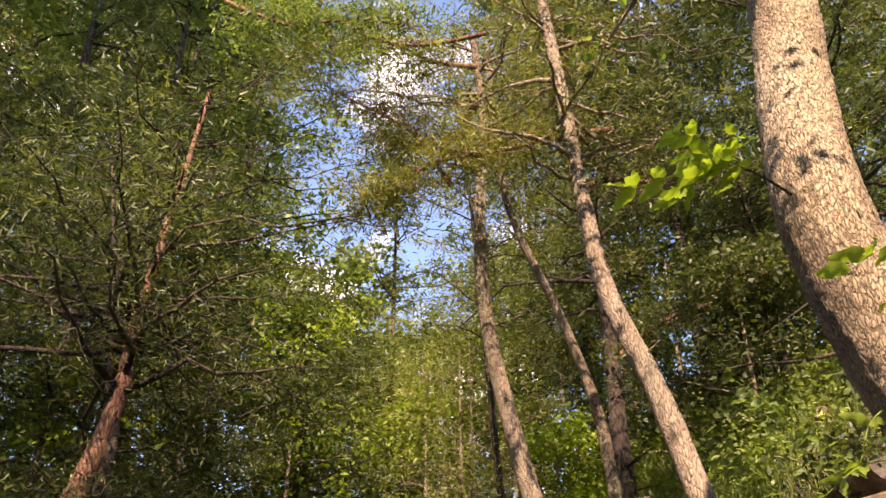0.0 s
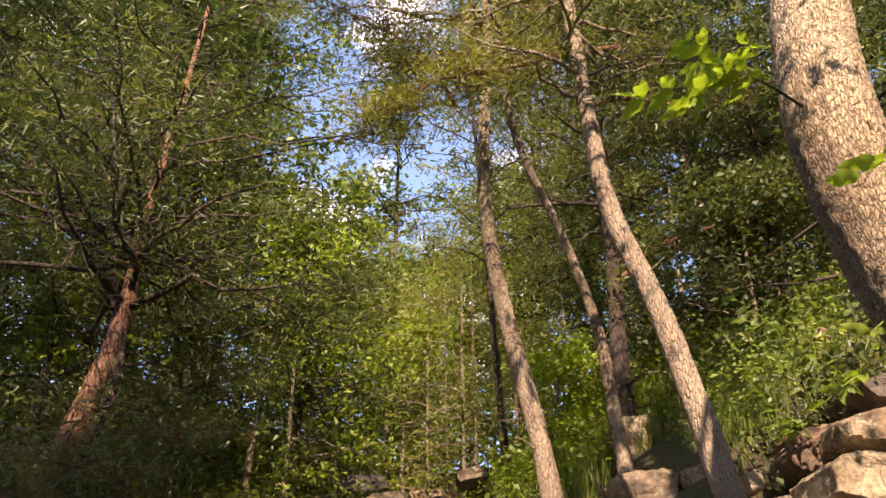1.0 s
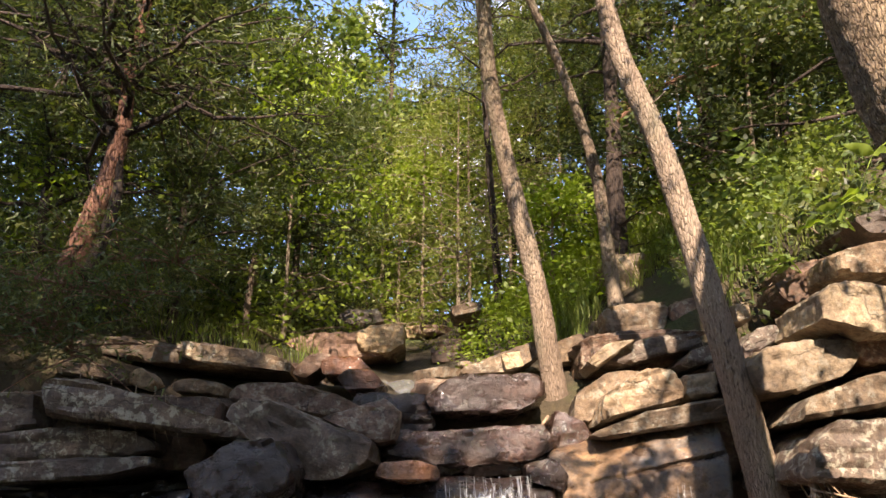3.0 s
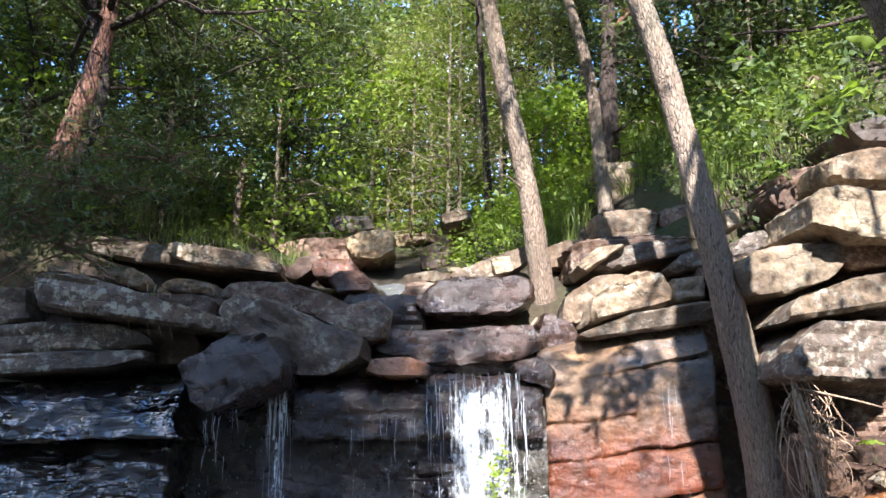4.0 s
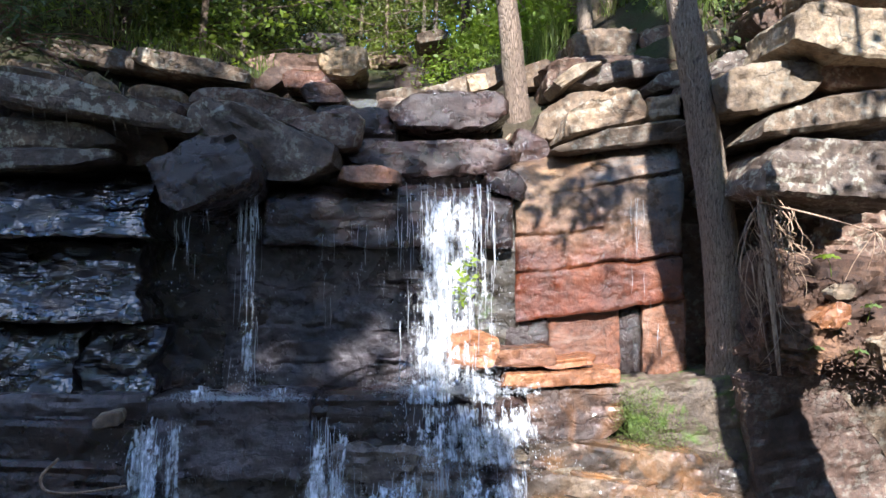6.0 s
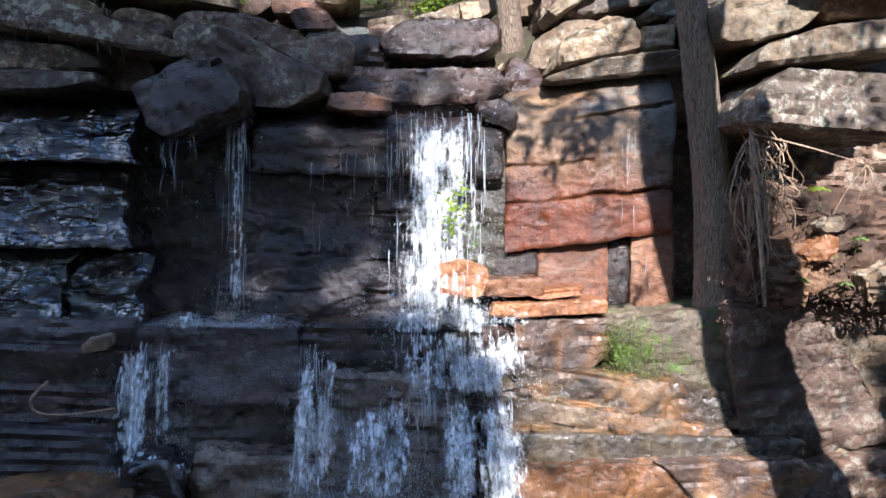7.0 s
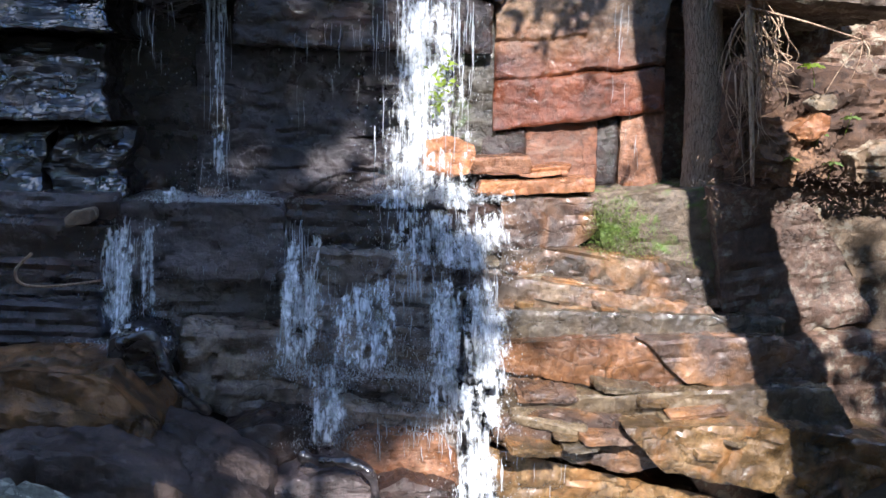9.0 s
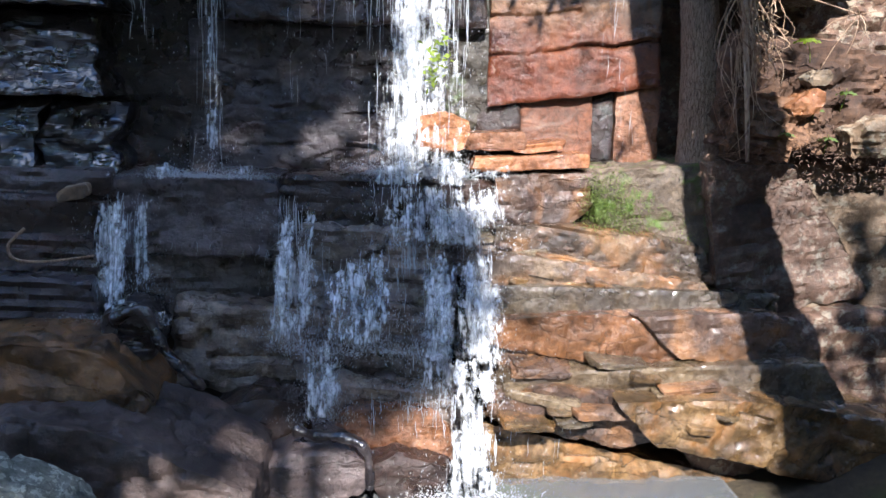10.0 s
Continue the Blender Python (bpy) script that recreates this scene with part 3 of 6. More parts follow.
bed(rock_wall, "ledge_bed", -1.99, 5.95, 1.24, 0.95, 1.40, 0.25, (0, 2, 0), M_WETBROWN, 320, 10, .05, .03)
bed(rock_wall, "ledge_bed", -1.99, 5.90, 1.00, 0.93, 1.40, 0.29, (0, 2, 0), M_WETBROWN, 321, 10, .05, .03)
bed(rock_wall, "ledge_bed", -1.95, 5.75, 0.67, 0.91, 1.40, 0.52, (0, 2, 0), M_WETDARK, 322, 10, .05, .03)
bed(rock_wall, "ledge_bed", -1.08, 6.15, 1.21, 1.19, 1.40, 0.54, (0, 0, 0), M_WETDARK, 323, 10, .05, .02, label="black dripping bed under the middle ledge")
bed(rock_wall, "ledge_bed", 0.17, 6.15, 1.30, 1.51, 1.40, 0.38, (0, 0, 0), M_WETBROWN, 324, 9, .05, .02)
bed(rock_wall, "foot_bed", -1.08, 6.15, 0.77, 1.30, 1.20, 0.46, (0, 0, 6), M_FOOT, 331, 8, .07, .03)
bed(rock_wall, "foot_bed", -0.60, 5.90, 0.42, 1.18, 1.20, 0.58, (0, 3, 2), M_FOOT, 332, 7, .08, .03)
bed(rock_wall, "foot_bed", 0.23, 5.95, 0.90, 1.55, 1.20, 0.56, (0, 2, -3), M_FOOT, 333, 7, .08, .03)
bed(rock_wall, "foot_bed", 0.35, 5.75, 0.49, 1.05, 1.20, 0.53, (0, 3, -7), M_FOOT, 334, 7, .08, .03)
bed(rock_wall, "foot_bed", 0.22, 5.60, 0.10, 1.04, 1.20, 0.43, (0, 2, -9), M_FOOT, 335, 8, .07, .03)
bed(rock_wall, "upper_fill", -2.30, 6.90, 3.31, 1.61, 1.60, 0.35, (0, 4, 0), M_BROWN, 349, 7, .06, .04)
bed(rock_wall, "upper_fill", -1.31, 7.20, 3.30, 1.32, 1.40, 0.34, (0, 4, 0), M_BROWN, 350, 7, .06, .04)
bed(rock_wall, "upper_fill", -0.34, 7.45, 3.38, 0.72, 1.40, 0.32, (0, 2, 0), M_WETBROWN, 351, 7, .06, .04)
bed(rock_wall, "upper_fill", 1.75, 7.30, 3.40, 1.10, 1.40, 0.35, (0, -3, 0), M_BROWN, 352, 7, .06, .04)
bed(rock_wall, "upper_fill", 1.87, 7.70, 3.89, 1.37, 1.40, 0.33, (0, -3, 0), M_BROWN, 353, 7, .06, .04)
bed(rock_wall, "upper_fill", 2.82, 6.50, 3.41, 1.68, 1.20, 0.55, (0, -3, 0), M_BROWN, 354, 7, .06, .04)
bed(rock_wall, "upper_fill", 3.39, 7.10, 4.31, 1.27, 1.40, 0.35, (0, -3, 0), M_BROWN, 355, 7, .06, .04)
bed(rock_wall, "upper_fill", -2.27, 8.60, 3.98, 2.63, 1.40, 0.22, (0, 5, 0), M_BROWN, 356, 7, .06, .04)
bed(rock_wall, "cave_back", 3.29, 7.0, 2.57, 2.03, 0.80, 0.70, (0, 0, 0), M_BROWN, 357, 7, .09, .03)
bed(rock_wall, "back_bank", 2.77, 5.75, 1.98, 1.28, 0.90, 0.77, (0, 4, 0), M_EARTH, 358, 7, .09, .03, label="root-matted earth bank under the hollow")

bed(rock_wall, "core_bed", 1.9, 6.45, 0.6, 2.6, 1.2, 1.9, (0, 0, 0), M_BROWN, 359, 9, .05, .03, label="shaded rock behind the steps")
bed(rock_wall, "ledge_bed", 1.09, 6.10, 1.37, 0.67, 1.30, 0.36, (0, -2, 0), M_PURPLE, 325, 20, 0.05, 0.011, cell=0.028, cuts=((-36, 0.98),))
bed(rock_wall, "moss_bed", 1.80, 6.12, 1.25, 0.85, 1.40, 0.71, (0, -4, 0), M_MOSS, 326, 19, 0.05, 0.011, label="moss-grown bed beside the shadow", cell=0.028, cuts=((6, 0.9), (-108, 0.64), (-120, 0.53), (-169, 0.8)))
bed(rock_wall, "step_bed", 1.49, 5.96, 1.05, 1.51, 1.20, 0.32, (0, 9, 0), M_STEP, 336, 17, 0.05, 0.006, label="thin broken step stained ochre", layer=0.16, cell=0.022, cuts=((130, 0.85), (8, 0.92), (-58, 0.96), (-105, 1.02)))
bed(rock_wall, "step_bed", 1.53, 5.88, 0.83, 1.63, 1.20, 0.26, (0, 8, 0), M_STEP, 337, 17, 0.05, 0.006, layer=0.16, cell=0.022, cuts=((13, 0.96), (-44, 0.78), (-71, 0.83), (-108, 1.05)))
bed(rock_wall, "step_bed", 1.66, 5.80, 0.75, 1.85, 1.20, 0.21, (0, 1, 0), M_PALE_STEP, 338, 17, 0.04, 0.006, label="thin bright wet edge of a step", layer=0.16, cell=0.022, cuts=((-67, 0.91), (-84, 0.88)))
bed(rock_wall, "step_bed", 1.33, 5.68, 0.58, 1.22, 1.20, 0.31, (0, 6, 0), M_ORANGE_STEP, 339, 19, 0.05, 0.006, label="orange slab step in the sun", layer=0.16, cell=0.022, cuts=((123, 0.78), (19, 0.8), (-47, 1.03), (-111, 1.01)))
bed(rock_wall, "step_bed", 2.21, 5.64, 0.58, 1.21, 1.20, 0.34, (0, -3, 0), M_PURPLE, 340, 17, 0.05, 0.006, label="purple-grey slab step", layer=0.16, cell=0.022, cuts=((15, 0.71), (-109, 0.85), (-163, 0.67)))
bed(rock_wall, "step_bed", 1.37, 5.72, 0.43, 1.27, 1.20, 0.22, (0, 0, 0), M_STEP, 341, 17, 0.05, 0.006, layer=0.16, cell=0.022, cuts=((7, 0.87),))
bed(rock_wall, "step_bed", 1.84, 5.60, 0.29, 2.23, 1.30, 0.30, (0, -2, 0), M_PALE_STEP, 342, 19, 0.045, 0.006, label="greenish tan wet slab step", layer=0.16, cell=0.022, cuts=((5, 0.92), (-130, 0.54), (-128, 0.54)))
bed(rock_wall, "step_bed", 1.23, 5.53, 0.18, 1.05, 1.30, 0.34, (0, 12, 0), M_PURPLE, 343, 17, 0.05, 0.006, layer=0.16, cell=0.022, cuts=((137, 0.75), (107, 0.83), (23, 0.79), (-25, 1.04)))
bed(rock_wall, "step_bed", 2.56, 5.44, 0.06, 2.35, 1.40, 0.47, (0, 12, 0), M_OCHRE_STEP, 344, 19, 0.045, 0.006, label="broad ochre slab over a dark gap", layer=0.16, cell=0.022, cuts=((140, 0.73), (120, 0.78), (4, 0.92), (-166, 0.98)))
bed(rock_wall, "base_bed", 1.62, 5.58, -0.29, 1.93, 1.20, 0.73, (0, 1, 0), M_OCHRE_STEP, 347, 15, 0.06, 0.006, label="orange-tan foot bed hung with drips", layer=0.16, cell=0.025, cuts=((61, 0.39), (59, 0.37), (12, 0.78)))
bed(rock_wall, "base_bed", 2.93, 5.65, -0.63, 2.13, 1.20, 0.68, (0, 12, 0), M_BROWN, 348, 15, 0.06, 0.006, layer=0.16, cell=0.03, cuts=((7, 0.98), (-59, 0.63), (-164, 0.7)))
# shadow_bed and the last right_bed: oak's shadow put in as outline and darker brown
bed(rock_wall, "shadow_bed", 2.65, 6.02, 1.17, 1.03, 1.40, 1.12, (0, -10, 0), M_BROWN, 327, 17, 0.05, 0.017, cell=0.028, cuts=((83, 0.87), (31, 0.54), (23, 0.58), (-83, 1.01), (-103, 0.94)))
bed(rock_wall, "right_bed", 3.14, 6.06, 1.41, 1.44, 1.40, 0.57, (0, -3, 0), M_TAN, 328, 17, 0.06, 0.011, label="tan bed below the root-hung bank", cell=0.028, cuts=((-93, 0.95), (-174, 0.9)))
bed(rock_wall, "right_bed", 3.25, 6.03, 0.89, 1.36, 1.40, 0.59, (0, -2, 0), M_TAN, 329, 17, 0.06, 0.011, cell=0.028, cuts=((3, 0.95), (-94, 0.93), (-175, 0.91)))
bed(rock_wall, "right_bed", 3.22, 5.95, 0.10, 1.50, 1.50, 1.29, (0, -4, 0), M_BROWN, 330, 17, 0.06, 0.011, cell=0.028, cuts=((83, 0.99), (4, 0.93), (-114, 0.51), (-135, 0.43), (-159, 0.57)))

pl = np.random.default_rng(91)
for k in range(34):
    down = pl.uniform()
    wide = pl.uniform(0.12, 0.4)
    bed(rock_wall, "broken_plate", pl.uniform(0.8, 1.35 + 0.75 * down), 5.72 - 0.2 * down, 1.17 - 0.46 * down, wide, 0.7, pl.uniform(0.025, 0.06), (pl.uniform(2, 12), 6 + pl.normal() * 5, pl.normal() * 12), (M_STEP, M_PURPLE, M_PALE_STEP, M_STEP, M_OCHRE_STEP)[k % 5], 800 + k, 9, 0.05, 0.0, cell=0.03)
for k in range(16):
    down = pl.uniform()
    bed(rock_wall, "broken_plate", pl.uniform(0.8, 2.3), 5.3 - 0.25 * down, 0.5 - 0.36 * down, pl.uniform(0.15, 0.5), 0.7, pl.uniform(0.03, 0.07), (pl.uniform(4, 14), 4 + pl.normal() * 5, pl.normal() * 12), (M_PURPLE, M_PALE_STEP, M_OCHRE_STEP)[k % 3], 840 + k, 9, 0.05, 0.0, cell=0.03)

# ---- loose stones ----
rock("boulder", "large pale angular sandstone boulder on the sunlit bank", 2.86, 5.60, 3.75, 0.96, 0.80, 0.33, (0, 4, 3), M_PALE, 100, 22, 0.05, 0.0, cell=0.028, cuts=((118, 1.12), (-83, 0.95), (-126, 1.02)))
rock("boulder", "rounded pale sandstone boulder below a larger one", 2.33, 5.70, 3.45, 0.70, 0.60, 0.32, (0, -11, 1), M_PALE, 101, 12, 0.05, 0.0, cell=0.028, cuts=((141, 1.07), (62, 0.93), (9, 0.98), (-32, 0.87), (-69, 0.85), (-113, 1.01)))
rock("boulder", "dark shaded boulder under the pale boulder", 2.99, 5.75, 3.57, 0.99, 0.60, 0.27, (0, 6, -1), M_BROWN, 102, 15, 0.06, 0.0, cell=0.035, cuts=((-61, 0.65), (-159, 0.8), (-171, 0.84)))
rock("rock_slab", "tan lichen-covered slab tilted over a hollow", 2.68, 5.90, 3.25, 1.18, 1.6, 0.21, (0, -8, -3), M_TAN, 103, 17, 0.05, 0.014, cell=0.028, cuts=((167, 0.76), (135, 0.69)))
rock("rock_slab", "grey layered slab roofing a dark hollow", 2.60, 5.95, 2.89, 1.16, 1.8, 0.39, (0, 2, 4), M_GREY, 104, 17, 0.05, 0.021, cell=0.028, cuts=((169, 0.88), (155, 0.9), (105, 0.95), (83, 1.0)))
rock("rock_slab", "tan layered slab in the bank stack", 3.30, 6.20, 4.28, 0.96, 0.80, 0.25, (0, 0, 2), M_TAN, 105, 19, 0.06, 0.021, cell=0.035, cuts=((125, 0.88),))
rock("rock_slab", "grey flat slab on top of the bank stack", 3.58, 6.50, 4.64, 0.85, 0.80, 0.23, (0, 1, 0), M_GREY, 106, 19, 0.06, 0.021, cell=0.035, cuts=((136, 0.95), (93, 0.95), (-165, 0.88)))
rock("boulder", "brown slanted stone among leaves on the bank", 3.70, 7.50, 5.50, 0.47, 0.50, 0.20, (0, 20, -6), M_BROWN, 107, 6, .08, 0, cell=0.045)
rock("boulder", "tan block beside the leaning trunk's foot", 1.25, 6.60, 3.42, 0.66, 0.60, 0.25, (0, -33, -4), M_TAN, 108, 19, 0.05, 0.014, cell=0.03, cuts=((160, 0.84), (32, 0.81), (-150, 1.02)))
rock("rock_slab", "tan layered block on the ledge above the red wall", 1.38, 6.35, 3.39, 0.67, 0.70, 0.29, (0, -13, 3), M_TAN, 109, 20, 0.06, 0.014, cell=0.028, cuts=((167, 0.75), (125, 0.6), (51, 1.01), (11, 0.92), (-7, 1.03)))
rock("rock_slab", "pale block on the ledge beside the straight trunk", 1.87, 6.40, 3.44, 0.30, 0.70, 0.19, (0, -7, 1), M_PALE, 110, 22, 0.05, 0.014, cell=0.028, cuts=())
rock("rock_slab", "pale tan slab at the back of the ledge", 1.35, 6.80, 3.79, 0.45, 0.60, 0.11, (0, -33, -1), M_PALE, 111, 15, 0.06, 0.014, cell=0.035, cuts=((111, 0.93), (27, 0.46), (-173, 0.92)))
rock("rock_slab", "thin tan slab capping the red wall", 1.50, 6.30, 3.18, 0.99, 0.90, 0.15, (0, -8, -3), M_TAN, 112, 17, 0.06, 0.021, cell=0.028, cuts=((143, 0.6), (96, 0.9), (-156, 1.05)))
rock("rock_slab", "grey-green layered slab in the stepped stack", 1.68, 6.95, 3.83, 0.80, 0.70, 0.18, (0, -12, 4), M_GREY, 113, 17, 0.06, 0.021, cell=0.035, cuts=((147, 0.68), (56, 0.74), (-156, 1.04)))
rock("rock_slab", "dark grey slab behind the straight trunk", 2.10, 6.70, 3.74, 0.56, 0.60, 0.17, (0, -8, 2), M_GREY, 114, 15, 0.06, 0.021, cell=0.035, cuts=((159, 0.74), (108, 0.75), (27, 1.04), (-14, 0.89), (-149, 1.14)))
rock("rock_slab", "brown layered slab in the stepped stack", 1.64, 7.30, 4.00, 0.73, 0.60, 0.12, (0, -7, 0), M_BROWN, 115, 15, 0.06, 0.021, cell=0.035, cuts=((142, 0.83), (59, 0.72), (4, 0.94), (-153, 0.86)))
rock("rock_slab", "brown-tan block in the stepped stack", 1.75, 7.55, 4.19, 0.59, 0.70, 0.30, (0, -2, -2), M_TAN, 116, 20, 0.06, 0.021, cell=0.03, cuts=((114, 1.07), (-77, 0.84), (-135, 1.12)))
rock("rock_slab", "brown block shaded by the trunk", 2.19, 7.50, 4.23, 0.32, 0.70, 0.25, (0, -6, -4), M_BROWN, 117, 20, 0.06, 0.021, cell=0.035, cuts=())
rock("boulder", "pale squared stone at the grassy slope's foot", 2.04, 8.80, 4.98, 0.52, 0.60, 0.40, (0, -1, 3), M_PALE, 118, 19, 0.06, 0.0, cell=0.04, cuts=((113, 1.1), (-56, 0.85), (-176, 0.94)))
rock("boulder", "small pale stone on the slope", 2.39, 6.70, 4.06, 0.13, 0.40, 0.15, (0, 0, 1), M_PALE, 119, 14, 0.06, 0.0, cell=0.035, cuts=((95, 0.94), (11, 0.85), (-82, 0.88), (-174, 0.91)))
rock("rock_slab", "greenish grey slab tilted on the bank", 2.37, 6.40, 3.78, 0.38, 0.60, 0.16, (0, -29, -1), M_GREY, 120, 17, 0.06, 0.014, cell=0.03, cuts=((126, 0.84), (51, 0.75), (13, 0.76)))
rock("boulder", "dark brown stone in the bank's shade", 2.89, 6.55, 4.21, 0.55, 0.50, 0.29, (0, -25, -3), M_BROWN, 121, 15, 0.06, 0.0, cell=0.03, cuts=((-7, 0.87), (-43, 0.44), (-148, 0.81), (-174, 0.89)))
rock("boulder", "small pale cube of stone on the stream bank", 0.66, 7.62, 3.89, 0.20, 0.35, 0.17, (0, 0, 4), M_PALE, 122, 20, 0.05, 0.0, cell=0.035, cuts=((102, 0.83), (11, 0.89), (-73, 0.8), (-164, 0.78)))
rock("rock_slab", "long tan stone edging the stream", 0.60, 7.80, 3.88, 0.82, 0.60, 0.20, (0, -20, 2), M_TAN, 123, 14, 0.06, 0.014, cell=0.04, cuts=((-47, 0.84), (-142, 0.5), (-174, 0.88)))
rock("boulder", "tan stone behind the leaning trunk", 1.26, 7.90, 4.03, 0.35, 0.60, 0.26, (0, -4, 0), M_TAN, 124, 14, 0.05, 0.014, cell=0.04, cuts=((111, 0.8), (53, 1.03), (-11, 0.88)))
rock("boulder", "wet red-brown boulder beside the stream", 0.38, 7.00, 3.48, 0.93, 0.80, 0.32, (0, 0, -2), M_WETBROWN, 125, 14, 0.06, 0.0, cell=0.035, cuts=((151, 0.89), (-37, 0.93), (-79, 0.92), (-115, 1.04), (-172, 0.98)))
rock("boulder", "dark stone wedged at the red wall's top corner", 0.71, 6.00, 2.83, 0.29, 0.50, 0.22, (0, 0, -4), M_WETBROWN, 126, 17, 0.05, 0.0, cell=0.03, cuts=((107, 0.86), (32, 0.83), (-16, 0.97), (-114, 0.63), (-163, 0.78)))
rock("boulder", "brown wedge-shaped stone leaning on a slab", -0.53, 6.20, 3.21, 0.54, 0.650, 0.31, (0, 0, 3), M_BROWN, 127, 20, 0.05, 0.0, cell=0.03, cuts=((119, 0.6), (35, 1.04), (-8, 0.94), (-52, 1.1), (-127, 0.5)))
rock("rock_slab", "dark brown slab under the stream rocks", -1.00, 6.80, 3.43, 1.09, 0.90, 0.23, (0, 11, 1), M_BROWN, 128, 14, 0.06, 0.014, cell=0.035, cuts=((167, 0.87), (136, 0.81), (64, 0.82), (37, 0.79), (-26, 0.9), (-101, 1.04)))
rock("rock_slab", "long grey slab with orange stains tilted downstream", -0.90, 6.10, 3.05, 1.04, 0.80, 0.41, (0, 24, -1), M_GREY, 129, 15, 0.05, 0.007, cell=0.03, cuts=((159, 1.04), (127, 1.03), (84, 1.07), (13, 1.08), (-22, 0.76), (-42, 0.82), (-119, 0.77), (-132, 0.74), (-173, 0.96)))
rock("boulder", "wet brown block jutting out under a dripping spout", -1.15, 5.70, 2.83, 0.60, 0.90, 0.42, (0, -23, -3), M_WETBROWN, 130, 20, 0.05, 0.0, cell=0.028, cuts=((104, 0.93), (61, 0.94), (7, 0.94), (-30, 1.09), (-131, 1.09)))
rock("rock_slab", "long grey lichen-spotted slab sloping to the spout", -1.83, 5.90, 3.25, 1.35, 1.10, 0.24, (0, 9, 4), M_GREY, 131, 15, 0.05, 0.021, cell=0.03, cuts=((154, 1.17), (50, 0.42), (51, 0.42), (14, 0.78), (-75, 1.03), (-175, 0.94)))
rock("rock_slab", "flat grey layer of the shaded ledge", -2.30, 5.95, 3.06, 1.10, 0.90, 0.20, (0, -2, 2), M_GREY, 132, 17, 0.05, 0.021, cell=0.03, cuts=((98, 1.01), (62, 0.82), (18, 0.84)))
rock("rock_slab", "flat lichen-edged layer above the wet wall", -2.27, 5.87, 2.90, 1.06, 0.90, 0.13, (0, -2, 0), M_GREY, 133, 20, 0.05, 0.021, cell=0.03, cuts=((77, 1.01), (-36, 0.86)))
rock("rock_slab", "thick grey layer at the end of the ledge", -2.69, 6.00, 3.28, 0.39, 0.90, 0.28, (0, -3, -2), M_GREY, 134, 17, 0.06, 0.021, cell=0.035, cuts=((78, 0.78), (4, 0.93)))
rock("rock_slab", "shaded layer under the long slab", -1.97, 6.15, 3.06, 1.13, 0.80, 0.27, (0, 7, -4), M_BROWN, 135, 15, 0.06, 0.021, cell=0.035, cuts=((103, 1.07), (13, 0.97), (-20, 0.94)))
rock("rock_slab", "long brown slab lying across the bank", -2.55, 7.80, 4.04, 1.27, 0.80, 0.20, (0, 10, 3), M_TAN, 136, 14, 0.06, 0.021, cell=0.04, cuts=((147, 0.76), (-57, 0.95), (-171, 1.01)))
rock("rock_slab", "brown slab continuing the bank's edge", -1.73, 7.70, 3.94, 1.03, 0.80, 0.19, (0, 8, 1), M_TAN, 137, 14, 0.06, 0.021, cell=0.04, cuts=((47, 0.88), (-77, 0.89), (-140, 0.94)))
rock("boulder", "pale pointed stone on the flat rocks", -2.43, 7.35, 3.73, 0.28, 0.50, 0.20, (0, 0, -1), M_PALE, 138, 14, 0.04, 0.0, cell=0.035, cuts=((144, 0.7), (125, 0.77), (36, 0.66), (-30, 0.99), (-118, 0.62)))
rock("rock_slab", "tan flat stone behind the long slab", -1.93, 7.35, 3.65, 0.47, 0.70, 0.12, (0, 5, -3), M_TAN, 139, 15, 0.06, 0.014, cell=0.04, cuts=((145, 0.82), (70, 0.84), (-163, 0.95)))
rock("rock_slab", "tan flat stone in the shade of the cedar", -2.81, 7.35, 3.79, 0.64, 0.70, 0.13, (0, 9, 4), M_TAN, 140, 15, 0.06, 0.014, cell=0.04, cuts=((166, 0.95), (83, 0.9), (5, 0.91), (-167, 1.0)))
rock("boulder", "small rounded stone among grass", -2.46, 9.00, 4.45, 0.26, 0.40, 0.17, (0, 0, 2), M_TAN, 141, 8, 0.05, 0.0, cell=0.04, cuts=((126, 0.81), (45, 0.71), (-9, 0.99), (-95, 0.93), (-168, 0.92)))
rock("boulder", "brown leaning stone at the stream's mouth", -1.05, 7.55, 3.85, 0.35, 0.50, 0.23, (0, 0, 0), M_BROWN, 142, 15, 0.05, 0.0, cell=0.035, cuts=((148, 0.56), (81, 0.98), (-11, 0.82), (-43, 0.44), (-123, 1.02)))
rock("boulder", "rusty brown hollowed stone by the stream", -0.76, 7.55, 3.83, 0.45, 0.60, 0.19, (0, 2, -2), M_RUST, 143, 10, 0.05, 0.0, cell=0.035, cuts=((139, 0.97), (24, 0.87), (-37, 0.87), (-96, 0.96), (-167, 0.9)))
rock("boulder", "rounded dark brown stone by the stream", -0.60, 7.25, 3.67, 0.40, 0.50, 0.20, (0, 0, -4), M_RUST, 144, 12, 0.06, 0.0, cell=0.035, cuts=((138, 0.96), (26, 0.79), (-29, 0.99), (-99, 0.89), (-160, 0.82)))
rock("rock_slab", "pinkish sunlit rock shelf upstream", -1.06, 10.00, 4.46, 1.28, 1.20, 0.35, (0, -1, 0), M_PINK, 145, 16, 0.05, 0.02, cell=0.04, cuts=((134, 0.99), (63, 1.06), (-54, 1.02), (-103, 0.89), (-154, 0.73)))
rock("rock_slab", "bright sunlit rock shelf upstream", -0.60, 9.80, 4.51, 0.57, 1.00, 0.33, (0, -3, 0), M_PALE, 146, 16, 0.05, 0.02, cell=0.04, cuts=((132, 0.94), (-49, 0.95), (-106, 0.88), (-168, 0.9)))
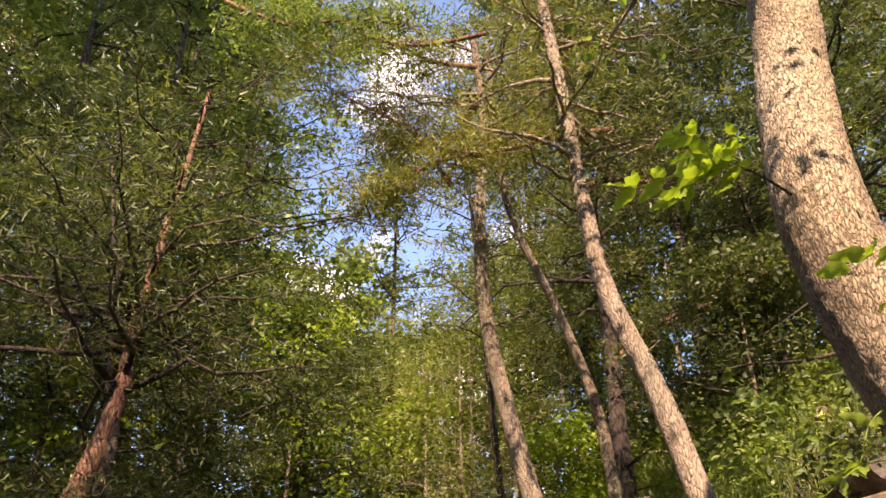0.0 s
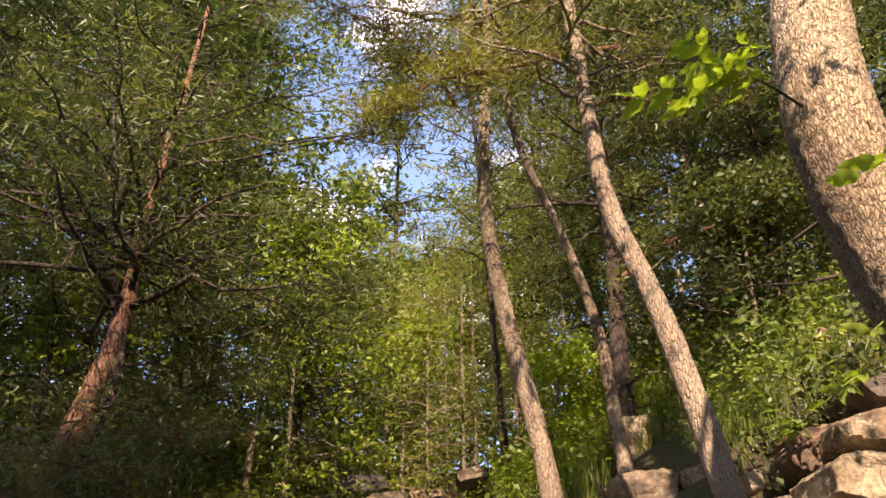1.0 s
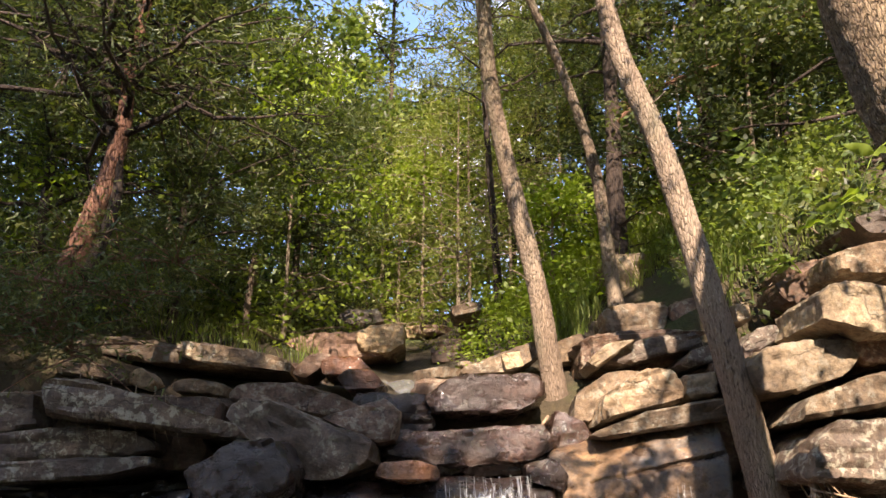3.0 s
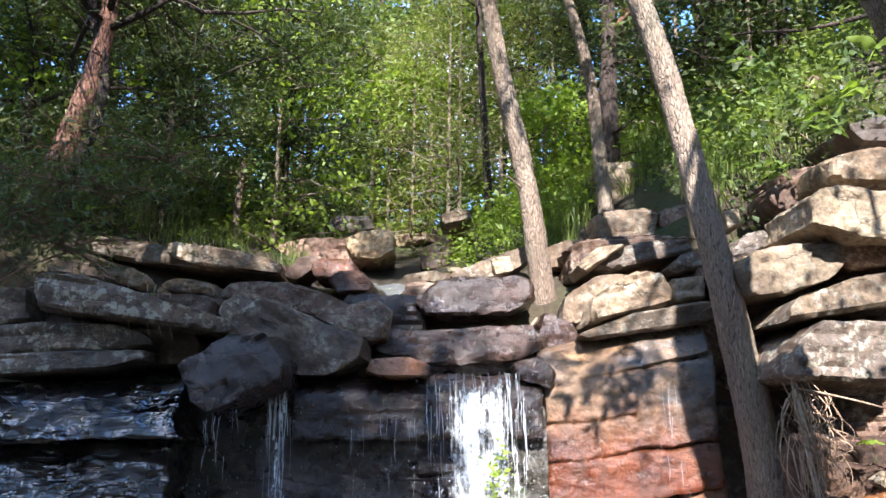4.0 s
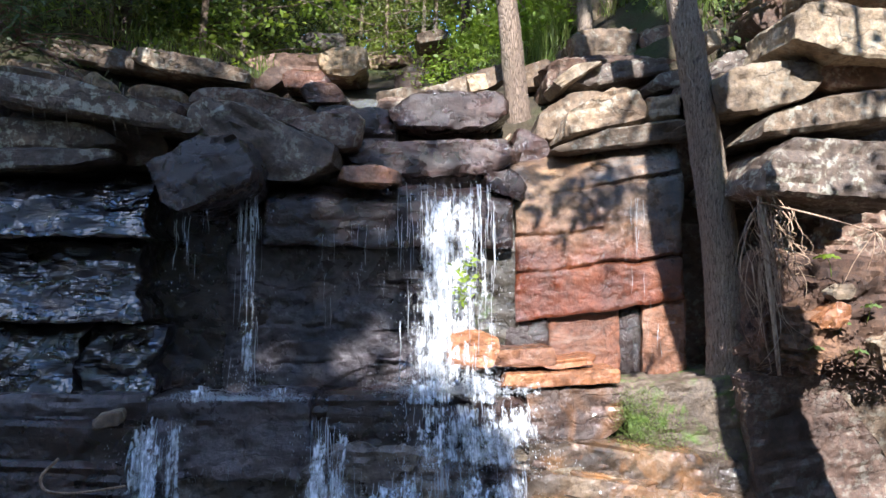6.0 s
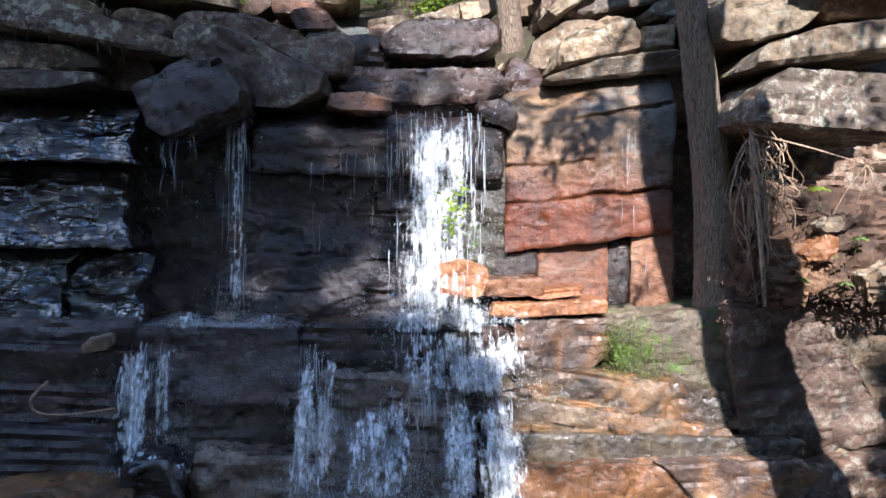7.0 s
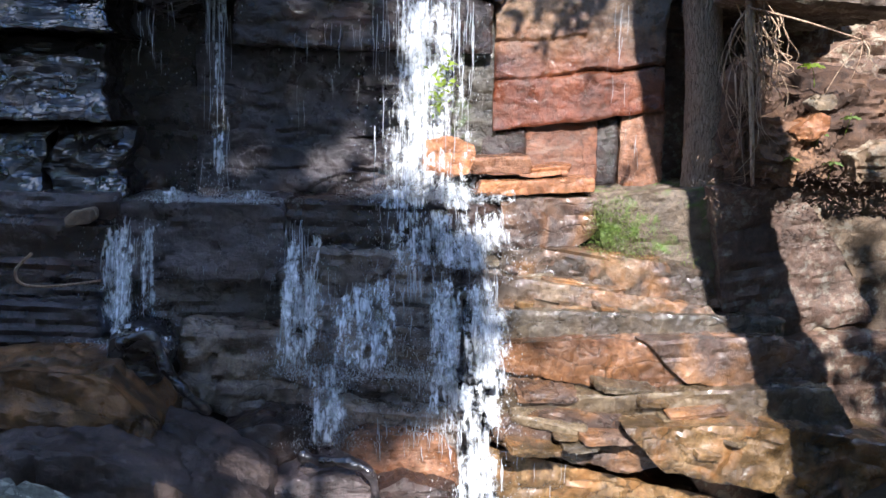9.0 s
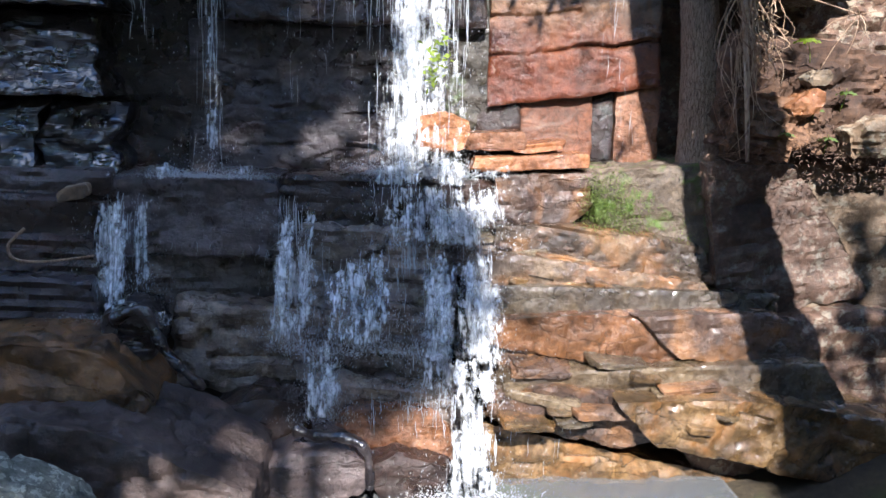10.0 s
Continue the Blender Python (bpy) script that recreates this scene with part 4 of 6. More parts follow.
rock("boulder", "grey stone far up the stream bed", -0.88, 10.60, 4.97, 0.64, 0.80, 0.23, (0, 1, 0), M_GREY, 147, 16, 0.05, 0.02, cell=0.04, cuts=((157, 0.86), (13, 0.9), (-59, 0.82), (-132, 0.78)))
rock("rock_slab", "small layered stone on the green slope", 0.41, 10.20, 4.99, 0.42, 0.60, 0.17, (0, -11, 0), M_TAN, 148, 16, 0.05, 0.02, cell=0.04, cuts=((110, 0.86), (43, 0.85), (-15, 0.91), (-174, 0.93)))
rock("boulder", "orange stone behind the falling water", 0.47, 5.68, 1.76, 0.37, 0.30, 0.26, (0, 0, 0), M_ORANGE, 149, 16, 0.04, 0.01, cell=0.022, cuts=((176, 0.95), (105, 0.96), (63, 0.91), (7, 0.92), (-69, 0.97), (-104, 0.95)))
rock("rock_slab", "flat orange stone on the ledge", 0.79, 5.67, 1.72, 0.42, 0.35, 0.13, (0, 0, 0), M_ORANGE, 150, 16, 0.04, 0.01, cell=0.022, cuts=((172, 0.86), (102, 0.8), (7, 0.95), (-19, 1.06)))
rock("rock_slab", "orange stone leaning on a flat one", 1.07, 5.67, 1.68, 0.38, 0.35, 0.07, (0, -7, 0), M_ORANGE, 151, 16, 0.04, 0.01, cell=0.022, cuts=((147, 0.85), (93, 0.95), (-4, 0.93), (-62, 0.76), (-143, 0.8)))
rock("rock_slab", "long flat orange slab on the ledge", 1.00, 5.64, 1.59, 0.77, 0.45, 0.10, (0, -3, 0), M_ORANGE, 152, 16, 0.04, 0.01, cell=0.022, cuts=((176, 0.94), (-78, 0.91), (-102, 1.05)))
rock("boulder", "small tan stone on the dark ledge", -1.66, 5.25, 1.38, 0.16, 0.30, 0.08, (0, -12, 7), M_TAN, 153, 7, .04, 0)
rock("boulder", "ochre-brown boulder beside the cascade", -1.61, 4.90, 0.52, 1.17, 0.80, 0.43, (0, 19, 3), M_OCHRE, 154, 15, 0.06, 0.014, cell=0.025, cuts=((146, 0.61), (124, 0.65), (35, 0.83), (31, 0.83), (6, 0.92), (-47, 1.21)))
rock("boulder", "black wet rounded stone parting the cascade", -1.31, 5.10, 0.65, 0.34, 0.50, 0.28, (0, 9, 1), M_WET, 155, 12, 0.05, 0.0, cell=0.025, cuts=((132, 0.95), (39, 0.96), (-99, 0.85), (-150, 0.68)))
rock("boulder", "large dark slate-brown block at the pool's edge", -1.31, 4.60, 0.01, 1.60, 0.90, 0.83, (0, 1, -3), M_SLATE, 157, 19, 0.06, 0.007, cell=0.025, cuts=((110, 1.1), (83, 0.93), (52, 0.78), (56, 0.78), (45, 0.82)))
rock("boulder", "pale lichen-crusted boulder by the pool", -1.46, 3.70, 0.13, 0.54, 0.60, 0.48, (0, 1, 4), M_LICHEN, 158, 15, 0.06, 0.0, cell=0.02, cuts=((97, 1.03), (69, 0.81), (57, 0.75), (32, 0.86)))
rock("boulder", "black wet stone in the pool", -0.25, 4.90, -0.11, 0.63, 0.50, 0.33, (0, -2, 2), M_WETDARK, 159, 10, 0.05, 0.0, cell=0.025, cuts=((132, 1.03), (46, 0.97), (8, 0.93), (-49, 0.98), (-110, 0.83), (-174, 0.94)))
rock("boulder", "rounded wet stone beside the falling water", 0.28, 5.00, -0.16, 0.51, 0.50, 0.29, (0, 0, 0), M_WETBROWN, 160, 14, 0.06, 0.0, cell=0.03, cuts=((127, 1.01), (67, 0.78), (6, 0.89), (-169, 0.89)))
rock("boulder", "black wet stone under dripping water", -0.60, 5.20, 0.05, 0.66, 0.50, 0.39, (0, -10, -2), M_WETBROWN, 161, 14, 0.06, 0.0, cell=0.03, cuts=((157, 1.01), (101, 0.95), (63, 0.96), (-125, 0.8), (-172, 0.96)))
rock("boulder", "wet ochre stone behind thin drips", 0.18, 5.15, 0.02, 0.73, 0.40, 0.37, (0, 0, -4), M_ORANGE, 162, 15, 0.06, 0.007, cell=0.03, cuts=((151, 1.06), (32, 1.03)))
rock("boulder", "brown stone at the leaning trunk foot", 0.94, 6.60, 3.14, 0.31, 0.60, 0.34, (0, 0, 3), M_WETBROWN, 163, 15, 0.06, 0.0, cell=0.035, cuts=((161, 0.87), (67, 0.7), (32, 0.78), (-40, 0.85), (-71, 0.79), (-145, 0.97)))
rock("rock_slab", "wet brown slab beside the lip of the fall", 0.23, 6.35, 3.04, 1.24, 0.50, 0.27, (0, -2, 1), M_WETBROWN, 164, 15, 0.06, 0.014, cell=0.03, cuts=((159, 0.92), (9, 0.96), (-29, 0.97), (-77, 0.92), (-142, 0.8)))
bed(rock_wall, "earth_lump", 2.36, 5.35, 1.89, 0.50, 0.50, 0.39, (0, 9, 0), M_EARTH, 170, 10, 0.12, 0.02, label="matted red earth below the roots", cell=0.02, cuts=((146, 0.94), (7, 0.95), (-26, 1.05)))
bed(rock_wall, "earth_lump", 2.94, 5.37, 1.97, 0.82, 0.50, 0.55, (0, -1, 0), M_EARTH, 171, 10, 0.12, 0.02, label="rooty earth slope in the sun", cell=0.02, cuts=((129, 1.05), (82, 0.93), (5, 0.91), (-173, 0.93)))
rock("stone", "small pale stone in the earth bank", 2.59, 5.09, 2.15, 0.18, 0.15, 0.11, (0, 0, 0), M_PALE, 172, 10, 0.12, 0.02, cell=0.02, cuts=((139, 0.77), (11, 0.92), (-64, 0.75), (-146, 0.82)))
rock("stone", "orange stone in the earth bank", 2.54, 5.14, 2.01, 0.25, 0.20, 0.16, (0, 0, 0), M_ORANGE, 173, 10, 0.12, 0.02, cell=0.02, cuts=((140, 0.53), (67, 0.98), (-19, 0.74), (-75, 0.82), (-144, 1.02)))
rock("stone", "tan stone at the foot of the earth bank", 3.03, 5.14, 1.82, 0.51, 0.25, 0.25, (0, -1, 0), M_TAN, 174, 10, 0.12, 0.02, cell=0.02, cuts=((129, 0.91), (81, 0.95), (4, 0.94), (-171, 0.93)))
# added stone: the sunlit orange-tan patch on the lip is put into its colour
rock("rock_slab", "orange-tan stone standing for the sunlit patch on the lip", -0.20, 5.82, 2.86, 0.42, 0.4, 0.14, (0, 0, 0), M_ORANGE, 175, 10, 0.05, 0.0, cell=0.025, cuts=((170, 0.92), (101, 0.93), (45, 0.89), (-79, 0.96), (-125, 0.87)))

# ---- the red wall: blocks that share thin cracks ----
def crack_line(a, b, seed, amount=0.022):
    """A wavy crack from a to b, each (x, z): its height over x."""
    def height(x):
        u = (x - a[0]) / (b[0] - a[0])
        q = np.stack([x * 5.0, np.full(x.shape, seed * 1.3), np.zeros(x.shape)], -1).reshape(-1, 3)
        return a[1] + (b[1] - a[1]) * u + amount * fbm(q, seed, 4).reshape(x.shape)
    return height


def face_block(name, x0, x1, low, high, y, depth, mat, seed, rough=0.02, shrink=0.006, crown=0.0, label="", lean=0.03, grooves=(), ragged=0.012):
    """One block of the wall between two cracks: a weathered face with chipped edges, and its body behind."""
    nx = max(6, int((x1 - x0) / 0.013))
    mid = np.array([(x0 + x1) / 2])
    nz = max(6, int((high(mid) - low(mid))[0] / 0.013))
    u, v = np.meshgrid(np.linspace(0, 1, nx + 1), np.linspace(0, 1, nz + 1), indexing="ij")
    side = ragged * fbm(np.stack([v.ravel() * 5, np.full(v.size, seed), np.zeros(v.size)], 1), seed, 3).reshape(v.shape)
    x = x0 + shrink + (x1 - x0 - 2 * shrink) * u + side * np.abs(2 * u - 1)
    z0, z1 = low(x) + shrink, high(x) - shrink
    z = z0 + (z1 - z0) * v
    q = np.stack([x.ravel(), np.full(x.size, seed * 0.7), z.ravel()], 1)
    skin = fbm(q * (2.2, 1, 3.5), seed, 4) * 0.9 + 0.3 * fbm(q * (9, 1, 14), seed + 3, 4)
    flake = np.floor(fbm(q * (1.6, 1, 4.0), seed + 6, 2) * 4) / 4
    edge = np.minimum(np.minimum(u * (x1 - x0), (1 - u) * (x1 - x0)), np.minimum(v, 1 - v) * (z1 - z0))
    chip = 0.014 * np.exp(-edge / 0.008) * (0.5 + np.abs(vnoise(q * 14, seed + 8)).reshape(x.shape)) + 0.03 * np.exp(-edge / 0.02) * np.clip(vnoise(q * 5, seed + 9).reshape(x.shape), 0, 1)
    yy = y + lean * (v - 0.5) + chip - rough * (skin + 0.8 * flake).reshape(x.shape) + crown * np.clip((v - 0.62) / 0.38, 0, 1) ** 2.0
    for line, left, right in grooves:
        open_at = np.clip(vnoise(np.stack([x.ravel() * 4, np.full(x.size, seed + left), x.ravel() * 0], 1), seed + 15).reshape(x.shape) + 0.6, 0, 1) * (x > left) * (x < right)
        gap = z - line(x)
        yy = yy + open_at * (0.05 * np.exp(-(gap / 0.012) ** 2) - 0.02 * np.exp(-np.maximum(gap, 0) / 0.06) * (gap > 0))
    n = nx + 1
    k = nz + 1
    front = np.stack([x.ravel(), yy.ravel(), z.ravel()], 1)
    i, j = np.meshgrid(np.arange(nx), np.arange(nz), indexing="ij")
    faces = np.stack([i * k + j, (i + 1) * k + j, (i + 1) * k + j + 1, i * k + j + 1], -1).reshape(-1, 4).tolist()
    ring = [a * k for a in range(n)] + [nx * k + b for b in range(1, k)] + [a * k + nz for a in range(nx - 1, -1, -1)] + [b for b in range(nz - 1, 0, -1)]
    back = front[ring] + (0, 0, 0)
    back[:, 1] = y + depth
    at, m = len(front), len(ring)
    for a in range(m):
        b = (a + 1) % m
        faces.append([ring[b], ring[a], at + a, at + b])
    faces.append([at + a for a in range(m)])
    return part(name, mesh_from(name, np.concatenate([front, back]), faces, mat, sharp=40), rock_wall, label)


wall_top = crack_line((0.74, 3.0), (1.93, 3.36), 5, 0.035)
crack_d = crack_line((0.74, 2.72), (1.93, 2.95), 12)
crack_a = crack_line((0.74, 2.48), (1.93, 2.6), 6)
crack_b = crack_line((0.74, 2.24), (1.93, 2.385), 7)
crack_c = crack_line((0.7, 1.905), (1.93, 2.085), 8)
wall_foot = crack_line((0.7, 1.46), (1.93, 1.5), 9)
face_block("red_bed", 0.77, 1.905, crack_c, wall_top, 5.8, 0.9, M_BANDED, 401, 0.03, 0.001, 0.36, "red wall face bleached tan at its rounded top", 0.05, ((crack_a, 0.7, 1.35), (crack_b, 0.7, 2.0), (crack_d, 1.0, 1.9)))
face_block("foot_block", 0.7, 1.0, wall_foot, crack_c, 5.83, 0.9, M_WETBROWN, 405, 0.025, 0.002, label="dark wet block at the red wall's foot")
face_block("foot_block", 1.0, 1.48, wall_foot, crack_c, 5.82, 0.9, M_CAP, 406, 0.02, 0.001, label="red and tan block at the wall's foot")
face_block("foot_block", 1.48, 1.63, wall_foot, crack_c, 5.84, 0.9, M_WETBROWN, 407, 0.02, 0.001, label="dark wet block at the red wall's foot")
face_block("foot_block", 1.63, 1.93, wall_foot, crack_c, 5.8, 0.9, M_BLUSH, 408, 0.02, 0.002, label="pale orange block at the wall's foot")

face_block("left_bed", -2.87, -1.52, crack_line((-2.85, 2.43), (-1.51, 2.42), 422, 0.03), crack_line((-2.87, 2.79), (-1.52, 2.79), 421, 0.03), 5.5, 1.2, M_WET, 421, 0.06, 0.004, 0.06, "blue-sheened wet bed", 0.16, ragged=0.07)
face_block("left_bed", -2.87, -1.58, crack_line((-2.84, 1.91), (-1.56, 1.92), 424, 0.03), crack_line((-2.87, 2.41), (-1.58, 2.41), 423, 0.03), 5.54, 1.2, M_WET, 423, 0.06, 0.004, 0.02, "black wet bed with rippled sheen", 0.2, ragged=0.07)
face_block("left_bed", -2.81, -1.95, crack_line((-2.78, 1.31), (-1.92, 1.3), 428, 0.03), crack_line((-2.81, 1.91), (-1.95, 1.9), 427, 0.03), 5.5, 1.2, M_WET, 427, 0.07, 0.004, 0.02, "wet bed with a vertical seam", 0.26, ragged=0.07)
face_block("left_bed", -1.97, -1.51, crack_line((-1.94, 1.29), (-1.49, 1.28), 430, 0.03), crack_line((-1.97, 1.89), (-1.51, 1.89), 429, 0.03), 5.56, 1.2, M_WET, 429, 0.07, 0.004, 0.02, "", 0.2, ragged=0.07)
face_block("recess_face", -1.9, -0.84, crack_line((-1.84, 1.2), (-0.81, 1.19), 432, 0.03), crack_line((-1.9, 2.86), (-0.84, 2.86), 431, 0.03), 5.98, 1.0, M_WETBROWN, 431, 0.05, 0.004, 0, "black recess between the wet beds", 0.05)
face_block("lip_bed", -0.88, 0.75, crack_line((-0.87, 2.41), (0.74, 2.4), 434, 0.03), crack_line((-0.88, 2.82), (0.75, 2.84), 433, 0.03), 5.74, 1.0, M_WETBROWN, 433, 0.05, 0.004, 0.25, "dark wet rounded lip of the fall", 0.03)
face_block("centre_bed", -1.15, 0.95, crack_line((-1.14, 1.29), (0.94, 1.26), 436, 0.02), crack_line((-1.16, 2.43), (0.96, 2.41), 435, 0.03), 5.94, 1.0, M_WETDARK, 435, 0.07, 0.002, 0.0, "black wet wall behind the thin falls", 0.1, ((crack_line((-1.15, 1.88), (0.95, 1.84), 437, 0.05), -1.3, 0.4), (crack_line((-1.15, 1.64), (0.94, 1.64), 438, 0.05), -1.0, 0.2), (crack_line((-1.16, 2.18), (0.96, 2.18), 439, 0.05), -0.6, 0.6)))
face_block("mossy_face", 0.5, 0.8, crack_line((0.5, 1.48), (0.8, 1.48), 441, 0.02), crack_line((0.5, 2.72), (0.8, 2.8), 442, 0.03), 5.84, 0.8, M_MOSSWET, 443, 0.05, 0.002, 0.1, "dark moss-tinged face beside the fall", 0.06)

# ---- trees ----
def limb_path(rng, start, heading, length, sag, n=7):
    u = np.linspace(0, 1, n)[:, None]
    h = np.asarray(heading, float)
    p = np.asarray(start) + h * u * length
    p[:, 2] += -sag * length * (u[:, 0] ** 2) + 0.12 * length * u[:, 0]
    p += np.cumsum(rng.normal(size=(n, 3)) * 0.035 * length, 0) * (u > 0)
    return p


def make_tree(name, label, spine, r0, r1, bark, foliage, crown_from, spread, limbs, clumps, each, leaf, blob, seed, narrow=0.45, droop=0.2, sag=0.25, sides=10, category="tree", group="", bare=0, taper=0.6, lump=0.12, twig=0.3, twigs=True, rings=0, flakes=0.0, limb_bark=None, one_frame=False, flat=0.6):
    """A tree along its spine: trunk, limbs and a crown of leaf blades in clumps along the limbs."""
    rng = np.random.default_rng(seed)
    base = np.asarray(spine[0], float)
    tree = thing(name, label, category, group, m=Matrix.Translation(base))
    path = smooth_path([np.asarray(p) - base for p in spine], rings or max(14, 6 * len(spine)))
    n = len(path)
    u = np.linspace(0, 1, n)
    radii = r0 + (r1 - r0) * u ** taper
    radii *= 1 + 0.22 * np.exp(-u * 30)
    part("trunk", mesh_from("trunk", *tube(path, radii, sides, lump, seed, 9.0, flakes), bark), tree)
    blocks, wood = [], []
    for i in range(limbs + bare):
        v = rng.uniform(0, 1) if i < limbs else -1
        if i >= limbs:
            k = int(n * rng.uniform(0.12, max(0.15, crown_from)))
        else:
            k = min(n - 1, int(n * (crown_from + (1 - crown_from) * v ** 0.9)))
        a = rng.uniform(0, 2 * np.pi)
        reach = spread * (0.3 + 0.75 * math.sin(math.pi * (0.2 + 0.75 * max(0, v)))) * rng.uniform(0.6, 1.2)
        if i >= limbs:
            reach *= 0.35
        p = limb_path(rng, path[k], (np.cos(a), np.sin(a), rng.uniform(-0.1, 0.35)), reach, sag * rng.uniform(0.3, 1.3))
        rr = min(radii[k] * 0.5, 0.022 * reach + 0.004)
        own = [tube(p, np.linspace(rr, 0.004, len(p)), 5)]
        wood.append(own)
        if i >= limbs:
            continue
        cs = []
        for _ in range(clumps):
            w = rng.uniform(0.25, 1.0)
            at = p[min(len(p) - 1, int(w * len(p)))]
            off = rng.normal(size=3) * twig * (0.4 + 0.8 * (1 - w)) * (1, 1, 0.6) * min(1, reach)
            cs.append(at + off)
            if twigs:
                own.append(tube(np.array([at, at + off * (0.5, 0.5, 0.62), at + off * 1.1]), (0.006, 0.0045, 0.002), 3))
        needle = narrow < 0.4
        blocks.append(leaves_at(rng, cs, int(each * 0.95) if needle else each, (blob, blob, blob * flat), leaf * (1.55 if needle else 1), narrow, droop, needle=needle))
    if one_frame:
        wood = [[piece for own in wood for piece in own]]
    for own in wood:
        part("branch", mesh_from("branch", *joined(own), limb_bark or bark), tree)
    part("crown", leaf_mesh("crown", blocks, foliage, 3 if narrow < 0.4 else 4), tree)
    return tree


def spine_up(x, y, h, lean=(0.0, 0.0), z=None):
    z0 = float(rise(x, y)) - 0.1 if z is None else z
    return [(x, y, z0), (x + lean[0] * 0.3, y + lean[1] * 0.3, z0 + h * 0.35), (x + lean[0] * 0.6, y + lean[1] * 0.6, z0 + h * 0.7), (x + lean[0], y + lean[1], z0 + h)]


# the trunks of the ledge
make_tree("cedar_tree", "leaning cedar with tan bark rising from the stream ledge", [(1.05, 7.3, 2.95), (1.0, 7.28, 3.6), (0.87, 7.2, 4.61), (0.62, 7.0, 5.77), (0.5, 6.8, 6.7), (0.53, 6.55, 7.6), (0.6, 6.4, 8.4), (0.55, 6.3, 9.4)],
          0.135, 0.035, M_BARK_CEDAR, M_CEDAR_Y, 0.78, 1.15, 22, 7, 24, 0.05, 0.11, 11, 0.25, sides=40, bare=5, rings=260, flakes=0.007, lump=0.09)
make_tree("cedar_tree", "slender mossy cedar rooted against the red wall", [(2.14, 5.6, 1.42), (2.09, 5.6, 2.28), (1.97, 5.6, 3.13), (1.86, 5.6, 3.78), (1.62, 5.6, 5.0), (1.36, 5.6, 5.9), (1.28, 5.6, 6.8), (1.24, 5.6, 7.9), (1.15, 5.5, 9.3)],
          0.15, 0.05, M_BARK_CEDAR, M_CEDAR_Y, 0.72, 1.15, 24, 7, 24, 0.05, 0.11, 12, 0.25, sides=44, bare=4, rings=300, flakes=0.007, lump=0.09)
make_tree("cedar_tree", "thin crooked cedar on the grassy slope", [(1.82, 8.3, 4.5), (1.77, 8.3, 5.3), (1.68, 8.2, 6.1), (1.4, 8.0, 7.0), (1.0, 7.7, 7.9), (0.85, 7.5, 8.6), (0.8, 7.4, 10.5)],
          0.085, 0.03, M_BARK_CEDAR, M_CEDAR, 0.86, 1.1, 10, 8, 40, 0.055, 0.13, 13, 0.25, sides=10, bare=4)
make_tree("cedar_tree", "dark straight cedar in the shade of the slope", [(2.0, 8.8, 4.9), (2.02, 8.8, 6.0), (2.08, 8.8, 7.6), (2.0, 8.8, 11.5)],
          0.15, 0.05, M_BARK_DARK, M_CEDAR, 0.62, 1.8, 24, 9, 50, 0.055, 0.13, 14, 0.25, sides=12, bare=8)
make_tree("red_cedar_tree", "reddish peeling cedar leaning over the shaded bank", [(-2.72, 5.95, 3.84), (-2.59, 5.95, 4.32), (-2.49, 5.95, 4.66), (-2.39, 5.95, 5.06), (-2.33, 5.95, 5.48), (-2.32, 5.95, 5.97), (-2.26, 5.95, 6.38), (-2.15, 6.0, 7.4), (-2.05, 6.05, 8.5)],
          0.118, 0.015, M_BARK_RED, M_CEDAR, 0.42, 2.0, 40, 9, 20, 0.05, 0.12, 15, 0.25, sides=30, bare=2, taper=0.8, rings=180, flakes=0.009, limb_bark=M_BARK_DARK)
big_tree = make_tree("oak_tree", "thick pale oak with plated bark leaning over the bank", [(2.85, 3.3, -0.1), (2.78, 3.3, 1.0), (2.58, 3.25, 2.0), (2.28, 3.2, 2.9), (2.13, 3.2, 3.6), (1.93, 3.2, 4.3), (1.83, 3.2, 4.85), (1.87, 3.2, 5.5), (2.0, 3.2, 6.4), (2.1, 3.2, 8.0), (2.3, 3.0, 10.0)],
          0.35, 0.15, M_BARK_BIG, M_BROAD, 0.84, 1.7, 18, 5, 16, 0.12, 0.2, 16, 0.5, sides=66, lump=0.05, rings=330, flakes=0.013)

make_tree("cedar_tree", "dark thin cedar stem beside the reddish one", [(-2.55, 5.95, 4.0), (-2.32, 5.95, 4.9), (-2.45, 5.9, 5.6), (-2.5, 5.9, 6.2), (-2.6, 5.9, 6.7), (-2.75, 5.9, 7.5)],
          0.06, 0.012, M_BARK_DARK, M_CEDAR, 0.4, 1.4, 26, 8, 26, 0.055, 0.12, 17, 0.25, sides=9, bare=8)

# woods all round
WOODS = [(-4.6, 8.2, 12.5), (-6.2, 6.4, 12), (-3.9, 10.2, 13.5), (-6.8, 10.5, 13), (-5.4, 13.5, 13), (-3.4, 12.4, 12.5), (-4.6, 16.0, 12), (-7.5, 15.0, 14),
         (3.3, 9.4, 12.5), (4.8, 7.6, 12), (4.4, 12.0, 13), (6.4, 10.0, 13), (2.7, 13.5, 12), (6.4, 6.6, 11), (1.6, 16.5, 5.5), (4.3, 6.9, 10.5), (-3.4, 8.3, 11)]
far_models = []
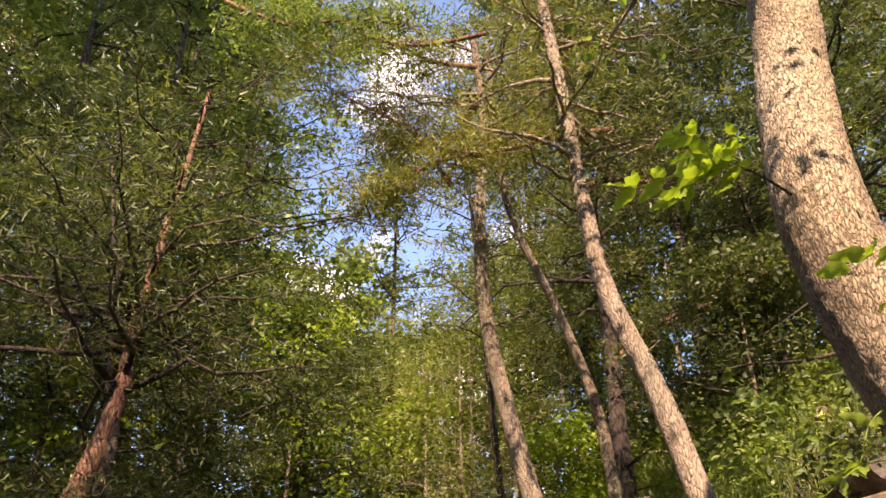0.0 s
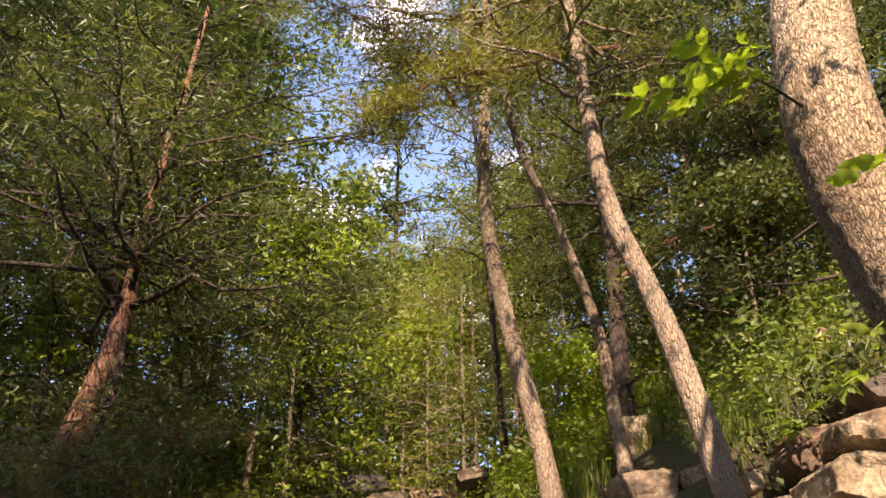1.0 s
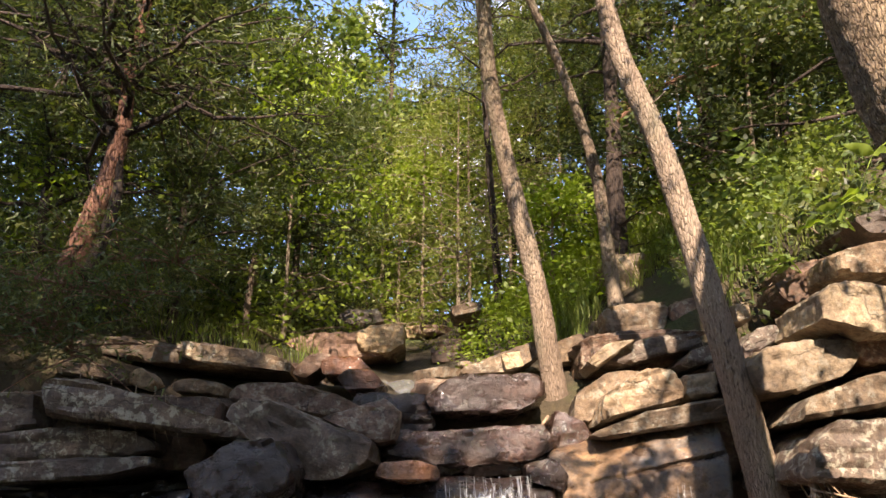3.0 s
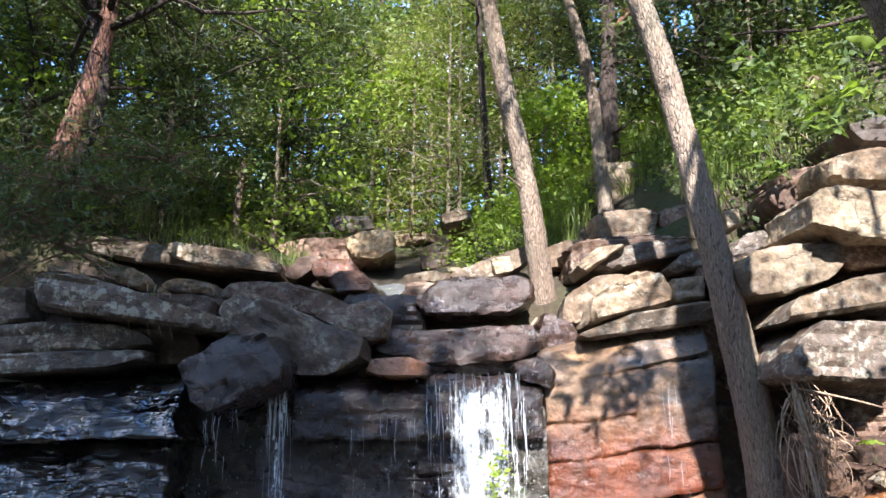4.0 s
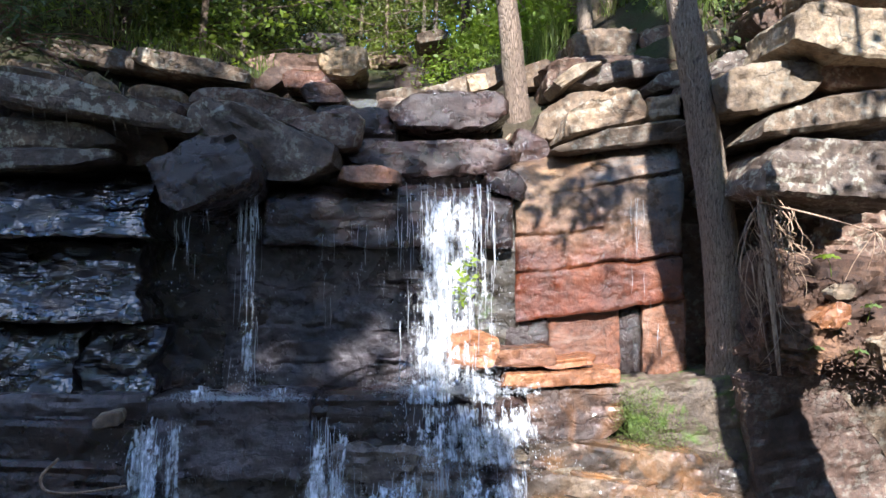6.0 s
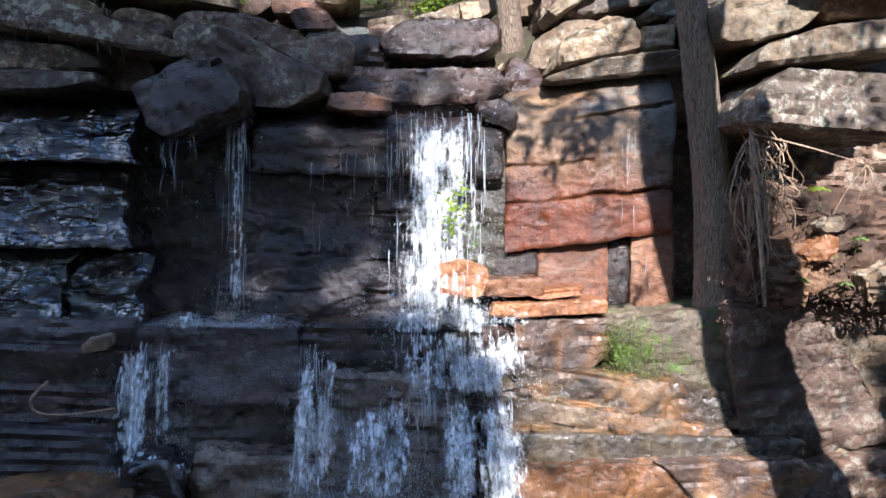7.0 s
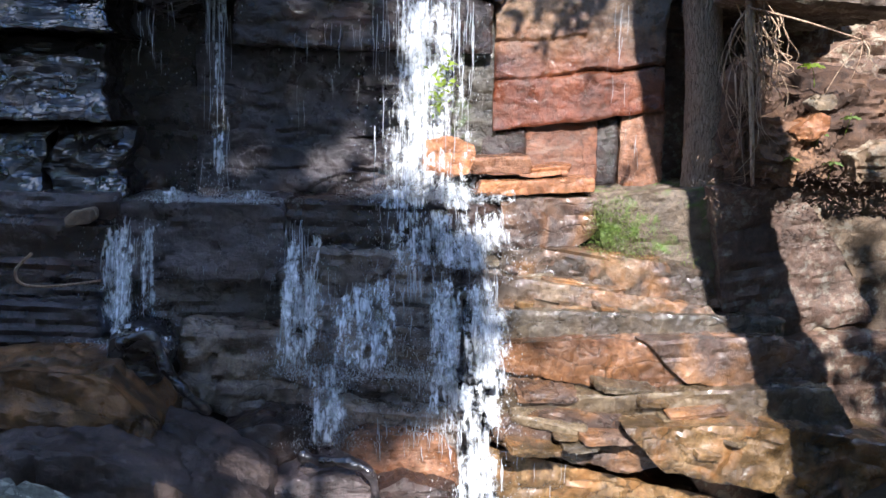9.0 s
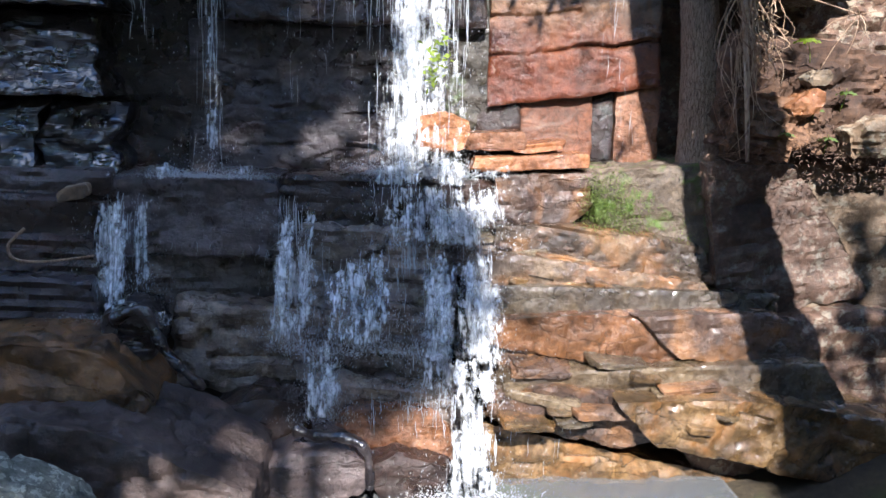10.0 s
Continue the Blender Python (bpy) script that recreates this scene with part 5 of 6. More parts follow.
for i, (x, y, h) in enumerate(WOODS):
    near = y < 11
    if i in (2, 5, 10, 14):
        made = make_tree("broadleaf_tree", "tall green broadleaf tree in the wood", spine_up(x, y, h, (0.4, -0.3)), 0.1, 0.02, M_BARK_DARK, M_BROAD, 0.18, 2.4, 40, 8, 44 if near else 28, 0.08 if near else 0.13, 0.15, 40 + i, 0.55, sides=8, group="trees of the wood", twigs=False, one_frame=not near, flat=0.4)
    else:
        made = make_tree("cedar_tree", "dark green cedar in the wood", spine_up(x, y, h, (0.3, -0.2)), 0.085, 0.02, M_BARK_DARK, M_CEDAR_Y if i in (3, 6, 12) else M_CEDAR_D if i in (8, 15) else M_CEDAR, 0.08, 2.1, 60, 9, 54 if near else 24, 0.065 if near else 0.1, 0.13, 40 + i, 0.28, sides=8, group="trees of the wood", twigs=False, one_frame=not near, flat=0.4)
    if not near:
        far_models.append(made)

make_tree("cedar_tree", "sparse cedar standing in the gap of sky", spine_up(-0.75, 13.2, 8.6, (0.3, 0)), 0.08, 0.015, M_BARK_DARK, M_CEDAR, 0.3, 1.6, 30, 6, 26, 0.075, 0.12, 61, 0.28, sides=8, group="trees of the wood")
make_tree("cedar_tree", "sparse tall cedar beside the gap of sky", spine_up(0.9, 11.0, 8.4, (-0.3, 0)), 0.07, 0.015, M_BARK_DARK, M_CEDAR, 0.35, 1.7, 32, 7, 30, 0.07, 0.12, 62, 0.28, sides=8, group="trees of the wood")

# dense stands whose deep shade is put into the darker foliage colour
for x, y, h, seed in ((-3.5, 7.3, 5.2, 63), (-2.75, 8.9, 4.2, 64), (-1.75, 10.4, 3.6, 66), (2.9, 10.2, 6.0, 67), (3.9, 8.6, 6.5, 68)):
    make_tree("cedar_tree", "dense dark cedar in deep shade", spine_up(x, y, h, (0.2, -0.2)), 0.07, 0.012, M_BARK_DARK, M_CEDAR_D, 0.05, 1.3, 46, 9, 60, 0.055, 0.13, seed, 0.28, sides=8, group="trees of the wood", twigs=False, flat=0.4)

# the far wood up the valley: more of the same trees (y < 0: added unseen behind the viewer, against sky reflections)
FAR = [(-4.4, 14.8), (-6.4, 8.4), (-8.4, 13.2), (-6.4, 17.2), (-10.5, 17), (3.4, 15.8), (5.8, 13.2), (7.6, 12.0), (7.2, 17.5), (10, 13), (-11.5, 20), (11, 19), (-7.5, 24), (7.6, 23), (-5.0, 11.6), (-7.6, 8.8), (-9.2, 11.5), (5.6, 9.0), (7.6, 8.4), (3.9, 10.6), (-2.6, 14.6), (2.0, 14.8), (-0.6, 21), (2.4, 20), (-2.8, 20), (5.2, 19), (-5.5, 19), (8.5, 15), (0.8, 26), (-3.6, 26), (4.6, 25), (-9, 23), (-1, -18), (5, -16), (12, -5)]
fr = np.random.default_rng(77)
for i, (x, y) in enumerate(FAR):
    far_tree = copy_thing(far_models[i % len(far_models)], pose(x, y, float(rise(x, y)) - 0.3, 0, 0, fr.uniform(0, 360)))
    far_tree.scale = Vector((1.0, 1.0, fr.uniform(0.75, 1.0) * (0.42 if y > 0 and -0.17 < x / y < 0.05 else 1.0))) * (1.0 + 0.012 * abs(y))

SMALL = [(-0.15, 11.6, 3.2, 1), (0.55, 12.2, 4.2, 1), (-0.75, 12.3, 3.8, 1), (0.15, 13.6, 4.6, 1), (0.35, 11.5, 3.6, 1), (1.2, 12.6, 3.2, 1), (-1.7, 9.6, 3.4, 0), (-0.4, 14.5, 4.8, 1), (-2.3, 10.8, 4.0, 0), (2.7, 10.8, 3.0, 0), (1.4, 9.8, 1.7, 0), (3.2, 7.9, 2.2, 0), (-3.6, 7.8, 2.2, 0), (2.2, 13.5, 5.0, 1), (-1.4, 17.0, 4.6, 0),
         (-2.9, 8.9, 2.4, 1), (-3.9, 9.0, 3.0, 1), (-1.0, 12.8, 3.4, 0), (1.0, 14.6, 4.4, 0), (3.8, 8.6, 2.0, 0), (2.9, 9.2, 2.6, 0), (3.4, 6.9, 1.6, 0), (-4.4, 7.0, 2.6, 1), (-1.3, 15.0, 3.0, 0), (-0.1, 16.5, 2.8, 0), (-2.0, 13.6, 2.8, 0), (0.6, 15.5, 2.8, 0), (-0.8, 18.0, 3.0, 0), (-0.5, 11.9, 2.6, 0)]
# cedar saplings take the sunlit tint; leafy ones at x > 2.5 a darker green
for i, (x, y, h, cedar) in enumerate(SMALL):
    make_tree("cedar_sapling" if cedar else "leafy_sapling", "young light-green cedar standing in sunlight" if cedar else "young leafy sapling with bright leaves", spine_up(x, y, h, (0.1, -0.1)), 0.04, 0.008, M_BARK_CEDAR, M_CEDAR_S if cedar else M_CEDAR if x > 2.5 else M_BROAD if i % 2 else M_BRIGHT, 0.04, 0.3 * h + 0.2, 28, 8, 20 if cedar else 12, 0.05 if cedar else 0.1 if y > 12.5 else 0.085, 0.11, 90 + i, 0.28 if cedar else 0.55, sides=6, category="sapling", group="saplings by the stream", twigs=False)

# the wood goes on behind and beside the viewer: unseen trees added to shade the cliff and cut skylight
for i, (x, y, h, start) in enumerate([(-2.95, -2.6, 9.6, 0.48), (-4.2, -6.5, 13, 0.62), (-1.27, -4.5, 11.8, 0.58), (-7.8, -4.0, 10, 0.7), (-8.4, -8.5, 12, 0.55), (5.5, -5.5, 9, 0.5), (-9.5, 3.5, 10, 0.5), (1.0, -14.0, 9, 0.4), (8.5, 0.5, 10, 0.3), (-10, -10, 12, 0.4), (9, -12, 10, 0.3), (-5.2, -4.4, 14, 0.6), (-2.0, -1.2, 5.0, 0.72), (-0.35, -4.9, 8.25, 0.93), (-4.2, -3.0, 20.0, 0.73), (-11.5, -7.5, 4.0, 0.04), (-9.0, -9.5, 4.5, 0.04), (-6.2, -9.2, 4.5, 0.04), (-3.6, -9.6, 7.0, 0.04), (-1.0, -9.3, 8.0, 0.04), (1.6, -9.6, 8.2, 0.04), (4.2, -9.2, 8.0, 0.04), (-10.5, -3.5, 4.0, 0.05), (-11.6, 0.2, 4, 0.05), (5.6, -1.5, 6.0, 0.05), (6.6, 1.6, 6.0, 0.05), (5.0, -4.6, 5.5, 0.05)]):
    make_tree("broadleaf_tree", "unseen tall broadleaf tree added for shade", spine_up(x, y, h, (0, 0)), 0.16, 0.05, M_BARK_DARK, M_BROAD, start, 1.8 if i == 0 else 1.25 if i == 2 else 0.55 if x == -0.35 else 0.9 if h == 5.0 else 2.4, 44, 7, 16, 0.26, 0.26, 140 + i, 0.55, sides=10, group="trees across the pool", twigs=False)


def grass(name, label, x0, x1, y0, y1, count, height, seed, mat):
    """Blades that bend over, rooted on the ground."""
    rng = np.random.default_rng(seed)
    x, y = rng.uniform(x0, x1, count), rng.uniform(y0, y1, count)
    keep = fbm(np.stack([x * 2.2, y * 2.2, x * 0], 1), seed, 2) > -0.25
    x, y = x[keep], y[keep]
    z = rise(x, y) - 0.02
    a = rng.uniform(0, 2 * np.pi, len(x))
    h = height * rng.uniform(0.4, 1.3, len(x))
    lean = h * rng.uniform(0.2, 0.8, len(x))
    wx, wy = -np.sin(a) * 0.006, np.cos(a) * 0.006
    root, tip = np.stack([x, y, z], 1), np.stack([x + np.cos(a) * lean, y + np.sin(a) * lean, z + h * 0.9], 1)
    mid = (root + tip) / 2 + np.stack([0 * h, 0 * h, 0.15 * h], 1)
    w = np.stack([wx, wy, 0 * wx], 1)
    v = np.concatenate([np.stack([root - w, root + w, mid + w * 0.8, mid - w * 0.8], 1).reshape(-1, 3), np.stack([mid - w * 0.8, mid + w * 0.8, tip + w * 0.1, tip - w * 0.1], 1).reshape(-1, 3)])
    return tagged(new(name, leaf_mesh(name, [v], mat)), label, "grass", kind="stuff")


grass("grass", "tall sunlit grass on the slope above the ledge", 0.9, 4.2, 8.3, 11.5, 9000, 0.4, 5, M_GRASS)
grass("grass", "grass tufts along the shaded bank", -3.4, -1.2, 8.3, 10.5, 2200, 0.24, 6, M_GRASS)


def undergrowth(name, label, x0, x1, y0, y1, clumps, leaf, mat, seed, up=0.3):
    rng = np.random.default_rng(seed)
    x, y = rng.uniform(x0, x1, clumps), rng.uniform(y0, y1, clumps)
    z = rise(x, y) + rng.uniform(0.03, up, clumps)
    return tagged(new(name, leaf_mesh(name, [leaves_at(rng, np.stack([x, y, z], 1), 26, (0.14, 0.14, 0.1), leaf, 0.55, 0.2)], mat)), label, "undergrowth", kind="stuff")


undergrowth("undergrowth", "bright low leaves on the sunlit slope", 0.8, 4.5, 8.4, 13.0, 260, 0.085, M_BRIGHT, 21, 0.5)
undergrowth("undergrowth", "green low leaves under the trees", -5.5, -1.5, 9.2, 14.0, 300, 0.09, M_BROAD, 22, 0.6)
undergrowth("undergrowth", "dark green scrub on the shaded bank", -4.8, -2.9, 6.9, 8.8, 110, 0.06, M_CEDAR_D, 23, 0.7)
undergrowth("undergrowth", "leafy scrub at the valley's end", -8.0, 8.0, 13.0, 24.0, 900, 0.12, M_BROAD, 24, 1.4)
undergrowth("undergrowth", "green leaves on the steep bank", 2.6, 5.0, 5.6, 8.0, 220, 0.08, M_BROAD, 25, 0.5)

undergrowth("undergrowth", "bright leafy plants beside the stream", 0.25, 1.1, 8.3, 11.0, 70, 0.05, M_BRIGHT, 26, 0.3)

undergrowth("undergrowth", "weedy green cover between the bank stones", 2.3, 3.8, 6.6, 8.4, 150, 0.06, M_BROAD, 28, 0.2)
grass("grass", "long grass growing between the bank stones", 2.3, 3.8, 6.9, 8.4, 2600, 0.3, 7, M_GRASS)
# ---- water ----
def strand(rng, x, y, z0, z1, push, r, wander=0.02):
    n = max(5, int((z0 - z1) / 0.06))
    u = np.linspace(0, 1, n)
    p = np.stack([x + wander * np.cumsum(rng.normal(size=n)) * 0.5, y - push * u ** 0.6, z0 + (z1 - z0) * u], 1)
    rad = r * (0.5 + 0.9 * np.abs(vnoise(np.stack([u * n * 0.35, np.full(n, x * 40), np.full(n, 3.0)], 1), int(rng.integers(1000)))) + 0.2)
    rad[0] *= 0.7
    rad[-1] *= 0.4
    return tube(p, rad * 0.62, 5)


def drops(rng, n, low, high, size):
    """Small drops of water, each a tiny octahedron."""
    c = rng.uniform(low, high, (n, 3))
    s = size * rng.uniform(0.3, 1.2, (n, 1))
    o = np.array([(1, 0, 0), (0, 1, 0), (-1, 0, 0), (0, -1, 0), (0, 0, 3.0), (0, 0, -3.0)])
    v = (c[:, None, :] + o[None] * s[:, :, None]).reshape(-1, 3)
    f = np.array([(0, 1, 4), (1, 2, 4), (2, 3, 4), (3, 0, 4), (1, 0, 5), (2, 1, 5), (3, 2, 5), (0, 3, 5)])
    return v, (np.arange(n)[:, None, None] * 6 + f[None]).reshape(-1, 3).tolist()


def lace(x0, x1, y, z0, z1, push, seed, flare=0.12):
    """A rippled sheet of falling water that bulges outward as it drops: verts, faces, and each vert's place across and down."""
    nx, nz = max(6, int((x1 - x0) / 0.014)), max(6, int((z0 - z1) / 0.02))
    u, v = np.meshgrid(np.linspace(0, 1, nx + 1), np.linspace(0, 1, nz + 1), indexing="ij")
    x, z = x0 + (x1 - x0) * u + flare * v ** 1.5 * (u - 0.5), z0 + (z1 - z0) * v
    at = np.stack([x.ravel() * 16, np.full(x.size, seed * 3.7), z.ravel() * 3.0], 1)
    x = x + 0.05 * v * vnoise(np.stack([x.ravel() * 4, np.full(x.size, seed * 1.9), z.ravel() * 2.5], 1), seed + 7).reshape(x.shape)
    yy = y - push * v ** 0.55 + 0.03 * fbm(at, seed + 9, 2).reshape(x.shape)
    i, j = np.meshgrid(np.arange(nx), np.arange(nz), indexing="ij")
    k = nz + 1
    faces = np.stack([i * k + j, i * k + j + 1, (i + 1) * k + j + 1, (i + 1) * k + j], -1).reshape(-1, 4)
    return np.stack([x.ravel(), yy.ravel(), z.ravel()], 1), faces, np.stack([u.ravel(), v.ravel()], 1)


def fall(name, label, x0, x1, y, z0, z1, push, count, r, seed, mat=None, spray=0, layers=4, splash=0, flare=0.12, broken=False):
    rng = np.random.default_rng(seed)
    water = thing(name, label, "waterfall", "falls of the cascade")
    for n in range(layers):
        a, b = (0, 1) if n == 0 else sorted(rng.uniform(-0.1, 1.1, 2))
        a, b = min(a, 0.45), max(b, 0.55)
        top, foot = z0, z1 - rng.uniform(0.0, 0.06)
        if broken:
            a = rng.uniform(0, 0.72)
            b = a + rng.uniform(0.25, 0.5)
            top, foot = z0 - (z0 - z1) * rng.uniform(0, 0.4) * (n % 3 > 0), z1 + (z0 - z1) * rng.uniform(-0.05, 0.3) * (n % 2)
        v, f, uv = lace(x0 + (x1 - x0) * a - 0.04, x0 + (x1 - x0) * b + 0.04, y + 0.03 - 0.03 * min(n, 3), top, foot, push * (0.8 + 0.2 * min(n, 3)), seed * 10 + n, flare * (b - a))
        me = mesh_from("water_sheet", v, f, mat or M_FOAM)
        me.uv_layers.new(name="place").data.foreach_set("uv", uv[f.ravel()].ravel())
        sheet = part("water_sheet", me, water)
        tagged(sheet, kind="stuff")
    made = []
    for _ in range(count):
        a, b = sorted(rng.uniform(-0.15, 1.05, 2).clip(0, 1))
        b = min(b, a + 0.28)
        if b - a > 0.06:
            off = push * a ** 0.6
            made.append(strand(rng, rng.uniform(x0, x1), y - off + rng.uniform(-0.05, 0.01), z0 - (z0 - z1) * a, z0 - (z0 - z1) * b, max(0, push * b ** 0.6 - off), r * rng.uniform(0.3, 1.0), 0.008))
    if made:
        tagged(part("water_thread", mesh_from("water_thread", *joined(made), M_DROP), water), kind="stuff")
    if spray:
        tagged(part("spray", mesh_from("spray", *drops(rng, spray // 3, (x0 - 0.1, y - push - 0.15, z1), (x1 + 0.1, y + 0.02, z0), 0.0026), M_DROP), water), kind="stuff")
    if splash:
        splash = splash // 2
        c, f = drops(rng, splash, (-1, -1, 0), (1, 1, 1), 0.0024)
        c = c + 0
        size = (x1 - x0) / 2 + 0.14
        c[:, 2] = np.repeat((c[:, 2].reshape(-1, 6).mean(1).clip(0, 1) ** 2.5) * 0.2, 6) + (c[:, 2] - np.repeat(c[:, 2].reshape(-1, 6).mean(1), 6)) + z1
        c[:, 0] = (c[:, 0] - np.repeat(c[:, 0].reshape(-1, 6).mean(1), 6)) + np.repeat(rng.normal(size=splash) * 0.5, 6) * size + (x0 + x1) / 2
        c[:, 1] = (c[:, 1] - np.repeat(c[:, 1].reshape(-1, 6).mean(1), 6)) + np.repeat(rng.normal(size=splash), 6) * 0.06 + y - push
        tagged(part("splash", mesh_from("splash", c, f, M_DROP), water), kind="stuff")
    return water


fall("waterfall", "white main fall pouring over the cliff's lip", -0.04, 0.62, 5.72, 2.82, 1.48, 0.22, 80, 0.005, 1, spray=1300, layers=4, splash=2500, flare=0.34)
fall("waterfall", "white water spilling from the middle ledge", 0.01, 0.84, 5.40, 1.47, 1.08, 0.12, 60, 0.0045, 2, spray=1100, layers=10, splash=1500, flare=-0.18, broken=True)
fall("waterfall", "white water tumbling down the lower steps", 0.18, 0.77, 5.30, 1.11, 0.45, 0.28, 50, 0.005, 3, spray=1100, layers=11, splash=1500, flare=-0.04, broken=True)
fall("waterfall", "white water narrowing over the last step", 0.27, 0.75, 5.05, 0.58, 0.24, 0.20, 30, 0.005, 16, spray=1100, layers=7, splash=1500, flare=-0.13, broken=True)
fall("waterfall", "white water pouring into the pool", 0.41, 0.76, 4.82, 0.33, -0.20, 0.12, 40, 0.005, 4, spray=300, layers=7, splash=900, flare=0.02, broken=True)
fall("waterfall", "thin blue-white side fall down the dark wall", -1.03, -0.87, 5.66, 2.81, 1.49, 0.16, 40, 0.004, 5, spray=200, layers=2, splash=600, flare=-0.08, mat=M_VEIL)
fall("waterfall", "thin drips falling from the jutting block", -1.33, -1.14, 5.30, 2.60, 2.07, 0.02, 16, 0.003, 6, spray=120, layers=0, splash=0, flare=0.1)
fall("waterfall", "two thin threads of water on the dark wall", -0.52, -0.40, 5.66, 2.50, 1.80, 0.06, 12, 0.003, 7, spray=60, layers=0, splash=0, flare=0.1)
fall("waterfall", "drips along the lip beside the main fall", -0.32, 0.04, 5.60, 2.54, 2.04, 0.05, 24, 0.0028, 17, spray=120, layers=0, splash=0, flare=0.1)
fall("waterfall", "water falling in the shade below the ledge", -1.58, -1.28, 5.40, 1.37, 0.72, 0.15, 40, 0.005, 8, spray=1100, layers=7, splash=1500, flare=0.13, broken=True)
fall("waterfall", "narrow broken fall below the ledge", -0.53, -0.31, 5.38, 1.37, 0.48, 0.23, 34, 0.005, 9, spray=1100, layers=6, splash=1500, flare=0.06, broken=True)
fall("waterfall", "shaded white water over the foot of the cliff", -0.35, -0.14, 5.10, 0.56, 0.13, 0.15, 24, 0.005, 11, spray=1100, layers=6, splash=1500, flare=-0.02, broken=True)
fall("waterfall", "scattered blue-white water over the dark foot", -0.30, 0.23, 5.22, 1.08, 0.56, 0.22, 40, 0.004, 18, spray=1100, layers=8, splash=1500, flare=0.12, mat=M_VEIL, broken=True)
fall("waterfall", "fringe of drips under the dark bed", -1.24, -0.57, 5.40, 1.07, 0.91, 0.00, 24, 0.0035, 10, spray=0, layers=0, splash=0, flare=0.1)
fall("waterfall", "thin drips from the sunlit step", 0.78, 1.25, 4.92, 0.18, -0.24, 0.02, 16, 0.0035, 12, spray=0, layers=0, splash=0, flare=0.1)
fall("waterfall", "thin drips over the ochre stone", 0.02, 0.47, 4.90, 0.32, -0.05, 0.02, 30, 0.004, 13, spray=80, layers=0, splash=0, flare=0.1)
fall("waterfall", "thin trickles running down the red wall", 1.4, 1.62, 5.74, 2.75, 2.1, 0.0, 12, 0.0028, 14, layers=0)
fall("waterfall", "thin trickles at the foot of the red wall", 1.62, 1.7, 5.72, 2.1, 1.6, 0.0, 6, 0.0025, 15, layers=0)




fall("waterfall", "white froth leaping where the main fall strikes the ledge", -0.2, 0.85, 5.46, 1.62, 1.43, 0.06, 0, 0.004, 21, layers=6, flare=0.0, broken=True, mat=M_VEIL)
fall("waterfall", "thin blue-white froth along the shaded ledge", -1.45, -0.5, 5.46, 1.55, 1.44, 0.03, 0, 0.004, 22, layers=3, flare=0.0, broken=True, mat=M_VEIL)
fall("waterfall", "low froth where water lands beside the black stone", -1.75, -1.05, 5.05, 0.82, 0.6, 0.08, 0, 0.004, 24, layers=4, flare=0.1, broken=True, mat=M_VEIL)
fall("waterfall", "froth where the last fall meets the pool", 0.15, 0.95, 4.72, -0.04, -0.26, 0.06, 0, 0.004, 23, layers=4, flare=0.0, broken=True, mat=M_VEIL)


def foam(label, x0, x1, y, z, height, count, seed):
    """Froth where water lands: a low bank of small bubbles."""
    rng = np.random.default_rng(seed)
    v, f = drops(rng, count, (0, 0, 0), (0.001, 0.001, 0.001), 0.0034)
    x = (x0 + x1) / 2 + (x1 - x0) * 0.5 * np.clip(rng.normal(size=count) * 0.48, -1.15, 1.15)
    lift = np.abs(rng.normal(size=count)) * height * (0.35 + 0.65 * np.abs(vnoise(np.stack([x * 7, x * 0, x * 0], 1), seed)))
    v = (v * (1.3, 1.3, 0.45)).reshape(-1, 6, 3) + np.stack([x, y + rng.normal(size=count) * 0.035, z + lift], 1)[:, None, :]
    return tagged(new("foam", mesh_from("foam", v.reshape(-1, 3), f, M_DROP)), label, "foam", kind="stuff")


foam("thin blue-white froth along the shaded ledge", -1.45, -0.5, 5.44, 1.46, 0.03, 1700, 41)
foam("white froth where the main fall strikes the ledge", -0.15, 0.8, 5.46, 1.5, 0.06, 2600, 42)
foam("froth gathered on the lower step", -0.55, 0.6, 5.0, 0.5, 0.04, 900, 43)
foam("froth below the shaded side fall", -1.75, -1.15, 5.05, 0.66, 0.035, 900, 44)
foam("white froth on the pool below the last fall", 0.2, 0.95, 4.55, -0.2, 0.04, 1300, 45)

px, py = np.meshgrid(np.linspace(-3.2, 2.2, 60), np.linspace(2.2, 5.2, 40))
pz = -0.28 + 0.012 * fbm(np.stack([px.ravel() * 5, py.ravel() * 5, np.zeros(px.size)], 1), 5, 3)
pi, pj = np.meshgrid(np.arange(39), np.arange(59), indexing="ij")
pf = np.stack([pi * 60 + pj, pi * 60 + pj + 1, (pi + 1) * 60 + pj + 1, (pi + 1) * 60 + pj], -1).reshape(-1, 4)
pool = new("pool", mesh_from("pool", np.stack([px.ravel(), py.ravel(), pz], 1), pf, M_CLEAR))
tagged(pool, "shallow clear pool under the cascade", "water", kind="structure")

sx, sy = np.meshgrid(np.linspace(0, 1, 10), np.linspace(0, 1, 60))
stream_y = 6.1 + 1.8 * sy
stream_x = -0.05 + 0.18 * np.sin(stream_y * 1.3) - 0.09 * (stream_y - 6.1) + (sx - 0.5) * (0.28 + 0.08 * np.sin(stream_y * 4))
stream_z = rise(stream_x, stream_y) * 0 + rise(stream_x.mean(1), stream_y.mean(1))[:, None] + 0.05 + 0.02 * np.sin(stream_y * 31 + sx * 9) * np.sin(sx * 17)
si, sj = np.meshgrid(np.arange(59), np.arange(9), indexing="ij")
sf = np.stack([si * 10 + sj, si * 10 + sj + 1, (si + 1) * 10 + sj + 1, (si + 1) * 10 + sj], -1).reshape(-1, 4)
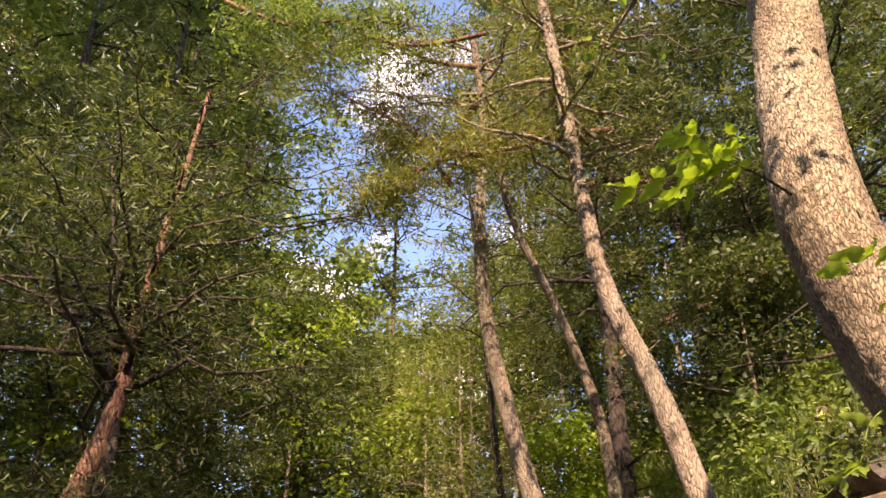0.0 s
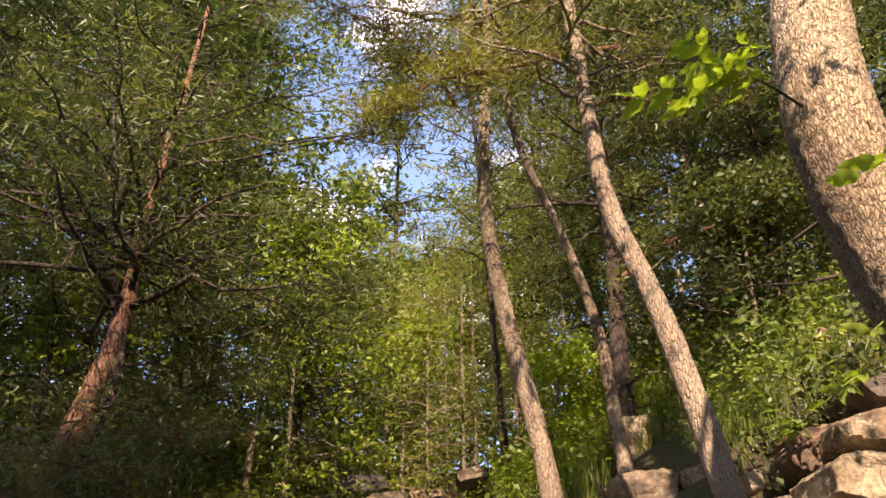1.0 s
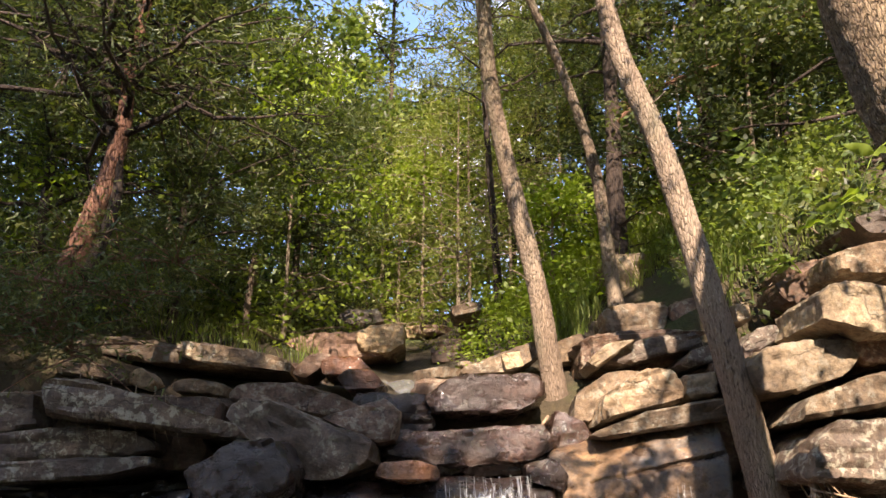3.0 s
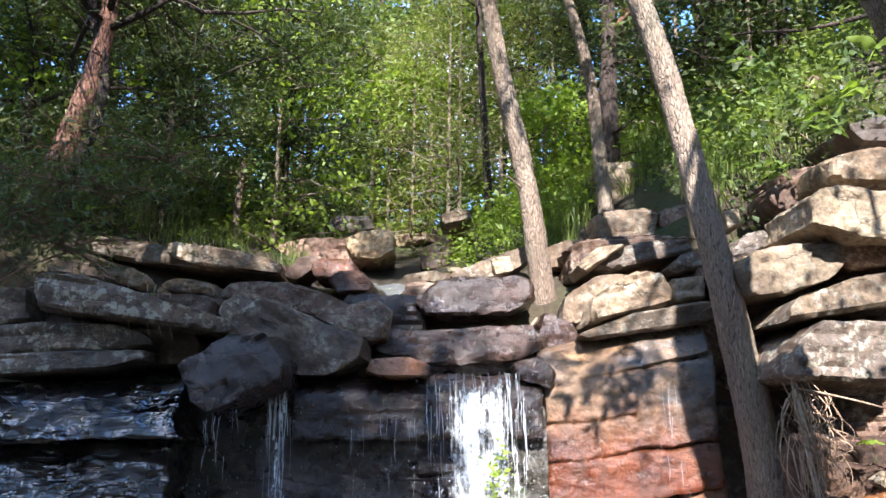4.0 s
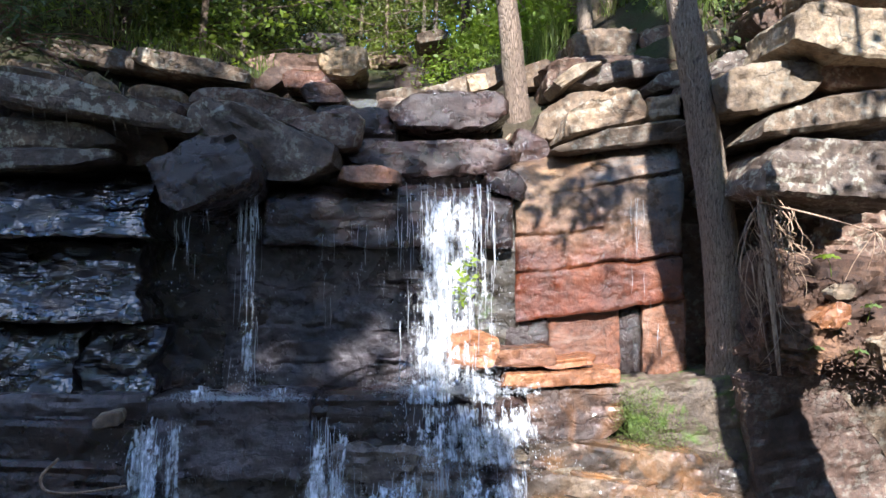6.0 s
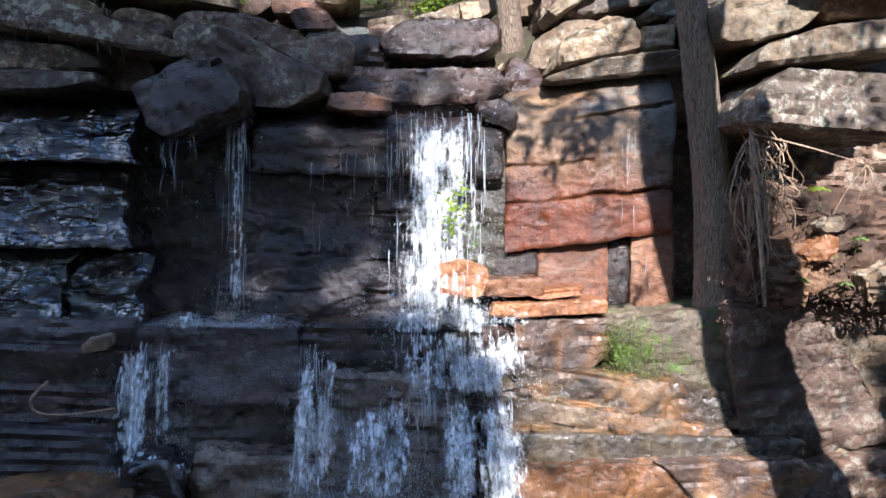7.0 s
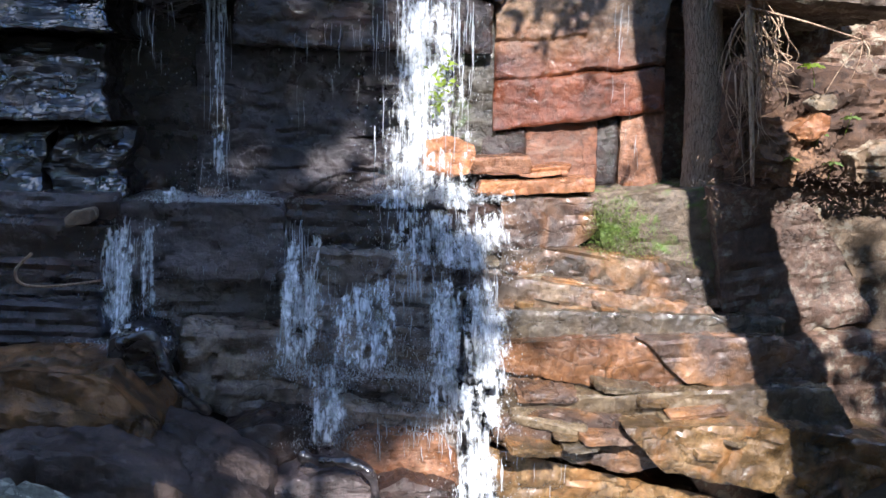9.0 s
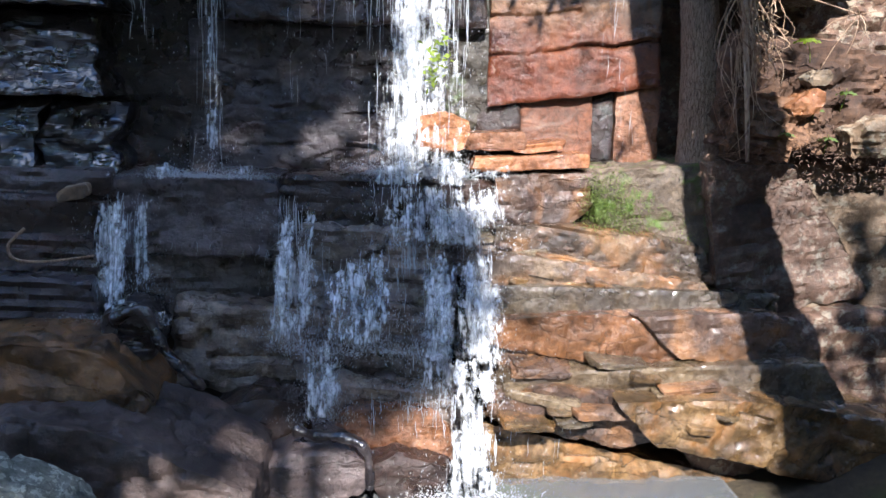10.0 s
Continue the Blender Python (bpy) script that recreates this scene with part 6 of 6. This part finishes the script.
stream = new("stream", mesh_from("stream", np.stack([stream_x.ravel(), stream_y.ravel(), stream_z.ravel()], 1), sf, M_CLEAR))
tagged(stream, "narrow clear stream running down between stones", "water", kind="structure")
st = np.random.default_rng(5)
for k in range(16):
    y = 7.2 + 4.6 * (k / 15) + st.normal() * 0.1
    x = -0.05 + 0.18 * math.sin(y * 1.3) - 0.09 * (y - 6.1) + st.choice((-1, 1)) * st.uniform(0.22, 0.95)
    s = st.uniform(0.18, 0.5)
    rock("stream_stone", "brown stone lying beside the stream" if k % 3 else "pale sunlit stone lying beside the stream", x, y, float(rise(x, y)) + 0.12 * s, s, s * 0.8, s * st.uniform(0.3, 0.55), (0, st.normal() * 6, st.uniform(0, 360)), M_BROWN if k % 3 else M_TAN, 700 + k, 7.0, 0.07, 0.02, "stones along the stream", 0.05)


# ---- near leaves ----
def leaflet_mesh(length, width, seed, mat):
    """One leaf blade along +x with a folded midrib and wavy edge."""
    rng = np.random.default_rng(seed)
    n = 9
    u = np.linspace(0, 1, n)
    half = width / 2 * np.sin(np.pi * u ** 0.8) ** 0.8 * (1 - 0.25 * u)
    wave = 0.012 * np.sin(u * 14 + rng.uniform(0, 6))
    mid = np.stack([u * length, 0 * u, -0.1 * length * u ** 2], 1)
    left, right = mid + np.stack([0 * u, half, 0.3 * half + wave * (half > 0.004)], 1), mid + np.stack([0 * u, -half, 0.3 * half - wave * (half > 0.004)], 1)
    v = np.concatenate([left, mid, right])
    f = [[i, i + 1, n + i + 1, n + i] for i in range(n - 1)] + [[n + i, n + i + 1, 2 * n + i + 1, 2 * n + i] for i in range(n - 1)]
    return mesh_from("leaflet", v, f, mat)


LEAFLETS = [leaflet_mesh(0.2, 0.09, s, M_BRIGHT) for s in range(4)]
# darker copies of the same blades: the bank's shade is put into their colour
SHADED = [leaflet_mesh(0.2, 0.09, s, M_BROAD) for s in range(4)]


def compound_leaf(parent, at, tip, count, size, seed, blades=LEAFLETS):
    """A leaf stalk with paired leaflets and one at its end."""
    rng = np.random.default_rng(seed)
    a, b = np.asarray(at, float), np.asarray(tip, float)
    stalk = smooth_path([a, (a + b) / 2 + (0, 0, 0.04), b], 8)
    part("stalk", mesh_from("stalk", *tube(stalk, np.linspace(0.004, 0.0015, 8), 5), M_BRIGHT), parent, "green leaf stalk")
    way = math.degrees(math.atan2(b[1] - a[1], b[0] - a[0]))
    for i in range(count):
        k = 7 if i == count - 1 else 3 + 2 * (i // 2)
        turn = 0 if i == count - 1 else (55 if i % 2 else -55)
        leaf = part("leaflet", blades[(i + seed) % 4], parent)
        leaf.matrix_basis = pose(*stalk[min(7, k)], rng.normal() * 22 + 25, rng.normal() * 14 + 12, way + turn + rng.normal() * 8) @ Matrix.Scale(size * rng.uniform(0.8, 1.1), 4)


spray = thing("leafy_twig", "bright green compound leaves sprouting from the oak", "leaves")
part("twig", mesh_from("twig", *tube(smooth_path([(1.66, 3.1, 4.95), (1.5, 3.04, 5.03), (1.36, 3.0, 5.06)], 8), np.linspace(0.008, 0.003, 8), 6), M_BARK_DARK), spray)
for i, (a, b, c, s) in enumerate([((1.45, 3.02, 5.05), (0.92, 2.98, 4.92), 7, 0.85), ((1.4, 3.0, 5.06), (1.16, 2.95, 5.2), 7, 0.75), ((1.42, 3.0, 5.05), (1.08, 2.9, 4.82), 7, 0.8), ((1.5, 3.02, 5.05), (1.34, 2.96, 4.9), 5, 0.75), ((1.48, 3.02, 5.06), (1.4, 2.92, 5.16), 5, 0.7), ((1.45, 3.0, 5.05), (1.16, 2.94, 5.06), 5, 0.75), ((1.46, 3.02, 5.05), (1.22, 2.9, 4.95), 7, 0.8), ((1.5, 3.02, 5.05), (1.28, 3.1, 5.22), 5, 0.75)]):
    compound_leaf(spray, a, b, c, s, i + 1)
spray = thing("leafy_twig", "green leaves hanging before the oak's trunk", "leaves")
compound_leaf(spray, (1.85, 2.55, 4.35), (1.45, 2.48, 4.18), 5, 0.8, 11)
compound_leaf(spray, (1.85, 2.55, 4.35), (1.6, 2.5, 4.08), 3, 0.7, 12)
spray = thing("leafy_twig", "drooping green leaves beside the bank", "leaves")
compound_leaf(spray, (1.8, 3.2, 3.95), (1.62, 3.15, 3.72), 3, 0.7, 13)
compound_leaf(spray, (1.8, 3.2, 3.75), (1.48, 3.2, 3.62), 5, 0.6, 14)
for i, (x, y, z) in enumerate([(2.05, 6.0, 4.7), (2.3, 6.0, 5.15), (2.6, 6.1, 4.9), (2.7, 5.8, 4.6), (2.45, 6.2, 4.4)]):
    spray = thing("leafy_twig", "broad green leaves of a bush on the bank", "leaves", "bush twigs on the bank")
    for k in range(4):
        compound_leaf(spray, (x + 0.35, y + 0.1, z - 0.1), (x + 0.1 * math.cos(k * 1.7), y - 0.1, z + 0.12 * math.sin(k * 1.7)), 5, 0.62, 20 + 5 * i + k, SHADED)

sprig = thing("seedling", "small bright green seedling on the earth bank", "plant")
part("stem", mesh_from("stem", *tube(smooth_path([(2.56, 5.12, 2.24), (2.54, 5.1, 2.32), (2.5, 5.08, 2.38)], 6), np.linspace(0.003, 0.0015, 6), 5), M_BRIGHT), sprig)
for k in range(6):
    leaf = part("leaflet", LEAFLETS[k % 4], sprig)
    leaf.matrix_basis = pose(2.51, 5.08, 2.37, 20, 10, 60 * k + 15) @ Matrix.Scale(0.42, 4)

for k, (x, z) in enumerate([(2.62, 1.95), (2.8, 2.05), (2.9, 1.85), (2.45, 1.8), (2.72, 1.78)]):
    shoot = thing("bank_sprig", "low green sprig rooted in the earth bank", "plant", "sprigs on the earth bank")
    part("stem", mesh_from("stem", *tube(smooth_path([(x, 5.16, z - 0.08), (x, 5.12, z), (x - 0.02, 5.08, z + 0.05)], 6), np.linspace(0.003, 0.0015, 6), 5), M_BRIGHT), shoot)
    for q in range(5):
        leaf = part("leaflet", SHADED[q % 4], shoot)
        leaf.matrix_basis = pose(x - 0.01, 5.09, z + 0.03, 25, 12, 72 * q + 20 * k) @ Matrix.Scale(0.34, 4)

clump = np.random.default_rng(8)
fern = new("water_plant", leaf_mesh("water_plant", [leaves_at(clump, [(0.4, 5.46, 2.2), (0.38, 5.46, 2.1), (0.43, 5.47, 2.28)], 20, (0.04, 0.02, 0.06), 0.06, 0.5, 0.3)], M_BRIGHT))
tagged(fern, "bright green plant growing behind the fall", "plant", kind="stuff")
mp = clump.uniform((1.35, 5.37, 0.95), (2.05, 5.42, 1.5), (190, 3))
tagged(new("moss", leaf_mesh("moss", [leaves_at(clump, mp[fbm(mp * 4, 4, 2) > 0.22], 60, (0.04, 0.012, 0.05), 0.013, 0.4, 0.6)], M_GRASS)), "green moss clinging to the wet bed", "moss", kind="stuff")


# ---- boughs, roots and sticks ----
def cedar_bough(label, points, r, seed, leaf_from=0.2, leaves=60, mat=None):
    rng = np.random.default_rng(seed)
    bough = thing("cedar_bough", label, "branch", "boughs over the stream")
    path = smooth_path(points, 6 * len(points))
    part("limb", mesh_from("limb", *tube(path, np.linspace(r, 0.005, len(path)), 7, 0.1, seed), M_BARK_RED), bough)
    cs = []
    for k in range(int(leaf_from * len(path)), len(path)):
        for _ in range(3):
            off = rng.normal(size=3) * (0.22, 0.22, 0.16)
            part("twig", mesh_from("twig", *tube(np.array([path[k], path[k] + off * 0.5 + (0, 0, 0.03), path[k] + off]), (0.006, 0.004, 0.002), 4), M_BARK_RED), bough)
            cs += [path[k] + off, path[k] + off * 0.6]
    part("foliage", leaf_mesh("foliage", [leaves_at(rng, cs, max(4, int(leaves * 1.2)), (0.09, 0.09, 0.06), 0.068, 0.25, 0.1, needle=True)], mat or M_CEDAR_Y, 3), bough)
    return bough


cedar_bough("reddish cedar bough reaching across the two trunks", [(1.75, 6.0, 7.85), (1.2, 5.95, 7.75), (0.56, 5.95, 7.58), (0.1, 5.9, 7.62), (-0.35, 5.9, 7.66)], 0.035, 3, 0.2, 30)
cedar_bough("thin cedar bough drooping toward the gap of sky", [(0.56, 6.0, 7.6), (0.1, 5.9, 7.45), (-0.25, 5.9, 7.2), (-0.55, 5.9, 7.08)], 0.02, 4, 0.5, 40)
cedar_bough("cedar bough with yellow-green sprays high overhead", [(0.55, 6.3, 9.0), (0.1, 6.0, 8.8), (-0.4, 5.8, 8.9), (-0.9, 5.7, 8.7)], 0.03, 5, 0.2, 26)
cedar_bough("leafy bough hanging in from above", [(-1.67, 5.0, 8.55), (-1.1, 5.0, 8.25), (-0.6, 5.0, 8.3), (-0.1, 5.0, 8.2)], 0.025, 6, 0.1, 30, M_BROAD)
cedar_bough("bare reddish bough with thin twigs", [(1.28, 5.6, 6.9), (1.7, 5.9, 7.2), (2.3, 6.2, 7.35), (3.0, 6.4, 7.6)], 0.03, 7, 0.2, 14, M_CEDAR)
cedar_bough("bare grey bough behind the trunks", [(2.05, 8.8, 6.8), (2.6, 8.4, 7.1), (3.3, 8.0, 7.2), (4.0, 7.8, 7.6)], 0.035, 8, 0.2, 30, M_CEDAR)

cedar_bough("dark low cedar bough over the shaded bank", [(-2.7, 6.2, 4.5), (-2.2, 5.9, 4.38), (-1.75, 5.8, 4.3)], 0.025, 9, 0.2, 20, M_CEDAR)
cedar_bough("dark cedar bough drooping on the ledge", [(-2.95, 6.2, 4.3), (-3.1, 5.75, 4.1), (-3.0, 5.55, 3.85)], 0.025, 11, 0.3, 22, M_CEDAR)

cedar_bough("dark cedar bough hanging before the shaded bank", [(-3.33, 5.90, 4.41), (-2.74, 5.70, 4.19), (-2.27, 5.60, 4.06), (-2.00, 5.60, 3.97)], 0.022, 12, 0.1, 12, M_CEDAR)
cedar_bough("dark cedar bough drooping on the slabs", [(-3.17, 5.70, 4.06), (-2.73, 5.60, 3.91), (-2.40, 5.50, 3.74), (-2.31, 5.50, 3.59)], 0.02, 13, 0.1, 12, M_CEDAR)


def oak_bough(label, points, r, seed, leaves=9, leaf_from=0.17):
    rng = np.random.default_rng(seed)
    bough = thing("oak_bough", label, "branch", "boughs of the oak")
    path = smooth_path(points, 6 * len(points))
    part("limb", mesh_from("limb", *tube(path, np.linspace(r, 0.006, len(path)), 7, 0.1, seed), M_BARK_BIG), bough)
    cs = []
    for k in range(int(leaf_from * len(path)), len(path)):
        for _ in range(2):
            off = rng.normal(size=3) * (0.3, 0.3, 0.22)
            part("twig", mesh_from("twig", *tube(np.array([path[k], path[k] + off * 0.5 + (0, 0, 0.03), path[k] + off]), (0.008, 0.005, 0.003), 4), M_BARK_BIG), bough)
            cs += [path[k] + off, path[k] + off * 0.7]
    part("foliage", leaf_mesh("foliage", [leaves_at(rng, cs, leaves, (0.1, 0.1, 0.07), 0.1, 0.5, 0.2)], M_BROAD), bough)


# unseen limbs, added so their leaves throw dappled shade on bank and wall
oak_bough("unseen leafy oak limb added to dapple the bank", [(2.1, 3.15, 7.0), (2.5, 2.9, 6.7), (2.75, 2.2, 6.2), (2.7, 1.5, 5.9)], 0.05, 51, 8, 0.55)
oak_bough("unseen leafy oak limb added to dapple the red wall", [(2.15, 3.15, 7.6), (2.0, 2.4, 7.5), (1.6, 1.4, 7.2), (1.2, 0.9, 6.9), (0.85, 0.7, 6.7)], 0.045, 55, 10, 0.7)
cedar_bough("cedar bough with yellow sprays against the sky", [(0.24, 6.10, 7.33), (-0.10, 6.10, 7.97), (-0.53, 6.10, 8.30), (-0.98, 6.10, 8.62)], 0.022, 53, 0.3, 14)
cedar_bough("bright leafy bough crossing the sky", [(0.61, 5.60, 8.73), (-0.03, 5.60, 8.60), (-0.55, 5.60, 8.77), (-0.99, 5.60, 9.17)], 0.025, 54, 0.15, 4, M_BRIGHT)

rr = np.random.default_rng(31)
roots = thing("root_mass", "pale dry roots hanging beside the straight trunk", "roots")
for k in range(80):
    x, y, z = 2.1 + 0.22 * rr.uniform() ** 1.6, rr.uniform(5.08, 5.3), rr.uniform(2.3, 2.78)
    drop = rr.uniform(0.15, 0.9) * (1.0 if x < 2.2 else 0.55)
    pts = [(x, y, z), (x + rr.normal() * 0.05 + 0.02, y - 0.04, z - drop * 0.4), (x + rr.normal() * 0.06 + 0.04, y - 0.05, z - drop * 0.75), (x + rr.normal() * 0.07 + 0.05, y - 0.03, max(1.68, z - drop))]
    part("root", mesh_from("root", *tube(smooth_path(pts, 10), np.linspace(rr.uniform(0.002, 0.0065), 0.001, 10), 5, 0.15, k), M_ROOT), roots)
part("long_root", mesh_from("long_root", *tube(smooth_path([(2.12, 5.12, 2.68), (2.4, 5.0, 2.6), (2.7, 4.9, 2.5)], 14), np.linspace(0.007, 0.004, 14), 6, 0.1, 3), M_ROOT), roots, "long pale root stretched across the hollow")
part("stout_root", mesh_from("stout_root", *tube(smooth_path([(2.14, 5.16, 2.75), (2.16, 5.1, 2.3), (2.2, 5.1, 1.95), (2.22, 5.08, 1.66)], 16), np.linspace(0.022, 0.012, 16), 7, 0.2, 4), M_ROOT), roots, "stout grey root running down to the ledge")
for k in range(9):
    a = rr.normal(size=3) * 0.06
    part("root", mesh_from("root", *tube(smooth_path([(2.7, 4.9, 2.5), (2.7 + a[0], 4.9 + a[1], 2.46 + a[2]), (2.7 + a[0] * 1.8, 4.9, 2.38 + a[2] * 1.6)], 8), np.linspace(0.004, 0.001, 8), 5), M_ROOT), roots)

litter = np.random.default_rng(12)
lp = litter.uniform((1.95, 5.0, 1.5), (3.1, 5.24, 2.2), (420, 3))
lp[:, 1] = 5.22 - 0.3 * (2.2 - lp[:, 2])
tagged(new("dry_litter", leaf_mesh("dry_litter", [leaves_at(litter, lp, 8, (0.04, 0.015, 0.03), 0.032, 0.16, 0.4)], M_LITTER)), "dry needles and rootlets matted on the earth bank", "litter", kind="stuff")

stick = new("driftwood_stick", mesh_from("driftwood_stick", *tube(smooth_path([(0.5, 6.12, 2.98), (0.68, 6.35, 3.12), (0.84, 6.6, 3.3)], 10), np.linspace(0.008, 0.013, 10), 6, 0.15, 2), M_ROOT))
tagged(stick, "pale thin stick lodged by the leaning trunk", "stick")
# pale tube added for the thin shiny line along the wet rock edge
curl = new("wet_root", mesh_from("wet_root", *tube(smooth_path([(-1.82, 4.92, 1.22), (-1.9, 4.9, 1.13), (-1.86, 4.88, 1.06), (-1.7, 4.88, 1.05), (-1.46, 4.9, 1.08)], 20), np.linspace(0.009, 0.006, 20), 7, 0.1, 5), M_ROOT))
tagged(curl, "pale curled tube for the shine on a wet rock edge", "root")
for way in ([(-1.35, 4.82, 0.75), (-1.18, 4.77, 0.81), (-1.08, 4.72, 0.64), (-0.98, 4.72, 0.51), (-0.87, 4.77, 0.38)], [(-0.38, 4.72, 0.16), (-0.26, 4.68, 0.14), (-0.09, 4.62, 0.15), (0.02, 4.60, 0.07), (0.04, 4.57, -0.13)]):
    wet = new("black_root", mesh_from("black_root", *tube(smooth_path(way, 60), np.linspace(0.034, 0.02, 60) * (1 + 0.2 * np.sin(np.arange(60) * 0.5)), 12, 0.3, 6), M_WET))
    tagged(wet, "black wet root snaking over the stones", "root")
for k in range(7):
    x = -2.25 + 0.11 * k + 0.04 * math.sin(k * 5)
    vine = new("hanging_rootlet", mesh_from("hanging_rootlet", *tube(smooth_path([(x, 5.5, 3.5 - 0.03 * k), (x + 0.03, 5.42, 3.3 - 0.03 * k), (x + 0.07, 5.4, 3.02 + 0.03 * math.sin(k * 3))], 8), np.linspace(0.0035, 0.0012, 8), 5, 0.2, k), M_BARK_CEDAR))
    tagged(vine, "thin rootlet hanging over the shaded ledge", "root", "rootlets over the ledge")
stub = make_tree("sapling_stump", "thin pale dead stem on the shaded bank", [(-2.05, 9.3, 4.2), (-2.06, 9.3, 4.8), (-2.0, 9.3, 5.5)], 0.05, 0.035, M_BARK_CEDAR, M_BROAD, 0.7, 0.5, 5, 3, 12, 0.08, 0.1, 71, 0.55, sides=8, category="stump", twigs=False)
